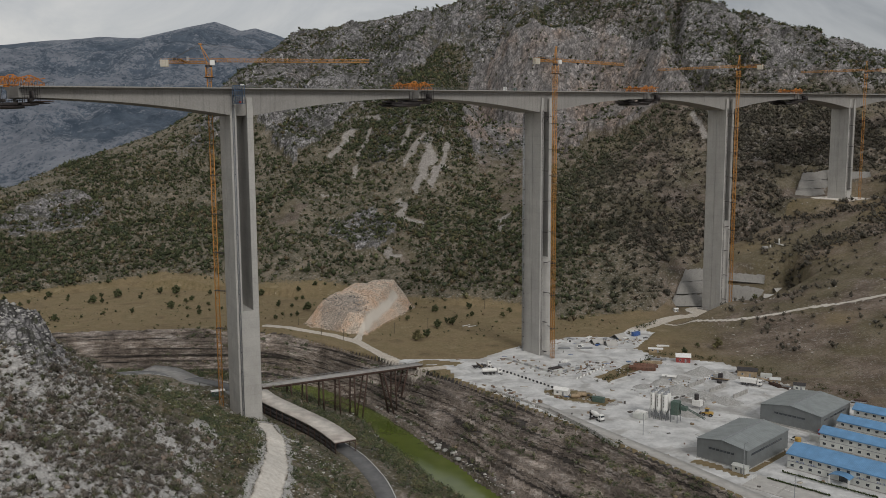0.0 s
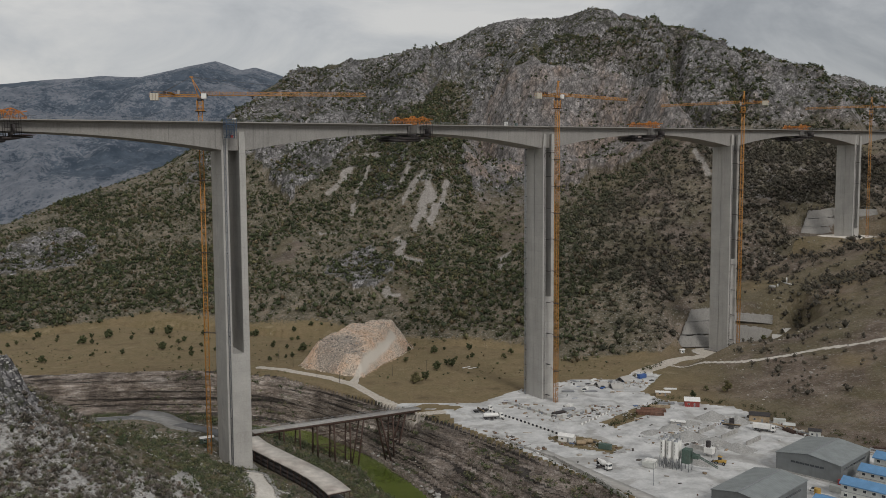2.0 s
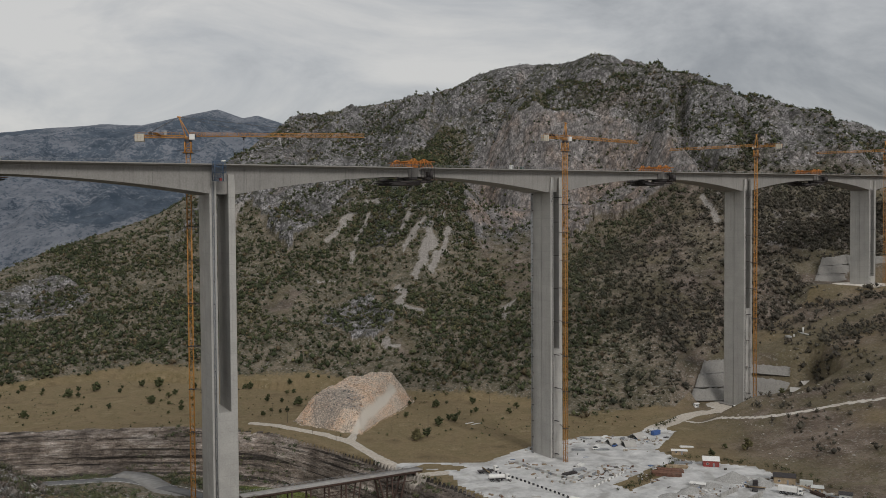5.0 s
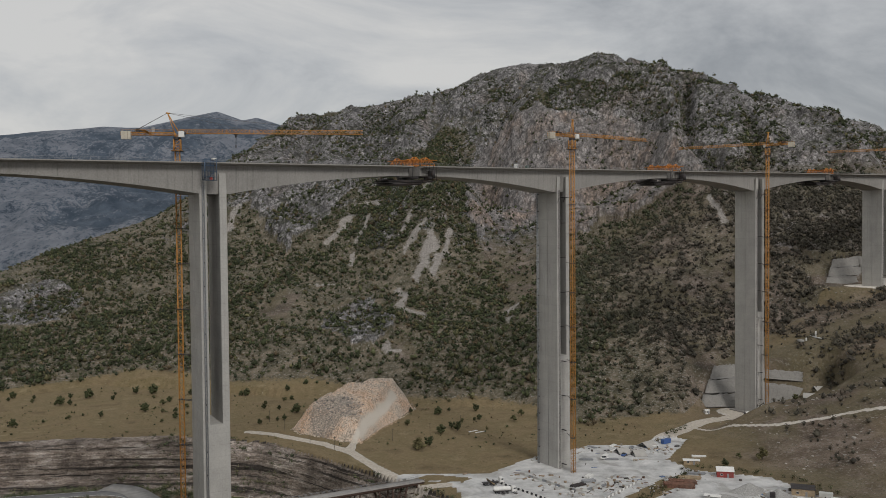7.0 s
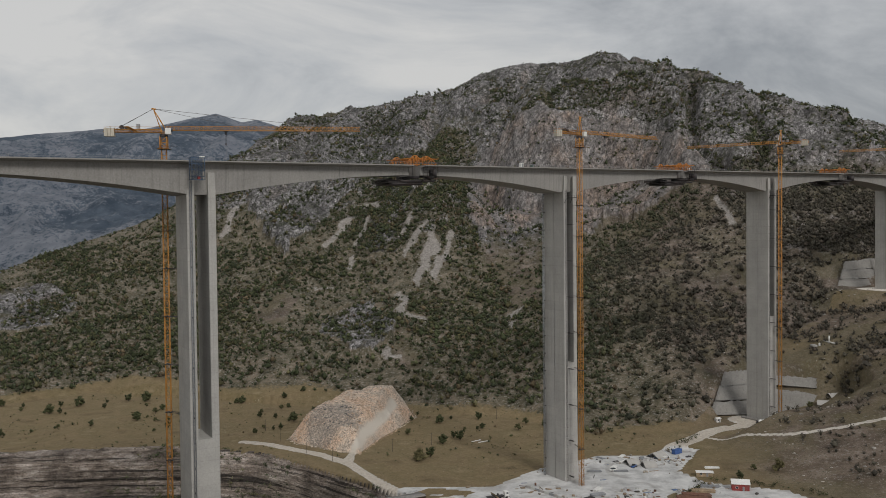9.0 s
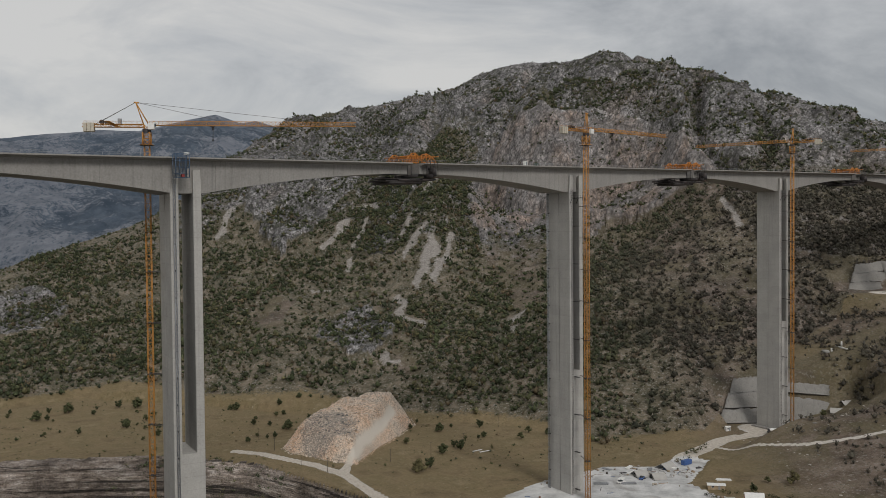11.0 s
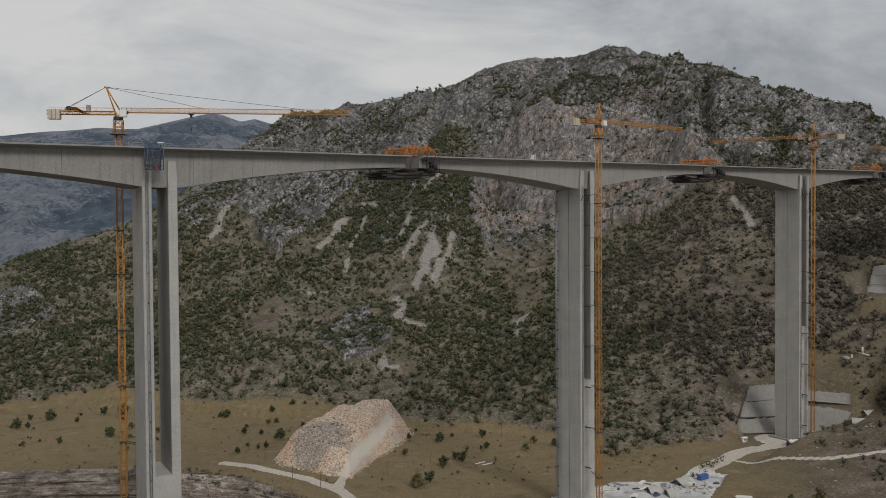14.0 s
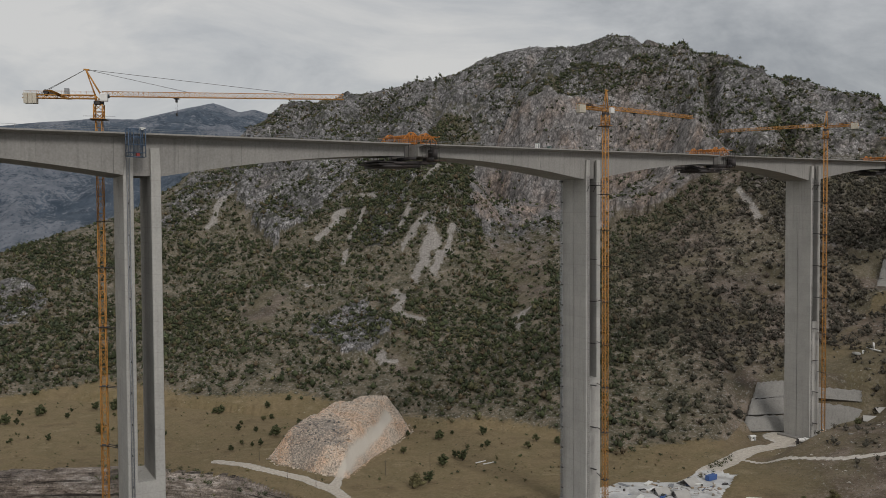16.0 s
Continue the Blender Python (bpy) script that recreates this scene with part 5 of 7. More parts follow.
def slope_slab(bl, br, tr, tl, tiers, label):
    """Sprayed concrete on a cut slope: a thick skin in tiers, with an uneven outline."""
    root = thing("shotcrete_slope", Matrix(), label, "retaining wall", "shotcrete slopes")
    bl, br, tr, tl = (np.array(c, float) for c in (bl, br, tr, tl))
    nrm = np.cross(br - bl, tl - bl)
    nrm = nrm / np.linalg.norm(nrm)
    if nrm[1] > 0:
        nrm = -nrm
    for k in range(tiers):
        n, m = 14, 6
        v = []
        for j in range(m + 1):
            for i in range(n + 1):
                a, c = i / n, (k + (j / m) * 0.965) / tiers
                q = (bl * (1 - a) + br * a) * (1 - c) + (tl * (1 - a) + tr * a) * c
                w = 0.35 * math.sin(3.1 * i + 2 * j + k) + 0.25 * math.sin(1.7 * j * i + k)
                sag = float(fbm(np.array([q[0]]), np.array([q[2] * 2.0]), 9, 3, 171)[0])
                q = q + (br - bl) / np.linalg.norm(br - bl) * ((0.5 * math.sin(2.3 * j + 5 * k) + 2.2 * math.sin(1.1 * j / m + 0.4)) * ((i == n) - 0.6 * (i == 0)))
                v.append(q + nrm * (0.9 - 0.55 * k / tiers + 0.16 * w * (0 < i < n) + 0.9 * sag) + np.array((0, 0, 0.9 * w * (j == m) + 1.2 * sag * (j == m))))
        v = np.array(v)
        f = np.array([(j * (n + 1) + i, j * (n + 1) + i + 1, (j + 1) * (n + 1) + i + 1, (j + 1) * (n + 1) + i) for j in range(m) for i in range(n)])
        back = v - nrm * 1.6
        edge = [j * (n + 1) for j in range(m + 1)], [j * (n + 1) + n for j in range(m + 1)], list(range(n + 1)), [m * (n + 1) + i for i in range(n + 1)]
        side = [(e[i], e[i + 1], e[i + 1] + len(v), e[i] + len(v)) for e in edge for i in range(len(e) - 1)]
        me = mesh_from("shotcrete_tier", np.vstack([v, back]), np.vstack([f, np.array(side)]))
        me.materials.append(MAT["shotcrete"])
        ob = new("shotcrete_tier", me)
        ob.parent = root
    return root


slope_slab((172, 667, 1.0), (208, 671, 0.5), (208, 694, 27.0), (190, 692, 25.5), 3, "pale sprayed-concrete slope in three tiers behind a pier")
slope_slab((210, 665, 1.5), (228, 667, 2.5), (251, 671, 12.0), (210, 673, 20.0), 1, "pale sprayed-concrete slope beside a pier")
slope_slab((210, 674, 20.5), (243, 673, 17.2), (243, 676, 23.6), (210, 678, 27.0), 1, "upper band of pale sprayed concrete beside a pier")
slope_slab((316, 804, 74.5), (348, 807, 74.5), (350, 824, 97.0), (330, 820, 95.0), 3, "pale stepped rock cut sprayed with concrete above a terrace")
slope_slab((352, 806, 74.5), (385, 803, 74.5), (388, 820, 96.0), (352, 824, 97.0), 2, "pale rock cut sprayed with concrete behind a pier")


# ---- spoil heap ----
def rubble_mat():
    k = Nodes("spoil_rubble", 0.95)
    v = k.coords(world=True)
    vor = k.n("ShaderNodeTexVoronoi", Scale=1.5)
    k.link(v, vor.inputs["Vector"])
    c = k.ramp(k.noise(v, 0.055, 5), [(0.36, (0.52, 0.45, 0.375)), (0.5, (0.66, 0.53, 0.42)), (0.66, (0.62, 0.43, 0.30))])
    grain = k.ramp(vor.outputs["Color"], [(0.1, 0.58), (0.9, 1.35)])
    c = k.mix(1.0, c, grain, "MULTIPLY")
    att = k.n("ShaderNodeAttribute")
    att.attribute_name = "ash"
    c = k.mix(k.math("MULTIPLY", k.math("MULTIPLY", att.outputs["Fac"], 0.7), k.ramp(vor.outputs["Color"], [(0.2, 1.0), (0.9, 0.45)])), c, (0.17, 0.16, 0.15))
    att = k.n("ShaderNodeAttribute")
    att.attribute_name = "track"
    c = k.mix(att.outputs["Fac"], c, (0.68, 0.62, 0.54))
    k.bump(vor.outputs["Distance"], 0.9, 0.8)
    return k.base(c)


HEAP = [(-99, 616), (-92, 605), (-78, 596), (-62, 584), (-53, 580), (-48, 602), (-43, 618), (-37, 634), (-32, 652), (-25, 676), (-28, 690), (-42, 700), (-64, 694), (-80, 668), (-91, 640)]
TRACK = [(-57, 572), (-57, 579), (-54, 590), (-52, 605), (-48, 619), (-44, 634), (-41, 650), (-38, 666)]


def heap_z(x, y):
    d, _ = dist_line(x, y, HEAP + HEAP[:1])
    d = np.where(inside(x, y, HEAP), d, -d)
    lay = y - 0.45 * (x + 50)
    top = np.interp(lay, [590, 604, 618, 640, 652, 690], [5, 13, 14.5, 18.5, 21.0, 21.0])
    hgt = np.minimum(1.45 * d, top + 0.03 * d - 1.0) + 0.8 * fbm(x, y, 5, 3, 131, 0.6) + 2.6 * fbm(x, y, 16, 3, 133) * smooth(0, 8, d)
    gully = 3.0 * np.exp(-(dist_line(x, y, TRACK)[0] / 4.5) ** 2) * smooth(0, 12, d)
    return ground_parts(x, y)[0] * 0.6 + hgt - gully, d


hx_, hy_ = lines((-116, -10, 1.0)), lines((574, 706, 1.0))
HX, HY = np.meshgrid(hx_, hy_)
hz, hd = heap_z(HX.ravel(), HY.ravel())
keep = (hd > -1.5).reshape(HX.shape)
idx = np.arange(HX.size).reshape(HX.shape)
qd = keep[:-1, :-1] & keep[1:, :-1] & keep[:-1, 1:] & keep[1:, 1:]
hf = np.column_stack([idx[:-1, :-1][qd], idx[:-1, 1:][qd], idx[1:, 1:][qd], idx[1:, :-1][qd]])
used = np.unique(hf)
remap = np.zeros(HX.size, int)
remap[used] = np.arange(len(used))
hv = np.column_stack([HX.ravel(), HY.ravel(), np.where(hd < 0, hz - 2.0, hz)])[used]
me = mesh_from("spoil_heap", hv, remap[hf])
trk = smooth(2.9, 1.5, dist_line(hv[:, 0], hv[:, 1], TRACK)[0] + 0.6 * fbm(hv[:, 0], hv[:, 1], 6, 2, 135))
ash = smooth(1.0, 0.75, np.hypot((hv[:, 0] + 71) / 17, (hv[:, 1] - 613) / 20) + 0.4 * fbm(hv[:, 0], hv[:, 1], 9, 3, 137))
at = me.attributes.new("ash", "FLOAT", "POINT")
at.data.foreach_set("value", ash.astype(np.float32))
at = me.attributes.new("track", "FLOAT", "POINT")
at.data.foreach_set("value", trk.astype(np.float32))
me.materials.append(rubble_mat())
heap = tagged(new("spoil_heap", me), "large heap of pinkish excavated rubble on the meadow", "rubble heap", kind="stuff")

# ---- scattered stones and plants ----
ICO = bmesh.new()
bmesh.ops.create_icosphere(ICO, subdivisions=1, radius=1.0)
ICO.verts.ensure_lookup_table()
ICO_V = np.array([v.co[:] for v in ICO.verts])
ICO_F = np.array([[v.index for v in f.verts] for f in ICO.faces])
ICO.free()


OCT_V = np.array([(1, 0, 0), (0, 1, 0), (-1, 0, 0), (0, -1, 0), (0, 0, 1), (0, 0, -1)], float)
OCT_F = np.array([(0, 1, 4), (1, 2, 4), (2, 3, 4), (3, 0, 4), (1, 0, 5), (2, 1, 5), (3, 2, 5), (0, 3, 5)])


def twigs(rng, count):
    """One leafless shrub: thin shoots fanning out of the root."""
    a, lean = rng.uniform(0, 6.283, count), rng.uniform(0.15, 1.15, count)
    length = rng.uniform(0.7, 1.35, count)
    tip = np.column_stack([np.cos(a) * np.sin(lean), np.sin(a) * np.sin(lean), np.cos(lean)]) * length[:, None]
    foot = rng.normal(0, 0.12, (count, 3)) * np.array([1, 1, 0]) + tip * rng.uniform(0.0, 0.55, (count, 1))
    tip = tip + rng.normal(0, 0.16, (count, 3))
    wide = np.column_stack([-np.sin(a), np.cos(a), rng.uniform(-0.5, 0.5, count)]) * rng.uniform(0.04, 0.10, (count, 1))
    i = np.arange(count)
    return np.vstack([foot - wide, foot + wide, tip]) * np.array([1, 1, 0.95]), np.column_stack([i, count + i, 2 * count + i])


def clump(rng, spikes, size=0.55, small=False, core=0.95):
    """One plant: a knobbly core with loose leaf tufts standing out of it."""
    cv, cf = (OCT_V * core, OCT_F) if small else (ICO_V, ICO_F)
    v = cv * rng.uniform(0.62, 1.0, (len(cv), 1)) * np.array([0.8, 0.8, 0.72]) + rng.normal(0, 0.06, cv.shape)
    vs, fs, n = [v], [cf], len(v)
    d = rng.normal(0, 1, (spikes, 3))
    d[:, 2] = np.abs(d[:, 2]) * 0.9 - 0.15
    d /= np.linalg.norm(d, axis=1)[:, None]
    c = d * rng.uniform(0.55, 1.0, (spikes, 1)) * np.array([1, 1, 0.9])
    for k in range(3):
        vs.append(c + rng.normal(0, size * 0.55, (spikes, 3)))
    i = np.arange(spikes)
    fs.append(np.column_stack([n + i, n + spikes + i, n + 2 * spikes + i]))
    v = np.vstack(vs)
    v[:, 2] = np.maximum(v[:, 2] + 0.62, -0.25)
    return v, np.vstack(fs)


def scatter(name, pts, sizes, tall, tints, variants, mat, label, category, seed):
    rng = np.random.RandomState(seed)
    V, F, T, n = [], [], [], 0
    pick = rng.randint(0, len(variants), len(pts))
    for k, (bv, bf) in enumerate(variants):
        sel = np.where(pick == k)[0]
        if not len(sel):
            continue
        a = rng.uniform(0, 6.283, len(sel))
        ca, sa = np.cos(a)[:, None], np.sin(a)[:, None]
        s = sizes[sel][:, None]
        x = (bv[None, :, 0] * ca - bv[None, :, 1] * sa) * s + pts[sel, 0][:, None]
        y = (bv[None, :, 0] * sa + bv[None, :, 1] * ca) * s + pts[sel, 1][:, None]
        z = bv[None, :, 2] * s * tall[sel][:, None] + pts[sel, 2][:, None]
        V.append(np.stack([x, y, z], -1).reshape(-1, 3))
        F.append((bf[None] + (np.arange(len(sel)) * len(bv))[:, None, None]).reshape(-1, 3) + n)
        T.append(np.repeat(tints[sel], len(bv), axis=0))
        n += len(sel) * len(bv)
    me = mesh_from(name, np.vstack(V), np.vstack(F))
    t = np.vstack(T)
    at = me.attributes.new("tint", "FLOAT_COLOR", "POINT")
    at.data.foreach_set("color", np.column_stack([t, np.ones(len(t))]).astype(np.float32).ravel())
    me.materials.append(mat)
    return tagged(new(name, me), label, category, kind="stuff")


def leaf_mat():
    k = Nodes("foliage", 0.8)
    att = k.n("ShaderNodeAttribute")
    att.attribute_name = "tint"
    isl = k.n("ShaderNodeNewGeometry").outputs["Random Per Island"]
    n = k.noise(k.coords(world=True), 0.8, 4, 0.7)
    c = k.mix(1.0, att.outputs["Color"], k.ramp(isl, [(0.0, 0.6), (1.0, 1.35)]), "MULTIPLY")
    c = k.mix(1.0, c, k.ramp(n, [(0.3, 0.55), (0.7, 1.3)]), "MULTIPLY")
    k.b.inputs["Specular IOR Level"].default_value = 0.15
    return k.base(c)


MAT["leaf"] = leaf_mat()
vr = np.random.RandomState(3)
BUSH = [clump(vr, 12, 0.40, True) for _ in range(12)]
BUSH_NEAR = [clump(vr, 26, 0.26, True, 0.6) for _ in range(9)]
TWIGS = [twigs(vr, 46) for _ in range(9)]
BRUSH = [clump(vr, 28, 0.24, True) for _ in range(9)]
GREENS = np.array([(0.034, 0.039, 0.019), (0.043, 0.048, 0.023), (0.055, 0.056, 0.027), (0.072, 0.064, 0.032), (0.036, 0.041, 0.024), (0.078, 0.058, 0.034)])
GREYS = np.array([(0.18, 0.160, 0.140), (0.26, 0.235, 0.21), (0.14, 0.130, 0.100), (0.13, 0.137, 0.080), (0.19, 0.150, 0.120)])


def tinted(rng, n, table, p):
    return table[rng.choice(len(table), n, p=p)] * rng.uniform(0.7, 1.3, (n, 1))


# mountain scrub
rng = np.random.RandomState(17)
N = 300000
px, py = rng.uniform(-560, 690, N), rng.uniform(500, 1560, N)
pz, prock, q = ground_parts(px, py)
s_ = q["s"]
low = smooth(0.0, 0.05, s_ + 0.05 * q["lump"]) * smooth(0.75, 0.35, s_)
patch = fbm(px, py, 75, 4, 141)
dens = low * np.clip(0.62 + 0.25 * smooth(0.3, 0.1, s_) + 1.0 * patch, 0.10, 1.0) + 0.09 * smooth(0.35, 0.6, s_) + smooth(0.35, 0.6, s_) * smooth(0.0, 0.32, fbm(px, py, 60, 4, 143) - 0.12 * q["crag"]) * 0.75
dens = dens * np.where(px > 180, 0.75 + 0.25 * smooth(330, 200, px) * smooth(0.1, 0.4, s_), 1)
dens = dens * (1 - 0.85 * q["cliff"])
dens = np.maximum(dens, 1.4 * q["wood"])
dens = np.where((q["crags"] > 0) & (q["wood"] == 0), np.clip(0.30 + 1.1 * fbm(px, py, 48, 4, 147), 0.06, 0.85) * (1 - 0.6 * q["cliff"]), dens)
dens = dens * (1 - 0.95 * smooth(0.3, 0.6, scree_run(q["zx"], q["zz"]))) * (1 - 0.7 * zone(q["zx"], q["zz"], TAN_ZONES))
dens = dens * np.where(inside(px, py, HEAP), 0, 1) * np.where((np.abs(px - 208) < 40) & (np.abs(py - 672) < 30), 0, 1) * np.where((np.abs(px - 347) < 42) & (np.abs(py - 795) < 32), 0, 1)
field = np.where(q["far"] & ~q["mountain"] & (px > 190), smooth(-0.2, 0.4, fbm(px, py, 40, 4, 145)) * (0.10 + 0.55 * smooth(590, 680, py)) * smooth(150, 240, px) + 0.035, 0)
field = field * np.where(inside(px, py, SITE), 0, 1) * np.where(dist_line(px, py, DIRT_ROADS[4][0])[0] > 5, 1, 0)
dens = np.where(q["mountain"], dens, np.where(~((np.abs(px - 208) < 40) & (np.abs(py - 668) < 34)) & ~((np.abs(px - 347) < 42) & (np.abs(py - 795) < 34)), field, 0))
ok = q["far"] & (rng.uniform(0, 1, N) < dens * 0.68) & (s_ < 1.03)
pts = np.column_stack([px, py, pz])[ok]
sz = np.clip(rng.lognormal(0.52, 0.40, len(pts)), 0.7, 4.2) * (1 - 0.12 * smooth(0.4, 0.8, s_[ok])) * (1 - 0.45 * smooth(0.88, 0.97, s_[ok]))
tn = tinted(rng, len(pts), GREENS * np.array([1.66, 1.74, 1.84]), [0.26, 0.24, 0.18, 0.12, 0.12, 0.08])
brown = smooth(70, 190, pts[:, 0])[:, None] * smooth(0.6, 0.3, s_[ok])[:, None]
tn = tn * (1 - 0.75 * brown) + np.array([0.088, 0.075, 0.066]) * 0.75 * brown
scatter("mountain_scrub", pts, sz, rng.uniform(0.75, 1.25, len(pts)), tn, BUSH, MAT["leaf"], "dark green scrub covering the rocky mountain slopes", "scrub", 5)

# scrub on the near hillside, the gorge sides and the meadow edge
N = 62000
px, py = rng.uniform(-210, 150, N), rng.uniform(170, 640, N)
pz, prock, q = ground_parts(px, py)
dn = q["dn"]
d_near = np.where(q["near"], smooth(6, 10, dn) * np.clip(0.72 + 0.9 * fbm(px, py, 26, 4, 151), 0.12, 1) * np.where(dist_line(px, py, ROAD_PTS)[0] < 70, 1.0, 0.75), 0)
d_gorge = np.where(q["gorge"] & ~q["inn"], smooth(0.0, 0.06, q["up"]) * smooth(6, 9, dn), 0)
d_far = np.where(q["gorge"] & q["inn"], smooth(0.1, 0.2, q["up"]) * smooth(-0.05, 0.35, fbm(px, py, 22, 3, 153) + 0.22) * 0.9, 0)
d_far = np.where(q["gorge"] & q["inn"] & (px < -110), np.maximum(d_far, smooth(0.45, 0.15, q["up"])), d_far)
keep = rng.uniform(0, 1, N) < (d_near + d_gorge + d_far) * (0.75 + 0.25 * near_bare(px, py))
for pl, w in DIRT_ROADS[-1:] + [(GAL, 4.5)]:
    keep &= dist_line(px, py, pl)[0] > w + 1.6
for cx, cy, r in ((-93.6, 405, 12), (-108, 411.5, 4)):
    keep &= np.hypot(px - cx, py - cy) > r
keep &= dist_line(px, py, [(-95, 446), (-15, 500)])[0] > 4
keep &= dist_line(px, py, ROAD_PTS)[0] > 5.5
keep &= dist_line(px, py, [(-100, 449), (-112, 438), (-124, 446), (-142, 466), (-165, 482)])[0] > 7
keep &= pz > RIVER_Z + 1.0
keep &= np.hypot(px + 131, py - 264) > 12
pts = np.column_stack([px, py, pz])[keep]
sz = np.clip(rng.lognormal(0.08, 0.36, len(pts)), 0.5, 2.4)
bare = (near_bare(pts[:, 0], pts[:, 1]) + rng.normal(0, 0.22, len(pts)) > 0.5) & q["near"][keep]
tall = rng.uniform(0.7, 1.15, len(pts))
tn = tinted(rng, len(pts), GREENS * np.array([2.2, 2.35, 2.6]), [0.15, 0.22, 0.25, 0.22, 0.08, 0.08])
g = ~bare
scatter("hillside_scrub", pts[g], sz[g], tall[g], tn[g], BUSH_NEAR, MAT["leaf"], "dense green and olive shrubs on the hillside", "scrub", 6)
px, py = rng.uniform(-155, -62, 16000), rng.uniform(165, 300, 16000)
pz, _, q = ground_parts(px, py)
ok = q["near"] & (rng.uniform(0, 1, len(px)) < near_bare(px, py) * np.clip(0.62 + 0.9 * fbm(px, py, 12, 3, 157), 0.15, 1)) & (dist_line(px, py, DIRT_ROADS[-1][0])[0] > 4)
pts = np.column_stack([px, py, pz])[ok]
sz = np.clip(rng.lognormal(-0.15, 0.38, len(pts)), 0.4, 1.9)
tn = tinted(rng, len(pts), GREYS, [0.34, 0.14, 0.22, 0.18, 0.12])
g = rng.uniform(0, 1, len(pts)) < 0.5
scatter("leafless_scrub", pts[g], sz[g] * 1.3, rng.uniform(0.7, 1.1, g.sum()), tn[g], TWIGS, MAT["leaf"], "leafless grey-brown shrubs on stony ground", "scrub", 16)
scatter("dry_brush", pts[~g], sz[~g], rng.uniform(0.6, 1.0, (~g).sum()), tn[~g], BRUSH, MAT["leaf"], "low dry brown brush on stony ground", "scrub", 18)

# low shrubs and stones dotting the meadow
px, py = rng.uniform(-400, 120, 5200), rng.uniform(560, 760, 5200)
pz, _, q = ground_parts(px, py)
ok = q["far"] & (~q["mountain"] | (q["s"] < 0.04)) & ~inside(px, py, HEAP) & ~inside(px, py, SITE) & (rng.uniform(0, 1, len(px)) < 0.10 + 0.55 * smooth(0.1, 0.5, fbm(px, py, 50, 4, 149)) + 0.30 * smooth(12, 3, q["dr"]))
for pl, w in DIRT_ROADS[:4]:
    ok &= dist_line(px, py, pl)[0] > w + 1.5
pts = np.column_stack([px, py, pz])[ok]
scatter("meadow_shrubs", pts, np.clip(rng.lognormal(-0.55, 0.45, len(pts)), 0.25, 1.5), rng.uniform(0.6, 1.1, len(pts)), tinted(rng, len(pts), GREENS * 1.9, [0.15, 0.2, 0.2, 0.2, 0.1, 0.15]), BUSH, MAT["leaf"], "low dark shrubs dotted over the dry meadow", "scrub", 23)

# loose stones: spoil heap, near slope and river banks
def stone_mat():
    k = Nodes("loose_limestone", 0.92)
    att = k.n("ShaderNodeAttribute")
    att.attribute_name = "tint"
    n = k.noise(k.coords(world=True), 1.3, 5, 0.7)
    c = k.mix(1.0, att.outputs["Color"], k.ramp(n, [(0.3, 0.65), (0.7, 1.2)]), "MULTIPLY")
    k.bump(n, 0.5, 0.2)
    return k.base(c)


MAT["stone"] = stone_mat()
STONES = []
for _ in range(8):
    STONES.append((ICO_V * vr.uniform(0.7, 1.15, (len(ICO_V), 1)) * np.array([1, 0.8, 0.6]), ICO_F))
px, py = rng.uniform(-116, -10, 11000), rng.uniform(574, 704, 11000)
hz, hd = heap_z(px, py)
ok = (hd > -2.0) & (dist_line(px, py, TRACK)[0] > 3)
pts = np.column_stack([px, py, np.where(hd < 0.5, ground_parts(px, py)[0], hz)])[ok]
tn = np.where(fbm(pts[:, 0], pts[:, 1], 40, 3, 161)[:, None] > 0.0, np.array([(0.60, 0.44, 0.32)]), np.array([(0.56, 0.48, 0.40)])) * rng.uniform(0.4, 1.35, (len(pts), 1))
dark = (np.hypot((pts[:, 0] + 71) / 17, (pts[:, 1] - 613) / 20) + rng.normal(0, 0.15, len(pts)) < 0.9)[:, None] & (rng.uniform(0, 1, (len(pts), 1)) < 0.5)
tn = np.where(dark, np.array([(0.19, 0.18, 0.17)]) * rng.uniform(0.5, 1.4, (len(pts), 1)), tn)
scatter("rubble_stones", pts, np.clip(rng.lognormal(-1.0, 0.45, len(pts)), 0.2, 1.3), np.ones(len(pts)), tn, STONES, MAT["stone"], "broken pinkish and grey stones lying on the spoil heap", "rubble", 7)
px, py = rng.uniform(-190, 150, 40000), rng.uniform(170, 600, 40000)
pz, _, q = ground_parts(px, py)
dens = np.where(q["near"], smooth(8, 20, q["dn"]) * smooth(-0.35, 0.3, fbm(px, py, 24, 4, 163)), 0) + np.where(q["gorge"] & q["inn"], smooth(0.5, 0.1, q["up"]) * 0.5, 0) + np.where(q["gorge"] & ~q["inn"], smooth(0.25, 0.1, q["up"]) * 0.25, 0)
ok = (rng.uniform(0, 1, len(px)) < dens) & (pz > RIVER_Z - 0.4) & (dist_line(px, py, DIRT_ROADS[-1][0])[0] > 3.5)
pts = np.column_stack([px, py, pz])[ok]
tn = np.array([(0.50, 0.485, 0.455)]) * rng.uniform(0.6, 1.15, (len(pts), 1))
kx, ky = rng.normal(-129, 8.0, 700), rng.normal(258, 9.0, 700)
kp = np.column_stack([kx, ky, ground_parts(kx, ky)[0] - 0.3])
crag_tint = np.array([(0.40, 0.39, 0.37)]) * rng.uniform(0.7, 1.25, (len(kp), 1))
scatter("crag_blocks", kp, np.clip(rng.lognormal(-0.75, 0.45, len(kp)), 0.25, 1.2), rng.uniform(0.6, 1.1, len(kp)), crag_tint, STONES, MAT["stone"], "broken grey limestone blocks on the crag", "rocks", 19)
bx, by = rng.uniform(-158, -66, 16000), rng.uniform(170, 305, 16000)
bz, _, qb = ground_parts(bx, by)
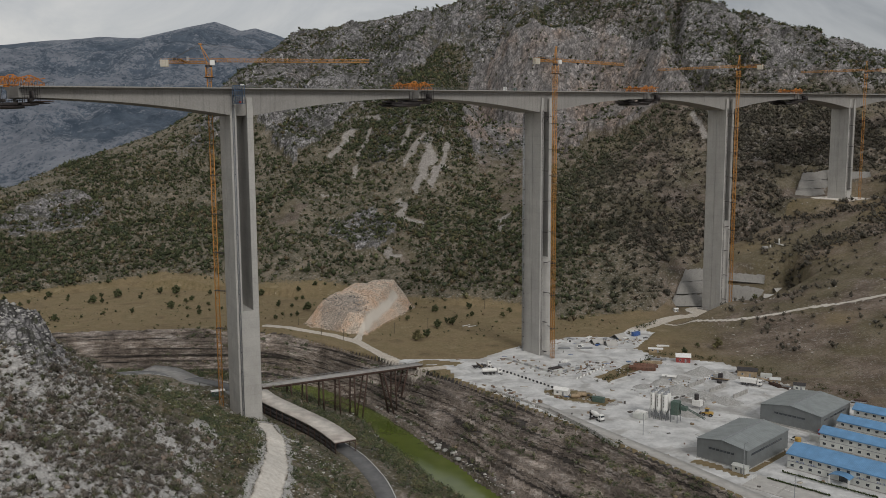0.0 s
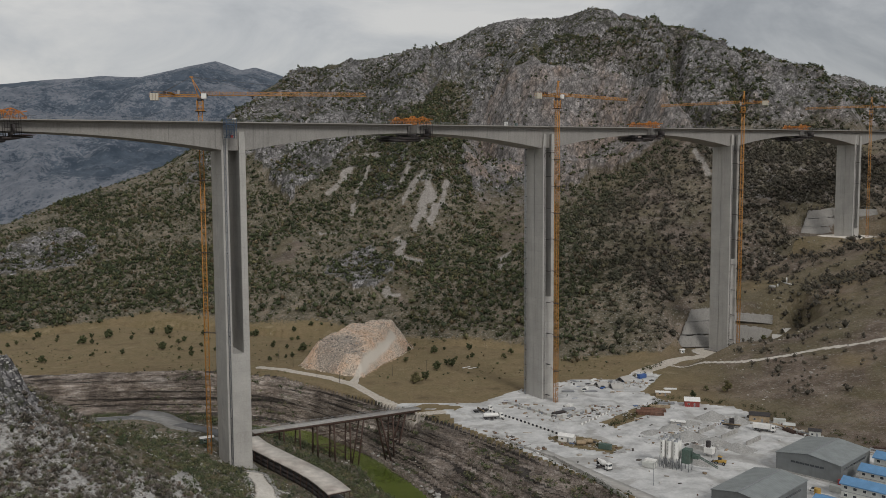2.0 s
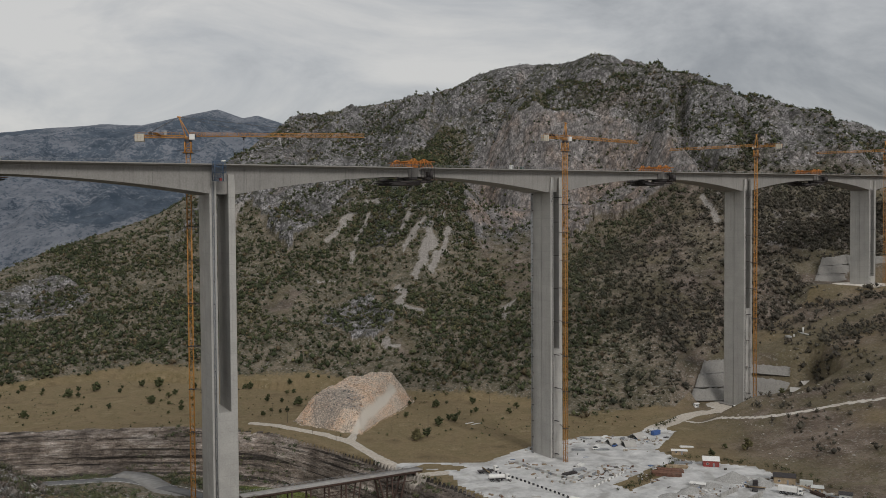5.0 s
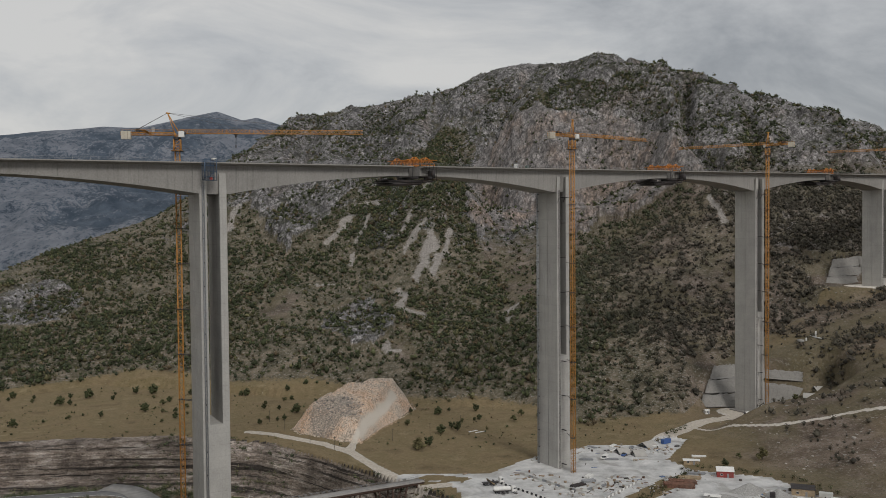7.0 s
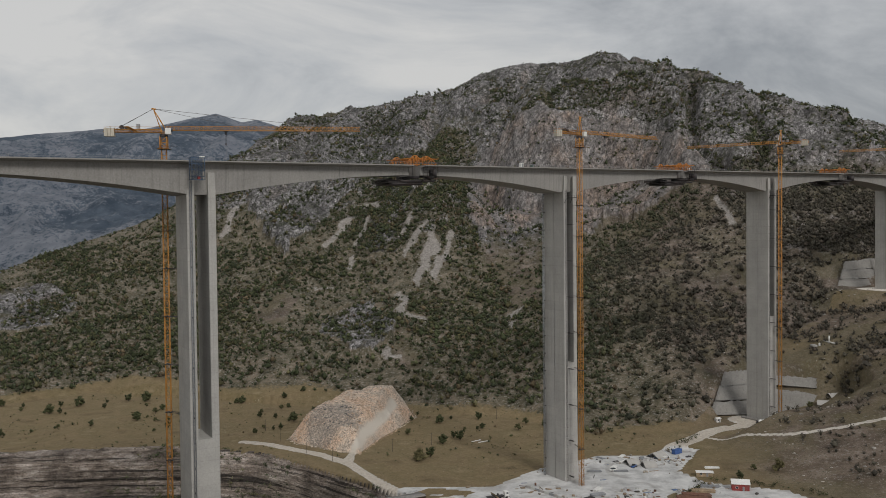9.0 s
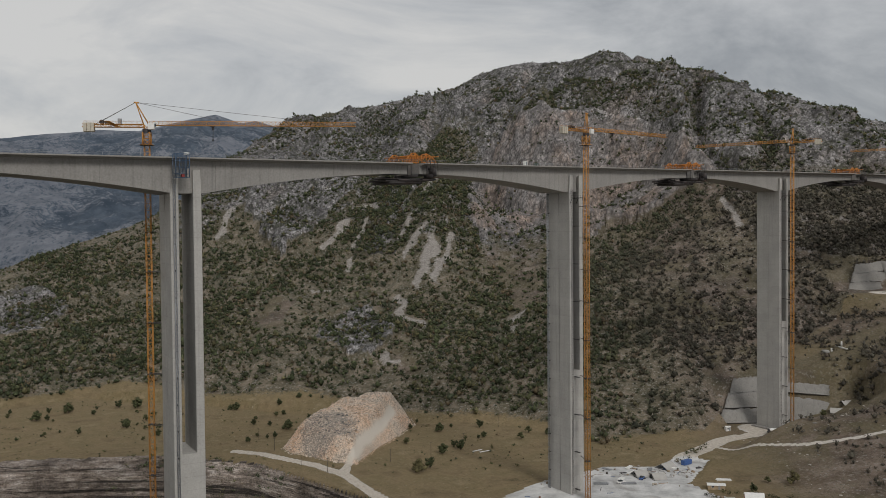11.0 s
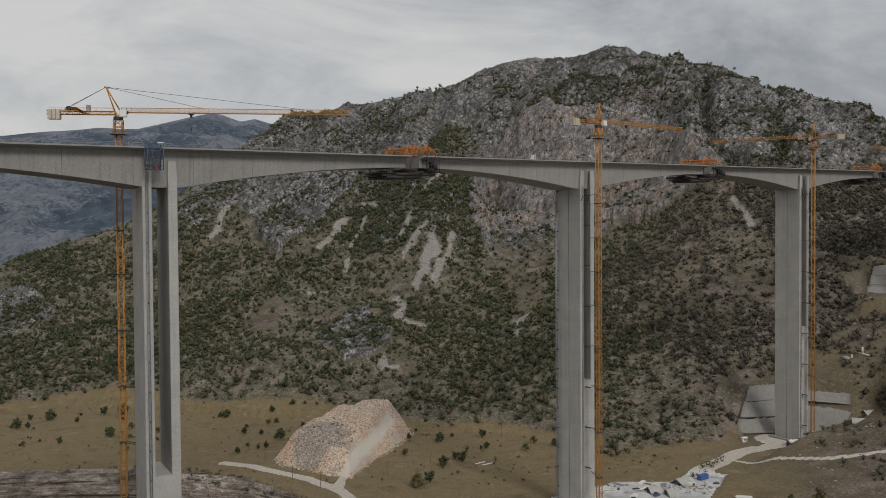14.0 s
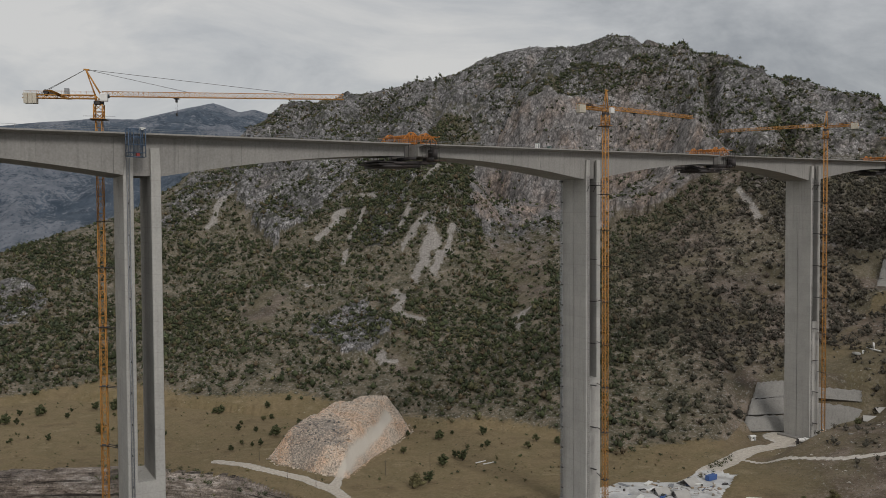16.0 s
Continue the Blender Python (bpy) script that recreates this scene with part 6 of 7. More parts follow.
okb = qb["near"] & (rng.uniform(0, 1, len(bx)) < near_bare(bx, by) * np.clip(0.7 + 0.9 * fbm(bx, by, 10, 3, 159), 0.2, 1))
bp = np.column_stack([bx, by, bz])[okb]
CHIPS = [(OCT_V * vr.uniform(0.7, 1.2, (6, 1)) * np.array([1, 0.75, 0.55]), OCT_F) for _ in range(8)]
scatter("bare_slope_stones", bp, np.clip(rng.lognormal(-0.85, 0.42, len(bp)), 0.2, 1.2), rng.uniform(0.7, 1.2, len(bp)), np.array([(0.50, 0.49, 0.47)]) * rng.uniform(0.6, 1.15, (len(bp), 1)), CHIPS, MAT["stone"], "white limestone rubble between leafless shrubs", "rocks", 21)
bank = np.where(q["gorge"][ok] & (q["up"][ok] < 0.22), 2.1, 1.0)
scatter("slope_stones", pts, bank * np.clip(rng.lognormal(-1.0, 0.5, len(pts)), 0.2, 1.5), np.ones(len(pts)) * 0.7, tn, STONES, MAT["stone"], "pale limestone blocks strewn over slope and river bank", "rocks", 8)

px, py = rng.uniform(170, 420, 9000), rng.uniform(500, 860, 9000)
pz, _, q = ground_parts(px, py)
ok = q["far"] & ~inside(px, py, SITE) & (rng.uniform(0, 1, len(px)) < smooth(-0.2, 0.5, fbm(px, py, 30, 4, 165)) * 0.35 + 0.03) & ~((np.abs(px - 208) < 38) & (np.abs(py - 668) < 30))
pts = np.column_stack([px, py, pz])[ok]
tn = np.array([(0.42, 0.39, 0.35)]) * rng.uniform(0.5, 1.2, (len(pts), 1))
scatter("hillside_stones", pts, np.clip(rng.lognormal(-0.75, 0.5, len(pts)), 0.25, 1.8), np.ones(len(pts)) * 0.7, tn, STONES, MAT["stone"], "pale stones lying over the dry brown hillside", "rocks", 11)
px, py = rng.uniform(-25, 250, 22000), rng.uniform(300, 600, 22000)
dmin = np.full(len(px), 99.0)
for pl in ([(36, 513), (60, 481), (78, 494), (90, 505)], [(40, 545), (80, 566), (128, 590)], [(100, 485), (125, 512)], [(115, 455), (150, 480)], [(166, 480), (180, 455), (200, 420), (215, 395)], [(95, 556), (120, 560)], [(20, 455), (45, 425)], [(105, 440), (135, 430)], [(60, 440), (80, 428)], [(190, 640), (215, 636), (222, 648)]):
    dmin = np.minimum(dmin, dist_line(px, py, pl)[0])
ok = q_in = (inside(px, py, SITE) | (np.hypot(px - 203, py - 645) < 22)) & (rng.uniform(0, 1, len(px)) < 0.42 * smooth(11, 1, dmin) + 0.014)
pz = ground_parts(px, py)[0]
pts = np.column_stack([px, py, pz])[ok]
PAL = np.array([(0.55, 0.54, 0.52), (0.30, 0.23, 0.16), (0.10, 0.09, 0.08), (0.40, 0.36, 0.30), (0.16, 0.09, 0.06), (0.12, 0.17, 0.28)])
tn = PAL[rng.choice(6, len(pts), p=[0.34, 0.2, 0.16, 0.2, 0.07, 0.03])] * rng.uniform(0.7, 1.2, (len(pts), 1))
PLANK = [(Bars.CUBE * np.array(sz_) - np.array((0, 0, 0.05)), np.array([(q_[0], q_[1], q_[2]) for q_ in Bars.QUADS] + [(q_[0], q_[2], q_[3]) for q_ in Bars.QUADS])) for sz_ in ((3.4, 0.4, 0.3), (1.4, 1.1, 0.8), (4.6, 0.3, 0.25), (2.2, 1.6, 0.35), (1.0, 0.8, 1.1), (2.8, 1.0, 0.5))]
scatter("yard_debris", pts, rng.uniform(0.5, 1.15, len(pts)), np.ones(len(pts)), tn, PLANK, MAT["stone"], "loose boards, offcuts and crates littering the yard", "debris", 12)


# ---- meadow trees ----
def tree_mesh(seed, spread, tallness):
    rng = np.random.RandomState(seed)
    b = Bars()
    bm = bmesh.new()
    h = tallness
    tube(bm, (0, 0, -0.4), (0.1, 0.05, h * 0.45), 0.26, 7, 0.15)
    limbs = []
    for k in range(6):
        a = k * 1.05 + rng.uniform(-0.3, 0.3)
        e = Vector((math.cos(a) * spread * 0.55, math.sin(a) * spread * 0.55, h * rng.uniform(0.32, 0.72)))
        tube(bm, (0.06, 0.03, h * rng.uniform(0.2, 0.42)), e, 0.11, 5, 0.04)
        limbs.append(np.array(e))
    limbs.append(np.array((0, 0, h * 0.85)))
    V, F, n = [], [], 0
    for k in range(24):
        c = limbs[k % len(limbs)] + rng.normal(0, spread * 0.20, 3)
        v, f = clump(rng, 30, 0.34)
        v = v * spread * rng.uniform(0.34, 0.52) + c - np.array((0, 0, spread * 0.15))
        V.append(v)
        F.append(f + n)
        n += len(v)
    me = mesh_from("crown", np.vstack(V), np.vstack(F))
    tint = np.tile(np.append(GREENS[seed % 5] * 1.9, 1.0), (n, 1)).astype(np.float32)
    at = me.attributes.new("tint", "FLOAT_COLOR", "POINT")
    at.data.foreach_set("color", tint.ravel())
    me.materials.append(MAT["leaf"])
    return bm, me


MAT["bark"] = painted("bark", (0.10, 0.08, 0.06), 0.9, 0, 0.3, 3)
TREES = []
for k, (sp, hh, lab) in enumerate(((2.4, 4.6, "small round dark green tree on the dry meadow"), (3.2, 5.6, "broad dark green tree on the dry meadow"), (1.9, 3.6, "low bushy dark green tree on the dry meadow"), (4.2, 6.5, "large spreading olive-green tree beside the meadow track"))):
    root = thing("tree", Matrix.Translation((0, 0, -500)), lab, "tree", "trees on the meadow")
    bm, me = tree_mesh(20 + k, sp, hh)
    part("trunk", bm, MAT["bark"], root)
    cr = new("crown", me)
    cr.parent = root
    TREES.append(root)
SPOTS = [(-274, 698), (-235, 656), (-241, 741), (-227, 740), (-211, 673), (-328, 724), (-305, 706), (-281, 698), (-270, 723), (-206, 696), (-185, 684), (-130, 680), (-120, 706), (-95, 693), (-105, 668), (-18, 564), (-5, 603), (1, 618), (-27, 626), (42, 635), (18, 667), (166, 530), (144, 523), (155, 534), (223, 631), (-12, 572), (5, 611), (48, 650)]
used_tree = [False] * 4
rt = random.Random(9)
for k in range(60):
    SPOTS.append((rt.uniform(-370, 60), rt.uniform(630, 735)))
for i, (x, y) in enumerate(SPOTS):
    if i >= 28 and (bool(inside(np.array([x]), np.array([y]), HEAP)[0]) or not bool(ground_parts(np.array([x]), np.array([y]))[2]["far"][0])):
        continue
    k = 3 if i in (15, 21) else rt.randrange(3)
    m = Matrix.Translation((x, y, ground_z(x, y))) @ Matrix.Rotation(rt.uniform(0, 6.28), 4, "Z") @ Matrix.Scale(rt.uniform(0.75, 1.15) if i < 28 else rt.uniform(0.45, 0.85), 4)
    if not used_tree[k]:
        TREES[k].matrix_world = m
        used_tree[k] = True
    else:
        t = copy_thing(TREES[k], m)
        t.matrix_world = m


# ---- construction yard ----
def sheet_mat(name, col, wave=0.9, rough=0.5, metal=0.2):
    """Ribbed metal sheeting with dirt runs."""
    k = Nodes(name, rough, metal)
    v = k.coords()
    sep = k.n("ShaderNodeSeparateXYZ")
    k.link(v, sep.inputs[0])
    rib = k.math("SINE", k.math("MULTIPLY", k.math("ADD", sep.outputs["X"], sep.outputs["Y"]), 6.283 / wave))
    n = k.noise(v, 0.25, 6, 0.6)
    fine = k.noise(v, 3.0, 4)
    c = k.ramp(n, [(0.3, tuple(x * 0.82 for x in col)), (0.7, tuple(min(1, x * 1.15) for x in col))])
    c = k.mix(k.math("MULTIPLY", fine, 0.2), c, (0.25, 0.23, 0.2))
    k.bump(rib, 0.35, 0.06)
    return k.base(c)


MAT["hall_wall"] = sheet_mat("grey_hall_sheeting", (0.17, 0.185, 0.19))
MAT["hall_roof"] = sheet_mat("grey_hall_roof", (0.26, 0.285, 0.285))
MAT["blue_roof"] = sheet_mat("blue_roof_sheeting", (0.13, 0.30, 0.52))
MAT["cabin_wall"] = sheet_mat("pale_cabin_panel", (0.60, 0.61, 0.58), 1.2)
MAT["green"] = painted("green_paint", (0.085, 0.125, 0.105), 0.6)
MAT["yellow"] = painted("machine_yellow", (0.44, 0.28, 0.075), 0.5)
MAT["timber"] = painted("weathered_timber", (0.34, 0.26, 0.17), 0.85, 0, 0.3, 0.6)
MAT["pipe"] = painted("rusty_pipe", (0.16, 0.085, 0.06), 0.8, 0.1, 0.35, 0.8)
MAT["gravel_pile"] = painted("crushed_stone", (0.33, 0.325, 0.31), 0.95, 0, 0.25, 1.6)
MAT["block"] = painted("cast_blocks", (0.36, 0.35, 0.33), 0.9, 0, 0.25, 0.8)
MAT["black"] = painted("black_paint", (0.03, 0.03, 0.032), 0.6)
MAT["rubber"] = painted("tyre_rubber", (0.025, 0.025, 0.025), 0.9)
MAT["blue_paint"] = painted("blue_paint", (0.06, 0.12, 0.30), 0.5)
MAT["slab"] = painted("paved_slab", (0.40, 0.385, 0.36), 0.9, 0, 0.15, 0.3)
MAT["hedge"] = painted("clipped_hedge", (0.035, 0.05, 0.018), 0.9, 0, 0.4, 2.0)
YARD = -45.5


def at(x, y, a=YARD, z=None):
    return Matrix.Translation((x, y, ground_z(x, y) if z is None else z)) @ Matrix.Rotation(radians(a), 4, "Z")


def slab_box(name, x0, x1, y0, y1, z0, z1, mat, parent, label="", bv=0.0):
    bm = bmesh.new()
    box(bm, (x0 + x1) / 2, (y0 + y1) / 2, (z0 + z1) / 2, x1 - x0, y1 - y0, z1 - z0)
    if bv:
        bevel(bm, bv)
    return part(name, bm, mat, parent, label)


def gable_body(w, d, eave, ridge, along_y=True):
    """Walls with gables; the ridge runs along y, or along x."""
    bm = bmesh.new()
    if along_y:
        pro = [(0, 0), (w, 0), (w, eave), (w / 2, ridge), (0, eave)]
        a = [bm.verts.new((x, 0, z)) for x, z in pro]
        b = [bm.verts.new((x, d, z)) for x, z in pro]
    else:
        pro = [(0, 0), (d, 0), (d, eave), (d / 2, ridge), (0, eave)]
        a = [bm.verts.new((0, y, z)) for y, z in pro]
        b = [bm.verts.new((w, y, z)) for y, z in pro]
    bm.faces.new(a)
    bm.faces.new(b)
    for i in range(5):
        bm.faces.new((a[i], a[(i + 1) % 5], b[(i + 1) % 5], b[i]))
    bmesh.ops.recalc_face_normals(bm, faces=bm.faces)
    return bm


def roof_slope(p0, p1, p2, p3, thick):
    bm = bmesh.new()
    lo = [bm.verts.new(p) for p in (p0, p1, p2, p3)]
    hi = [bm.verts.new((p[0], p[1], p[2] + thick)) for p in (p0, p1, p2, p3)]
    bm.faces.new(lo)
    bm.faces.new(hi)
    for i in range(4):
        bm.faces.new((lo[i], lo[(i + 1) % 4], hi[(i + 1) % 4], hi[i]))
    bmesh.ops.recalc_face_normals(bm, faces=bm.faces)
    return bm


def hall(x, y, w, d, eave, ridge, label, seam):
    root = thing("warehouse", at(x, y, YARD, 0.0), label, "building", "yard halls")
    part("hall_shell", gable_body(w, d, eave, ridge), MAT["hall_wall"], root)
    o = 0.35
    for x0, x1, z0, z1 in ((-o, w / 2, eave - 0.1, ridge), (w / 2, w + o, ridge, eave - 0.1)):
        part("roof_slope", roof_slope((x0, -o, z0 + 0.05), (x1, -o, z1 + 0.05), (x1, d + o, z1 + 0.05), (x0, d + o, z0 + 0.05), 0.14), MAT["hall_roof"], root)
    slab_box("ridge_cap", w / 2 - 0.4, w / 2 + 0.4, -o, d + o, ridge + 0.17, ridge + 0.27, MAT["grey_steel"], root)
    # strip windows: high on the gable and on the long side
    for k in range(7):
        p = w * 0.24 + k * w * 0.52 / 7
        wd = slab_box("strip_window", p, p + w * 0.52 / 7 - 0.25, -0.10, 0.05, eave * 0.62, eave * 0.62 + 0.8, MAT["glass"], root)
    for k in range(9):
        p = d * 0.1 + k * d * 0.75 / 9
        slab_box("strip_window", w - 0.05, w + 0.10, p, p + d * 0.75 / 9 - 0.3, eave * 0.66, eave * 0.66 + 0.8, MAT["glass"], root)
    for xx in (-0.3, w + 0.12):
        slab_box("gutter", xx, xx + 0.18, -o, d + o, eave - 0.22, eave - 0.02, MAT["grey_steel"], root)
    slab_box("plinth", -0.12, w + 0.12, -0.12, d + 0.12, -0.6, 0.5, MAT["block"], root)
    return root


hall(103.3, 351.2, 21.8, 36.0, 8.4, 10.0, "large grey sheet-metal hall with a shallow gabled roof", 0.5)
hall(146.0, 399.0, 28.0, 32.0, 7.8, 9.8, "second grey sheet-metal hall behind stacked materials", 0.5)


def barrack(x, y, w, d, storeys, label, porch=False):
    root = thing("site_office_block", at(x, y, YARD, 0.0), label, "building", "blue-roofed site buildings")
    eave, ridge = 3.1 * storeys, 3.1 * storeys + 1.5 + d * 0.06
    part("panel_shell", gable_body(w, d, eave, ridge, False), MAT["cabin_wall"], root)
    o = 0.6
    part("roof_slope", roof_slope((-o, -o, eave - 0.15), (w + o, -o, eave - 0.15), (w + o, d / 2, ridge + 0.05), (-o, d / 2, ridge + 0.05), 0.16), MAT["blue_roof"], root)
    part("roof_slope", roof_slope((-o, d / 2, ridge + 0.05), (w + o, d / 2, ridge + 0.05), (w + o, d + o, eave - 0.15), (-o, d + o, eave - 0.15), 0.16), MAT["blue_roof"], root)
    slab_box("fascia", -o, w + o, -o - 0.05, -o + 0.05, eave - 0.4, eave - 0.1, MAT["blue_roof"], root)
    n = int(w / 3.6)
    for s in range(storeys):
        for k in range(n):
            xx = 1.2 + k * 3.6
            if porch and s == 0 and abs(xx - w * 0.42) < 4:
                continue
            fr = slab_box("window", xx, xx + 1.5, -0.06, 0.06, 3.1 * s + 1.0, 3.1 * s + 2.25, MAT["white"], root)
            slab_box("pane", xx + 0.1, xx + 1.4, -0.09, -0.04, 3.1 * s + 1.1, 3.1 * s + 2.15, MAT["glass"], fr)
        for k in range(max(1, int(d / 4))):
            yy = 1.3 + k * 4
            fr = slab_box("window", -0.06, 0.06, yy, yy + 1.4, 3.1 * s + 1.0, 3.1 * s + 2.25, MAT["white"], root)
            slab_box("pane", -0.09, -0.04, yy + 0.1, yy + 1.3, 3.1 * s + 1.1, 3.1 * s + 2.15, MAT["glass"], fr)
    slab_box("floor_band", -0.08, w + 0.08, -0.08, -0.02, 3.05, 3.25, MAT["grey_steel"], root)
    slab_box("base_course", -0.1, w + 0.1, -0.1, d + 0.1, -0.6, 0.35, MAT["block"], root)
    if porch:
        c = w * 0.42
        bm = bmesh.new()
        n = 12
        prev = None
        for i in range(n + 1):
            a = math.pi * (0.12 + 0.76 * i / n)
            px_, pz_ = c + 4.2 * -math.cos(a), 2.6 + 1.6 * math.sin(a)
            row = [bm.verts.new((px_, yy, pz_ + dz)) for yy in (-4.6, 0) for dz in (0, 0.15)]
            if prev:
                for q in ((0, 1), (2, 3), (0, 2), (1, 3)):
                    bm.faces.new((prev[q[0]], row[q[0]], row[q[1]], prev[q[1]]))
            prev = row
        bmesh.ops.recalc_face_normals(bm, faces=bm.faces)
        part("porch_canopy", bm, MAT["blue_roof"], root, "arched blue porch roof")
        for xx in (c - 3.6, c + 3.6):
            slab_box("porch_column", xx - 0.2, xx + 0.2, -4.4, -4.0, -0.4, 3.3, MAT["white"], root)
        slab_box("entrance", c - 1.6, c + 1.6, -0.12, 0.02, 0.3, 2.7, MAT["glass"], root)
        for k, xx in enumerate((3.4, 5.2, 8.4, 10.2, 27, 29, 34, 36, 38)):
            b = Bars()
            for j in range(3):
                b.box(xx + 0.5 * j, xx + 0.5 * j + 0.38, -0.10, -0.03, 3.35, 3.85)
            b.to("wall_lettering", MAT["blue_paint"], root)
    return root


barrack(136.0, 339.5, 52, 15, 2, "white two-storey site office with a blue roof and arched porch", True)
barrack(159.0, 363.9, 46, 7.5, 2, "white two-storey accommodation block with a blue roof")
barrack(173.5, 379.5, 46, 7.5, 2, "white two-storey accommodation block with a blue roof and gallery")
barrack(187.7, 396.0, 44, 7.5, 2, "white two-storey accommodation block with a blue roof")

# concrete batching plant
plant = thing("batching_plant", at(95.2, 403.5, -38, 0.0), "concrete batching plant with a cluster of white silos", "batching plant")
for i in range(3):
    for j in range(2):
        cx, cy = 1.5 + i * 3.0, 1.5 + j * 3.2
        bm = bmesh.new()
        tube(bm, (cx, cy, 4.6), (cx, cy, 12.2), 1.35, 20)
        silo = part("silo", bm, MAT["white"], plant)
        bm = bmesh.new()
        tube(bm, (cx, cy, 2.6), (cx, cy, 4.6), 0.25, 16, 1.35)
        part("silo_hopper", bm, MAT["white"], silo)
        bm = bmesh.new()
        tube(bm, (cx, cy, 12.2), (cx, cy, 13.0), 1.1, 12, 0.5)
        tube(bm, (cx + 0.4, cy, 12.6), (cx + 0.4, cy, 13.9), 0.3, 10)
        part("silo_cap", bm, MAT["grey_steel"], silo)
        if j == 0:
            for k in range(4):
                Bars().box(cx - 0.35, cx + 0.35, cy - 1.40, cy - 1.3, 6.2 + 1.4 * k, 7.1 + 1.4 * k).to("lettering_bar", MAT["dark_steel"], silo)
        for dx in (-0.95, 0.95):
            for dy in (-0.95, 0.95):
                Bars().bar((cx + dx, cy + dy, -0.3), (cx + dx, cy + dy, 5.0), 0.2).to("silo_leg", MAT["grey_steel"], silo)
        Bars().bar((cx - 0.95, cy - 0.95, 0.4), (cx + 0.95, cy - 0.95, 4.2), 0.1).bar((cx + 0.95, cy - 0.95, 0.4), (cx - 0.95, cy - 0.95, 4.2), 0.1).to("leg_brace", MAT["grey_steel"], silo)
b = Bars()
for x in (0, 9):
    for y in (0, 6.4):
        b.bar((x, y, 12.3), (x, y, 13.4), 0.07)
b.bar((0, 0, 13.4), (9, 0, 13.4), 0.07).bar((0, 6.4, 13.4), (9, 6.4, 13.4), 0.07).bar((0, 0, 12.9), (9, 0, 12.9), 0.05)
b.to("silo_railing", MAT["grey_steel"], plant)
slab_box("mixer_tower", 10.5, 14.0, 1.0, 5.0, 3.2, 9.5, MAT["green"], plant, "green mixer housing", 0.1)
b = Bars()
for x in (10.7, 13.8):
    for y in (1.2, 4.8):
        b.bar((x, y, -0.3), (x, y, 3.4), 0.3)
b.to("tower_legs", MAT["grey_steel"], plant)
Bars().lattice((13.5, 3, 8.5), (24, 9, 1.6), 1.0, 0.7, 1.2, 0.14, 0.09).to("conveyor", MAT["green"], plant)
slab_box("conveyor_hood", 14.2, 17.5, 2.6, 5.2, 5.6, 7.4, MAT["green"], plant, "", 0.2)
slab_box("control_cabin", -5.5, -0.5, -2.5, 0.5, -0.2, 2.9, MAT["white"], plant, "white control cabin", 0.05)

cem = thing("cement_store", at(119.5, 417.5, -40, 0.0), "white cement weighing unit with a dark cylindrical filter", "batching equipment")
slab_box("housing", 0, 4.2, 0, 3.2, 1.4, 4.2, MAT["white"], cem, "", 0.08)
bm = bmesh.new()
tube(bm, (1.6, 1.6, 4.2), (1.6, 1.6, 7.0), 1.1, 14)
part("filter_drum", bm, MAT["dark_steel"], cem)
b = Bars()
for x in (0.3, 3.9):
    for y in (0.3, 2.9):
        b.bar((x, y, -0.3), (x, y, 1.5), 0.25)
b.to("unit_legs", MAT["grey_steel"], cem)


def gravel_pile(x, y, rx, ry, h, a, label, seed):
    n, m = 30, 9
    v = []
    for j in range(m + 1):
        r = j / m
        for i in range(n):
            t = 2 * math.pi * i / n
            wob = 1 + 0.10 * math.sin(3 * t + seed) + 0.06 * math.sin(7 * t + 2 * seed)
            v.append((rx * r * wob * math.cos(t), ry * r * wob * math.sin(t), h * (1 - r) ** 1.05 + 0.12 * h * math.sin(5 * t + j + seed) * r * (1 - r) - 0.25 * (r == 1)))
    f = [(j * n + i, j * n + (i + 1) % n, (j + 1) * n + (i + 1) % n, (j + 1) * n + i) for j in range(m) for i in range(n)]
    me = mesh_from("aggregate_mound", np.array(v), np.array(f))
    me.materials.append(MAT["gravel_pile"])
    me.polygons.foreach_set("use_smooth", np.ones(len(f), bool))
    ob = new("aggregate_mound", me)
    ob.matrix_world = at(x, y, a)
    return tagged(ob, label, "gravel mound", "aggregate mounds")


for i, (x, y, rx, ry, h, a) in enumerate(((142, 480, 9, 6.5, 4.6, 10), (153, 472, 7, 6, 4.0, 0), (120, 446, 10, 7, 3.6, 20), (131, 437, 9, 6, 3.2, -30), (116, 462, 8, 5, 2.6, 30), (139, 428, 9, 6, 2.8, -40), (115, 408, 8, 4, 3.0, -38), (127, 471, 7, 5, 2.2, 0), (104, 455, 7, 4, 1.6, 40))):
    gravel_pile(x, y, rx, ry, h, a, "heap of grey crushed stone in the yard", i)

for i, (x, y, ln, a) in enumerate(((127, 452, 16, 44), (136, 444, 16, 44), (145, 434, 14, 44), (118, 430, 12, -46))):
    wall = thing("bay_wall", at(x, y, a), "low concrete wall between aggregate bays", "wall", "aggregate bay walls")
    for k in range(int(ln / 2)):
        slab_box("wall_block", 2 * k, 2 * k + 1.94, -0.4, 0.4, -0.3, 1.9, MAT["block"], wall, "", 0.05)


def wheels(root, xs, half, r=0.52):
    for x in xs:
        for sy in (-1, 1):
            bm = bmesh.new()
            tube(bm, (x, sy * half - 0.16, r), (x, sy * half + 0.16, r), r, 14)
            w = part("wheel", bm, MAT["rubber"], root)
            bm = bmesh.new()
            tube(bm, (x, sy * (half + 0.02) - 0.17, r), (x, sy * (half + 0.02) + 0.17, r), r * 0.5, 10)
            part("rim", bm, MAT["grey_steel"], w)


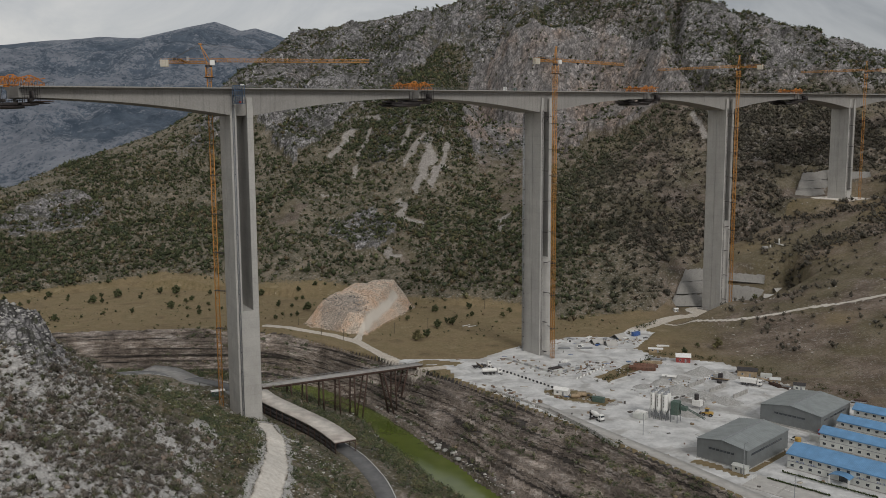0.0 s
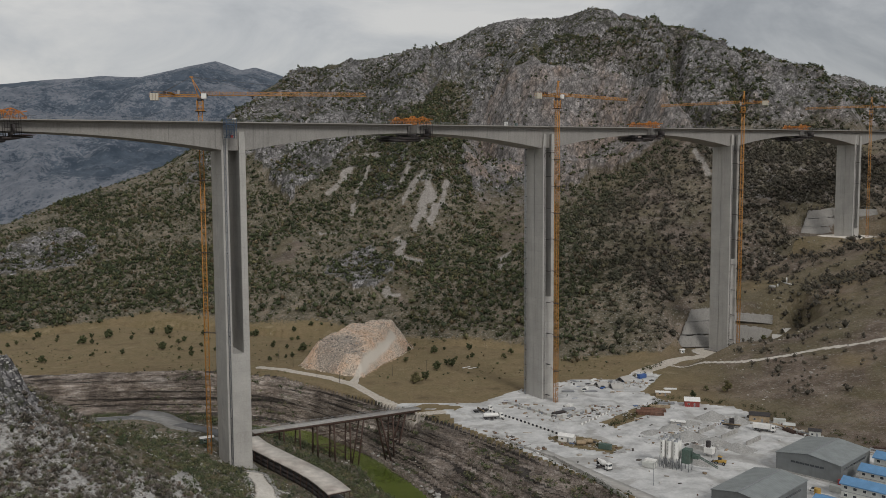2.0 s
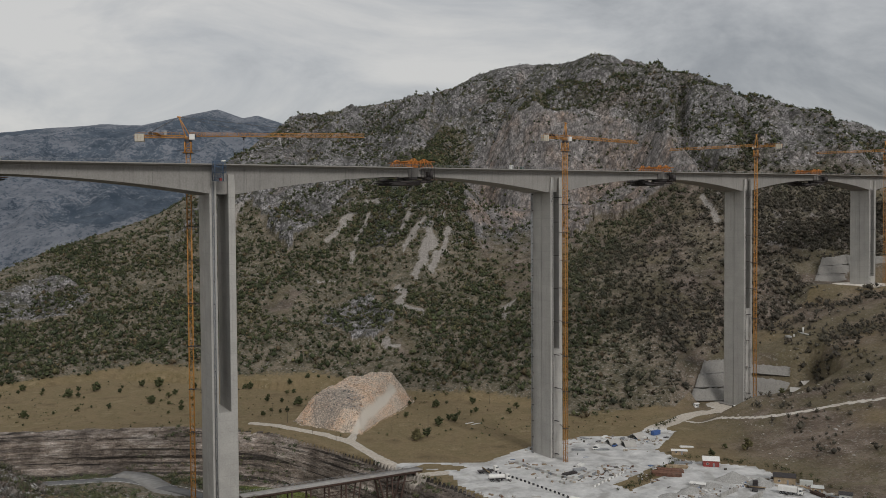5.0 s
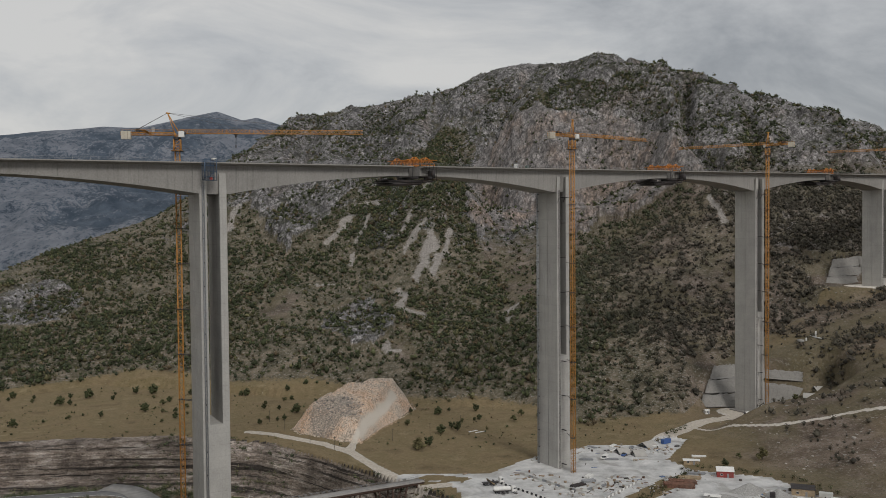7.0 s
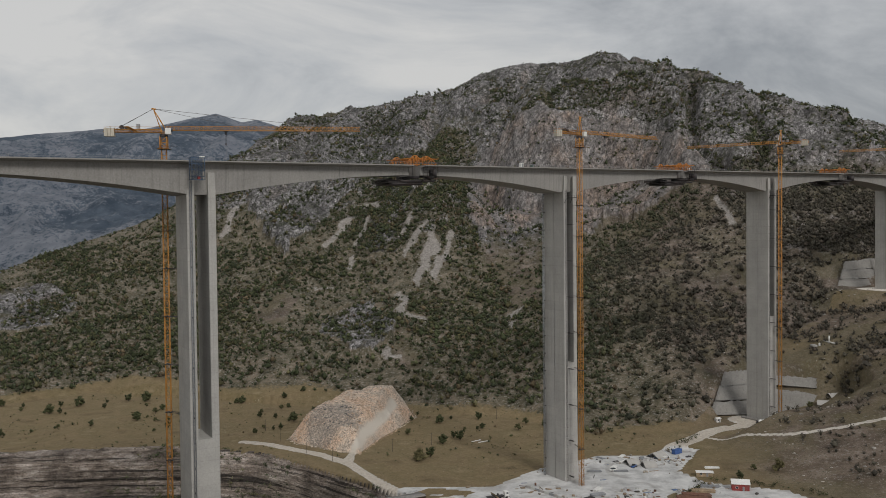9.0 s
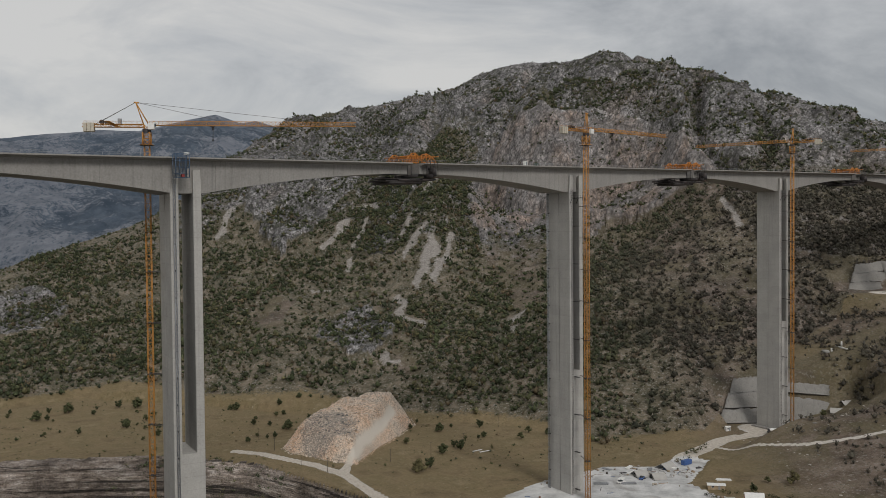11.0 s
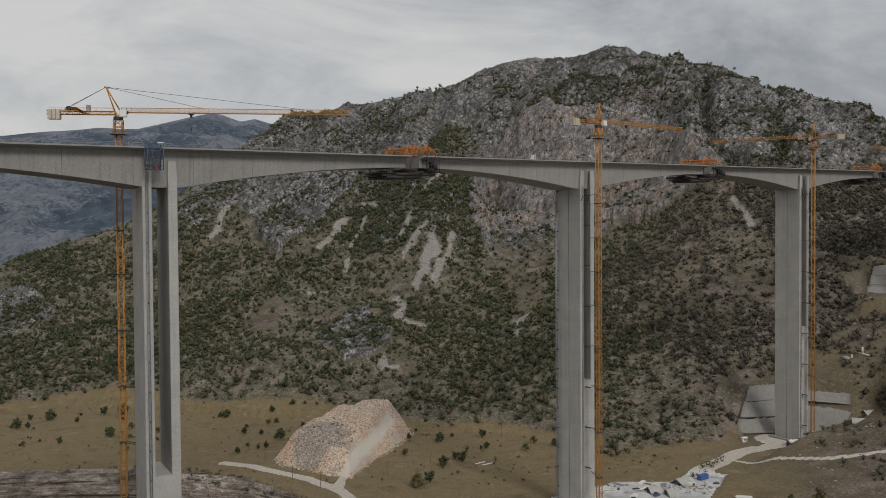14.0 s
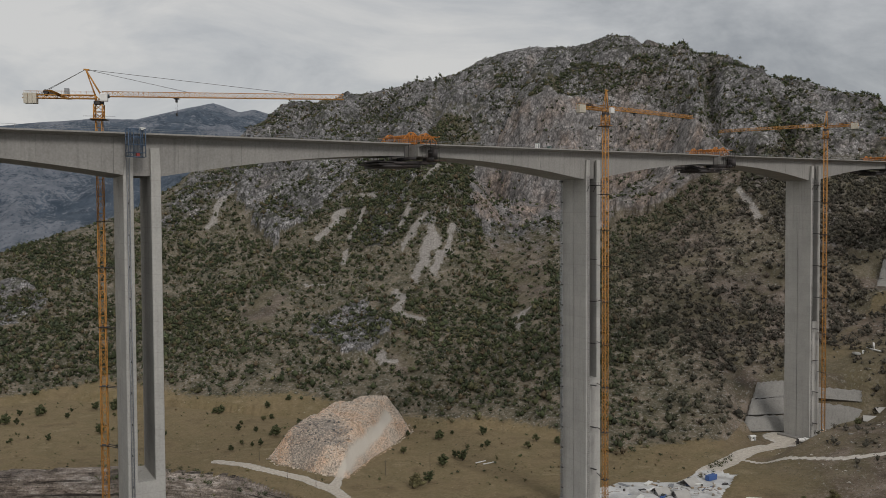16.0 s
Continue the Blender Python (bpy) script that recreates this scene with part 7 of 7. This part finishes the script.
def cab_part(root, x0, mat, label):
    bm = bmesh.new()
    vs = box(bm, x0 + 1.1, 0, 1.95, 2.2, 2.4, 2.5)
    for v in vs:
        if v.co.z > 2 and v.co.x > x0 + 1.1:
            v.co.x -= 0.25
    bevel(bm, 0.12)
    cb = part("cab", bm, mat, root, label)
    slab_box("windscreen", x0 + 1.98, x0 + 2.16, -1.0, 1.0, 2.05, 2.85, MAT["glass"], cb)
    for sy in (-1.23, 1.17):
        slab_box("side_window", x0 + 0.7, x0 + 1.7, sy, sy + 0.06, 2.05, 2.8, MAT["glass"], cb)
    slab_box("bumper", x0 + 2.1, x0 + 2.3, -1.2, 1.2, 0.5, 0.9, MAT["dark_steel"], cb)
    return cb


def mixer_truck(x, y, a, label):
    root = thing("mixer_truck", at(x, y, a), label, "truck", "vehicles in the yard")
    Bars().box(-4.2, 4.0, -0.5, 0.5, 0.75, 1.1).to("chassis", MAT["dark_steel"], root)
    cab_part(root, 2.2, MAT["white"], "white cab")
    bm = bmesh.new()
    tube(bm, (1.6, 0, 2.3), (-0.6, 0, 2.55), 0.85, 16, 1.25)
    tube(bm, (-0.6, 0, 2.55), (-3.6, 0, 3.1), 1.25, 16, 0.6)
    part("drum", bm, MAT["white"], root)
    b = Bars().bar((-3.6, 0, 1.0), (-3.6, 0, 3.6), 0.5, 1.4).bar((-3.8, 0, 2.6), (-4.9, 0, 1.7), 0.5, 0.3)
    b.to("chute", MAT["dark_steel"], root)
    wheels(root, (3.3, 1.8, -1.6, -2.9), 1.05)
    return root


def flat_truck(x, y, a, label, load, cabmat="white"):
    root = thing("truck", at(x, y, a), label, "truck", "vehicles in the yard")
    Bars().box(-6.5, 2.2, -0.5, 0.5, 0.75, 1.1).to("chassis", MAT["dark_steel"], root)
    cab_part(root, 2.2, MAT[cabmat], "")
    slab_box("bed", -6.6, 1.8, -1.25, 1.25, 1.1, 1.35, MAT["dark_steel"], root)
    if load == "tank":
        bm = bmesh.new()
        tube(bm, (-6.4, 0, 2.3), (1.6, 0, 2.3), 1.1, 18)
        part("tank", bm, MAT["white"], root, "white cylindrical tank")
    elif load == "box":
        slab_box("box_body", -6.5, 1.7, -1.25, 1.25, 1.35, 3.7, MAT["white"], root, "", 0.06)
    else:
        b = Bars()
        for k in range(4):
            b.box(-6.4, 1.6, -1.1 + 0.56 * k, -0.62 + 0.56 * k, 1.35, 1.75 + 0.12 * (k % 2))
        b.to("timber_load", MAT["timber"], root)
    wheels(root, (3.3, 0.2, -4.2, -5.4), 1.05)
    return root


def car(x, y, a, label, mat):
    root = thing("car", at(x, y, a), label, "car", "parked cars")
    bm = bmesh.new()
    box(bm, 0, 0, 0.7, 4.4, 1.8, 0.75)
    bevel(bm, 0.14)
    part("body", bm, MAT[mat], root)
    bm = bmesh.new()
    vs = box(bm, -0.25, 0, 1.32, 2.5, 1.6, 0.6)
    for v in vs:
        if v.co.z > 1.4:
            v.co.x *= 0.72
    bevel(bm, 0.08)
    part("greenhouse", bm, MAT["glass"], root)
    wheels(root, (1.35, -1.35), 0.8, 0.33)
    return root


mixer_truck(70.5, 401.0, -58, "white concrete mixer truck driving beside the yard wall")
flat_truck(27.0, 481.5, 8, "white tanker truck parked in the yard", "tank")
flat_truck(22.0, 496.0, 20, "flatbed truck with timber parked near the bridge", "timber")
flat_truck(162.5, 456.5, -28, "white box trailer truck parked by the storage yard", "box")
flat_truck(148.0, 466.0, 70, "dark tipper truck beside the gravel heaps", "timber", "dark_steel")
mixer_truck(196.0, 640.0, 30, "small mixer truck on the pier terrace")
for x, y, a, mat, lab in ((205.5, 636.0, 10, "black", "dark parked car below the pier"), (210.5, 637.5, 12, "black", "dark parked car below the pier"), (199.5, 634.0, 15, "black", "dark parked car below the pier"), (96, 548, 60, "blue_paint", "small blue car near the formwork frames"), (152, 372, -45, "white", "white car parked beside the hall"), (180, 433, -40, "white", "white car parked among the stores"), (109.5, 437, 30, "red", "red car in the yard"), (84, 541, 20, "white", "white car at the edge of the yard")):
    car(x, y, a, lab, mat)

loader = thing("wheel_loader", at(123.8, 406.3, 150), "yellow wheel loader beside a gravel heap", "loader")
slab_box("body", -2.6, 1.0, -1.0, 1.0, 1.0, 2.2, MAT["yellow"], loader, "", 0.12)
cabl = slab_box("cab", -0.6, 0.9, -0.8, 0.8, 2.2, 3.5, MAT["glass"], loader, "dark glazed cab", 0.08)
slab_box("cab_roof", -0.8, 1.1, -0.95, 0.95, 3.5, 3.65, MAT["yellow"], loader)
Bars().bar((0.8, -0.7, 1.7), (3.2, -0.7, 0.9), 0.25).bar((0.8, 0.7, 1.7), (3.2, 0.7, 0.9), 0.25).to("lift_arm", MAT["yellow"], loader)
bm = bmesh.new()
vs = box(bm, 3.7, 0, 0.75, 1.1, 2.8, 1.1)
for v in vs:
    if v.co.z > 0.8 and v.co.x > 3.7:
        v.co.x -= 0.6
part("bucket", bm, MAT["dark_steel"], loader)
wheels(loader, (1.6, -1.7), 1.1, 0.75)


def hut(x, y, a, w, d, h, wall, roofm, label, pitch=1.0, name="hut"):
    root = thing(name, at(x, y, a), label, "hut", "yard huts")
    part("hut_shell", gable_body(w, d, h, h + pitch, False), MAT[wall], root)
    o = 0.4
    part("roof_slope", roof_slope((-o, -o, h - 0.1), (w + o, -o, h - 0.1), (w + o, d / 2, h + pitch + 0.05), (-o, d / 2, h + pitch + 0.05), 0.12), MAT[roofm], root)
    part("roof_slope", roof_slope((-o, d / 2, h + pitch + 0.05), (w + o, d / 2, h + pitch + 0.05), (w + o, d + o, h - 0.1), (-o, d + o, h - 0.1), 0.12), MAT[roofm], root)
    slab_box("door", w * 0.6, w * 0.6 + 0.95, -0.07, 0.03, 0, min(2.05, h - 0.2), MAT["grey_steel"], root)
    fr = slab_box("window", w * 0.2, w * 0.2 + 1.2, -0.07, 0.03, 1.0, 2.0, MAT["white"], root)
    slab_box("pane", w * 0.2 + 0.08, w * 0.2 + 1.12, -0.10, -0.06, 1.08, 1.92, MAT["glass"], fr)
    return root


hut(134.5, 505.5, -12, 8.0, 6.0, 3.2, "red", "white", "red-walled hut with a white gabled roof", 1.6)
hut(55.5, 441.5, -30, 7.5, 4.0, 2.8, "white", "white", "white site cabin on a grassy island")
hut(160.0, 474.5, -20, 10.0, 8.0, 3.4, "timber", "dark_steel", "brown storehouse with a dark flat roof", 0.4)
hut(113.0, 336.0, YARD, 5.5, 3.2, 2.6, "cabin_wall", "cabin_wall", "small pale cabin against the grey hall", 0.4)
hut(180.0, 447.0, -25, 5.5, 4.5, 3.0, "cabin_wall", "dark_steel", "small pale shed among stored timber", 0.8)
hut(172.0, 458.0, -20, 5.0, 4.0, 2.8, "timber", "cabin_wall", "small timber shed at the yard edge", 0.8)
hut(118.0, 470.5, -25, 7.0, 3.5, 1.6, "block", "white", "low store with a white roof sheet", 0.3)
hut(124.0, 529.0, -10, 8.0, 4.0, 2.2, "timber", "white", "open store with pale roof sheets", 0.3)
hut(-115.0, 426.0, 25, 6.0, 3.0, 2.5, "green", "white", "small green kiosk beside the hairpin road", 0.3)
hut(169.0, 644.0, 20, 3.0, 2.5, 2.5, "white", "white", "small white cabin beside the dirt road", 0.3)


def container(x, y, a, mat, label, ln=6.0):
    root = thing("container", at(x, y, a), label, "container", "yard containers")
    slab_box("box", 0, ln, 0, 2.4, 0.1, 2.6, MAT[mat], root, "", 0.05)
    for k in range(int(ln / 0.6)):
        slab_box("rib", 0.3 + 0.6 * k, 0.42 + 0.6 * k, -0.05, 0.0, 0.25, 2.45, MAT[mat], root)
    slab_box("door_bar", ln, ln + 0.06, 1.1, 1.3, 0.2, 2.4, MAT["grey_steel"], root)
    return root


for x, y, a, mat, lab in ((73, 429, -30, "green", "grey-green tank container on the grassy island"), (166, 377, 44, "red", "dark red container beside the hall"), (158, 372.5, -45, "cabin_wall", "white container beside the hall"), (124, 572, 35, "blue_paint", "blue container near the access track"), (88, 404, -35, "cabin_wall", "white container by the batching plant"), (171, 470, -20, "cabin_wall", "pale container in the storage yard")):
    container(x, y, a, mat, lab)

for x, y, a in ((63.5, 435.0, 0), (67.0, 437.5, 0)):
    root = thing("fuel_tank", at(x, y, a), "orange-yellow cylindrical tank lying on a frame", "tank", "fuel tanks")
    bm = bmesh.new()
    tube(bm, (0, 0, 1.3), (4.5, 0, 1.3), 1.05, 16)
    part("tank_shell", bm, MAT["timber"], root)
    for cx in (0.6, 3.6):
        Bars().box(cx, cx + 0.3, -0.9, 0.9, -0.2, 0.6).to("cradle", MAT["dark_steel"], root)
bm = bmesh.new()
tube(bm, (0, 0, 0.2), (0, 0, 3.0), 1.3, 16)
ytank = thing("mortar_tank", at(151.0, 367.0), "yellow upright mortar tank beside the hall", "tank")
part("tank_shell", bm, MAT["yellow"], ytank)


def stack(x, y, a, ln, w, layers, mat, label, round_=False, seed=0):
    root = thing("material_stack", at(x, y, a), label, "stack", "stacked materials")
    rr = random.Random(seed)
    n = max(3, int(w / 0.55))
    for j in range(layers):
        for k in range(n):
            off = rr.uniform(-0.5, 0.5)
            bm = bmesh.new()
            if round_:
                tube(bm, (off, k * w / n, 0.28 + 0.5 * j), (ln + off, k * w / n, 0.28 + 0.5 * j), 0.26, 8)
            else:
                box(bm, ln / 2 + off, k * w / n, 0.2 + 0.36 * j, ln, w / n * 0.86, 0.3)
            part("pipe" if round_ else "beam", bm, MAT[mat], root)
    return root


stack(104, 489, -12, 14, 5.0, 4, "pipe", "stack of rust-brown steel pipes", True, 1)
stack(108, 496, -12, 13, 4.0, 3, "pipe", "stack of rust-brown steel pipes", True, 2)
stack(114, 503, -10, 11, 4.0, 3, "timber", "stack of pale timber beams", False, 3)
stack(121, 511, -10, 9, 3.0, 2, "grey_steel", "stack of grey formwork panels", False, 4)
stack(132, 542, -10, 7, 3.0, 2, "white", "stack of pale panels by the field edge", False, 5)
stack(60, 489, 35, 8, 3.5, 2, "dark_steel", "stack of dark steel sections beside the pier", False, 6)
stack(66, 497, 20, 7, 3.0, 2, "grey_steel", "stack of grey scaffold tubes", True, 7)
stack(70, 505, 60, 6, 3.0, 2, "white", "stack of pale boards beside the pier", False, 8)
rs = random.Random(4)
for k in range(34):
    f = k / 33
    x, y = 168 + 52 * f + rs.uniform(-4, 2), 470 - 82 * f + rs.uniform(-6, 4)
    stack(x, y, -45 + rs.uniform(-30, 30), rs.uniform(4, 8), rs.uniform(1.6, 2.6), rs.randint(1, 3), rs.choice(["timber", "timber", "rust", "grey_steel", "block"]), "stack of mixed timber and steel along the yard edge", rs.random() < 0.3, k + 30)
for k in range(16):
    x, y = rs.uniform(95, 160), rs.uniform(560, 600)
    if not bool(inside(np.array([x]), np.array([y]), SITE)[0]):
        x, y = 78 + rs.uniform(-8, 40), 548 + rs.uniform(-10, 20)
    stack(x, y, rs.uniform(0, 180), rs.uniform(3, 7), rs.uniform(1.6, 2.4), rs.randint(1, 2), rs.choice(["grey_steel", "block", "dark_steel", "white"]), "pile of grey formwork parts on the gravel", False, k + 80)

# gabled formwork frames lying in the yard and on the hillside
for x, y, a, w in ((93, 553, 15, 7), (101, 549, 10, 7), (241, 664, -20, 8), (250, 668, 10, 8), (110, 566, 40, 9)):
    root = thing("formwork_frame", at(x, y, a), "grey gabled formwork frame set down on the ground", "formwork", "formwork frames")
    for sgn in (-1, 1):
        part("panel", roof_slope((0, sgn * 4.2, 0.15), (w, sgn * 4.2, 0.15), (w, 0.0, 2.7), (0, 0.0, 2.7), 0.18), MAT["slab"], root)
    for fx in (0, w):
        Bars().bar((fx, -4, 0.1), (fx, 4, 0.1), 0.2).bar((fx, 0, 0), (fx, 0, 2.6), 0.15).to("frame", MAT["dark_steel"], root)

ruin = thing("concrete_frame_ruin", at(258, 703, 5), "low white concrete frame standing on the hillside", "ruin")
Bars().box(0, 16, -0.4, 0.4, 2.2, 3.0).to("beam", MAT["white"], ruin)
for x in (0.6, 7.6, 15):
    Bars().box(x, x + 0.8, -0.5, 0.5, -1.5, 2.2).to("post", MAT["white"], ruin)
Bars().box(7.4, 8.6, -0.3, 0.3, 3.0, 7.0).to("upstand", MAT["white"], ruin)
for px_ in (-6, 17):
    Bars().box(px_, px_ + 5, -2, 1, -0.5, 1.1).to("plinth", MAT["block"], ruin)


# striped barriers and block walls
def barrier_row(pts, step, h, mats, name, piece, label, width=0.55):
    root = thing(name, Matrix(), label, "barrier", "yard barriers")
    meshes = {}
    c, nrm = ribbon(pts, 0, None, step)
    for i in range(len(c) - 1):
        a, b_ = c[i], c[i + 1]
        mat = mats[i % len(mats)]
        d = b_ - a
        if mat not in meshes:
            bm = bmesh.new()
            vs = box(bm, 0, 0, h / 2, np.hypot(*d) * 0.94, width, h)
            for v in vs:
                if v.co.z > h * 0.5:
                    v.co.y *= 0.55
            me = bpy.data.meshes.new(piece)
            bm.to_mesh(me)
            bm.free()
            me.materials.append(MAT[mat])
            meshes[mat] = me
        ob = new(piece, meshes[mat])
        ob.matrix_world = Matrix.Translation((*((a + b_) / 2), ground_z(*((a + b_) / 2)) - 0.05)) @ Matrix.Rotation(math.atan2(d[1], d[0]), 4, "Z")
        ob.parent = root
    return root


barrier_row([(21, 501), (43.8, 471.9), (61.8, 444.7)], 1.5, 1.0, ["black", "white"], "striped_barrier", "barrier_block", "black and white striped barrier blocks across the yard")
barrier_row([(71, 469), (92, 497)], 1.8, 1.0, ["white", "block"], "striped_barrier", "barrier_block", "pale barrier blocks along the yard lane")
barrier_row([(24, 449), (36, 434), (49.8, 415)], 3.0, 1.0, ["block"], "block_wall", "wall_block", "row of concrete blocks along the gorge rim", 1.0)
barrier_row([(49.8, 415), (59, 396), (67, 379), (74, 366)], 3.2, 1.7, ["block", "slab"], "block_wall", "wall_block", "row of large concrete blocks along the gorge rim", 1.2)
barrier_row([(36, 513), (47, 499), (60.5, 481), (68, 486), (76, 492)], 3.0, 1.2, ["slab", "cabin_wall", "grey_steel"], "pier_barrier", "barrier_panel", "pale barrier panels round the pier foot", 0.5)

# lanes, court and kerbs by the offices
lane = strip("pavement", [(45, 426), (66, 390), (86, 358), (101, 332), (118, 303), (150, 250)], 3.2, lambda x, y: np.full(len(x), 0.25), MAT["slab"], 0.7, 3.0, 0.0)
tagged(lane, "pale concrete lane along the gorge rim", "pavement", kind="structure")
court = thing("sports_court", at(113.5, 323.0, YARD, 0.28), "pale sports court with a small goal", "court")
slab_box("court_slab", 0, 26, -2, 12, -0.7, 0.0, MAT["slab"], court)
Bars().bar((1.2, 4, 0), (1.2, 4, 2.2), 0.12).bar((1.2, 7, 0), (1.2, 7, 2.2), 0.12).bar((1.2, 4, 2.2), (1.2, 7, 2.2), 0.12).bar((0.2, 4, 0), (1.2, 4, 2.2), 0.06).bar((0.2, 7, 0), (1.2, 7, 2.2), 0.06).to("goal_frame", MAT["white"], court)
Bars().box(2, 24, 0.0, 0.12, 0.0, 0.02).box(2, 24, 10, 10.12, 0.0, 0.02).box(13, 13.12, 0, 10, 0.0, 0.02).to("court_line", MAT["white"], court)
for x, y, ln, a in ((117.5, 336.5, 30, 44.5), (132, 334, 36, YARD), (124, 327.5, 24, YARD)):
    rh = np.random.RandomState(int(x))
    vs_, fs_, n_ = [], [], 0
    for k in range(int(ln * 2)):
        v, f = clump(rh, 16, 0.4)
        vs_.append(v * 0.55 + np.array((k / 2, rh.normal(0, 0.15), 0.1)))
        fs_.append(f + n_)
        n_ += len(v)
    me = mesh_from("hedge", np.vstack(vs_), np.vstack(fs_))
    at_ = me.attributes.new("tint", "FLOAT_COLOR", "POINT")
    at_.data.foreach_set("color", np.tile(np.array((0.045, 0.06, 0.022, 1.0), np.float32), n_))
    me.materials.append(MAT["leaf"])
    ob = new("hedge", me)
    ob.matrix_world = at(x, y, a, 0.2)
    tagged(ob, "clipped dark green hedge along the office lane", "hedge", "hedges by the offices")


def pole(x, y, h, arm, label):
    root = thing("lamp_post" if arm else "utility_pole", at(x, y, 20), label, "pole", "poles")
    bm = bmesh.new()
    tube(bm, (0, 0, -0.4), (0, 0, h), 0.17, 8, 0.09)
    part("post", bm, MAT["grey_steel"] if arm else MAT["bark"], root)
    if arm:
        Bars().bar((0, 0, h - 0.3), (1.4, 0, h), 0.1).box(1.1, 1.9, -0.2, 0.2, h - 0.1, h + 0.08).to("lamp_head", MAT["grey_steel"], root)
    else:
        Bars().bar((-0.9, 0, h - 0.5), (0.9, 0, h - 0.5), 0.14).to("cross_arm", MAT["bark"], root)
    return root


for x, y, h in ((87.5, 379.1, 10), (116.0, 331.5, 13), (127, 309, 9)):
    pole(x, y, h, True, "tall grey lamp post in the yard")
for x, y in ((-103, 612), (-82, 578), (-66, 566), (-34, 586), (-12, 600), (7, 622), (-118, 640), (30, 668)):
    pole(x, y, 7.5, False, "wooden utility pole standing on the meadow")
for x, y, a in ((12, 606, 40), (16, 604, 35)):
    stack(x, y, a, 7, 0.9, 1, "white", "pale concrete posts lying in the grass", False, int(x))

# things standing on the bridge deck
for s, v, mat, lab in ((SPAN - 12, 4, "green", "green portable site toilet on the bridge deck"), (SPAN - 30, -6, "white", "white portable cabin on the bridge deck"), (1.62 * SPAN, 2, "white", "white portable cabin on the bridge deck"), (40, 5, "dark_steel", "dark equipment box on the bridge deck")):
    q = along(s, v, deck_top(s))
    root = thing("deck_cabin", Matrix.Translation(q) @ Matrix.Rotation(radians(ANG), 4, "Z"), lab, "cabin", "cabins on the deck")
    slab_box("cabin_body", -0.8, 0.8, -0.7, 0.7, 0.05, 2.2, MAT[mat], root, "", 0.06)
    slab_box("cabin_roof", -0.9, 0.9, -0.8, 0.8, 2.2, 2.35, MAT["grey_steel"], root)
    slab_box("cabin_door", -0.35, 0.35, -0.75, -0.7, 0.15, 1.95, MAT["grey_steel"], root)
for s, v, ln in ((22, -5, 6), (34, 3, 8), (70, -4, 7), (140, 2, 6), (230, -5, 8), (330, 2, 7)):
    q = along(s, v, deck_top(s))
    root = thing("material_stack", Matrix.Translation(q) @ Matrix.Rotation(radians(ANG), 4, "Z"), "dark bundle of reinforcing steel on the bridge deck", "stack", "stacked materials")
    for k in range(5):
        Bars().box(0, ln, 0.45 * k, 0.45 * k + 0.36, 0.02, 0.42 + 0.1 * (k % 2)).to("bundle", MAT["dark_steel"], root)

# shrubs along the field edge of the yard
rng = np.random.RandomState(31)
pts_, sz_ = [], []
for pl, n in (([(84, 462), (112, 496), (126, 518)], 70), ([(126, 522), (162, 506), (180, 464), (205, 424)], 80), ([(26, 445), (48, 414), (66, 380), (84, 350)], 60), ([(52, 447), (82, 428)], 26), ([(120, 578), (150, 612)], 30)):
    c, nrm = ribbon(pl, 0, None, 1.0)
    for k in range(n):
        i = rng.randint(len(c))
        off = rng.normal(0, 1.6) + (2.2 if pl[0][0] in (84, 126) else -2.6 if pl[0][0] == 26 else 0)
        q = c[i] + nrm[i] * off
        pts_.append((q[0], q[1], ground_z(q[0], q[1])))
        sz_.append(rng.uniform(0.6, 1.7))
scatter("yard_edge_scrub", np.array(pts_), np.array(sz_), rng.uniform(0.8, 1.2, len(sz_)), tinted(rng, len(sz_), GREENS * 1.5, [0.2, 0.2, 0.2, 0.2, 0.1, 0.1]), BUSH_NEAR, MAT["leaf"], "green shrubs growing along the edge of the yard", "scrub", 13)
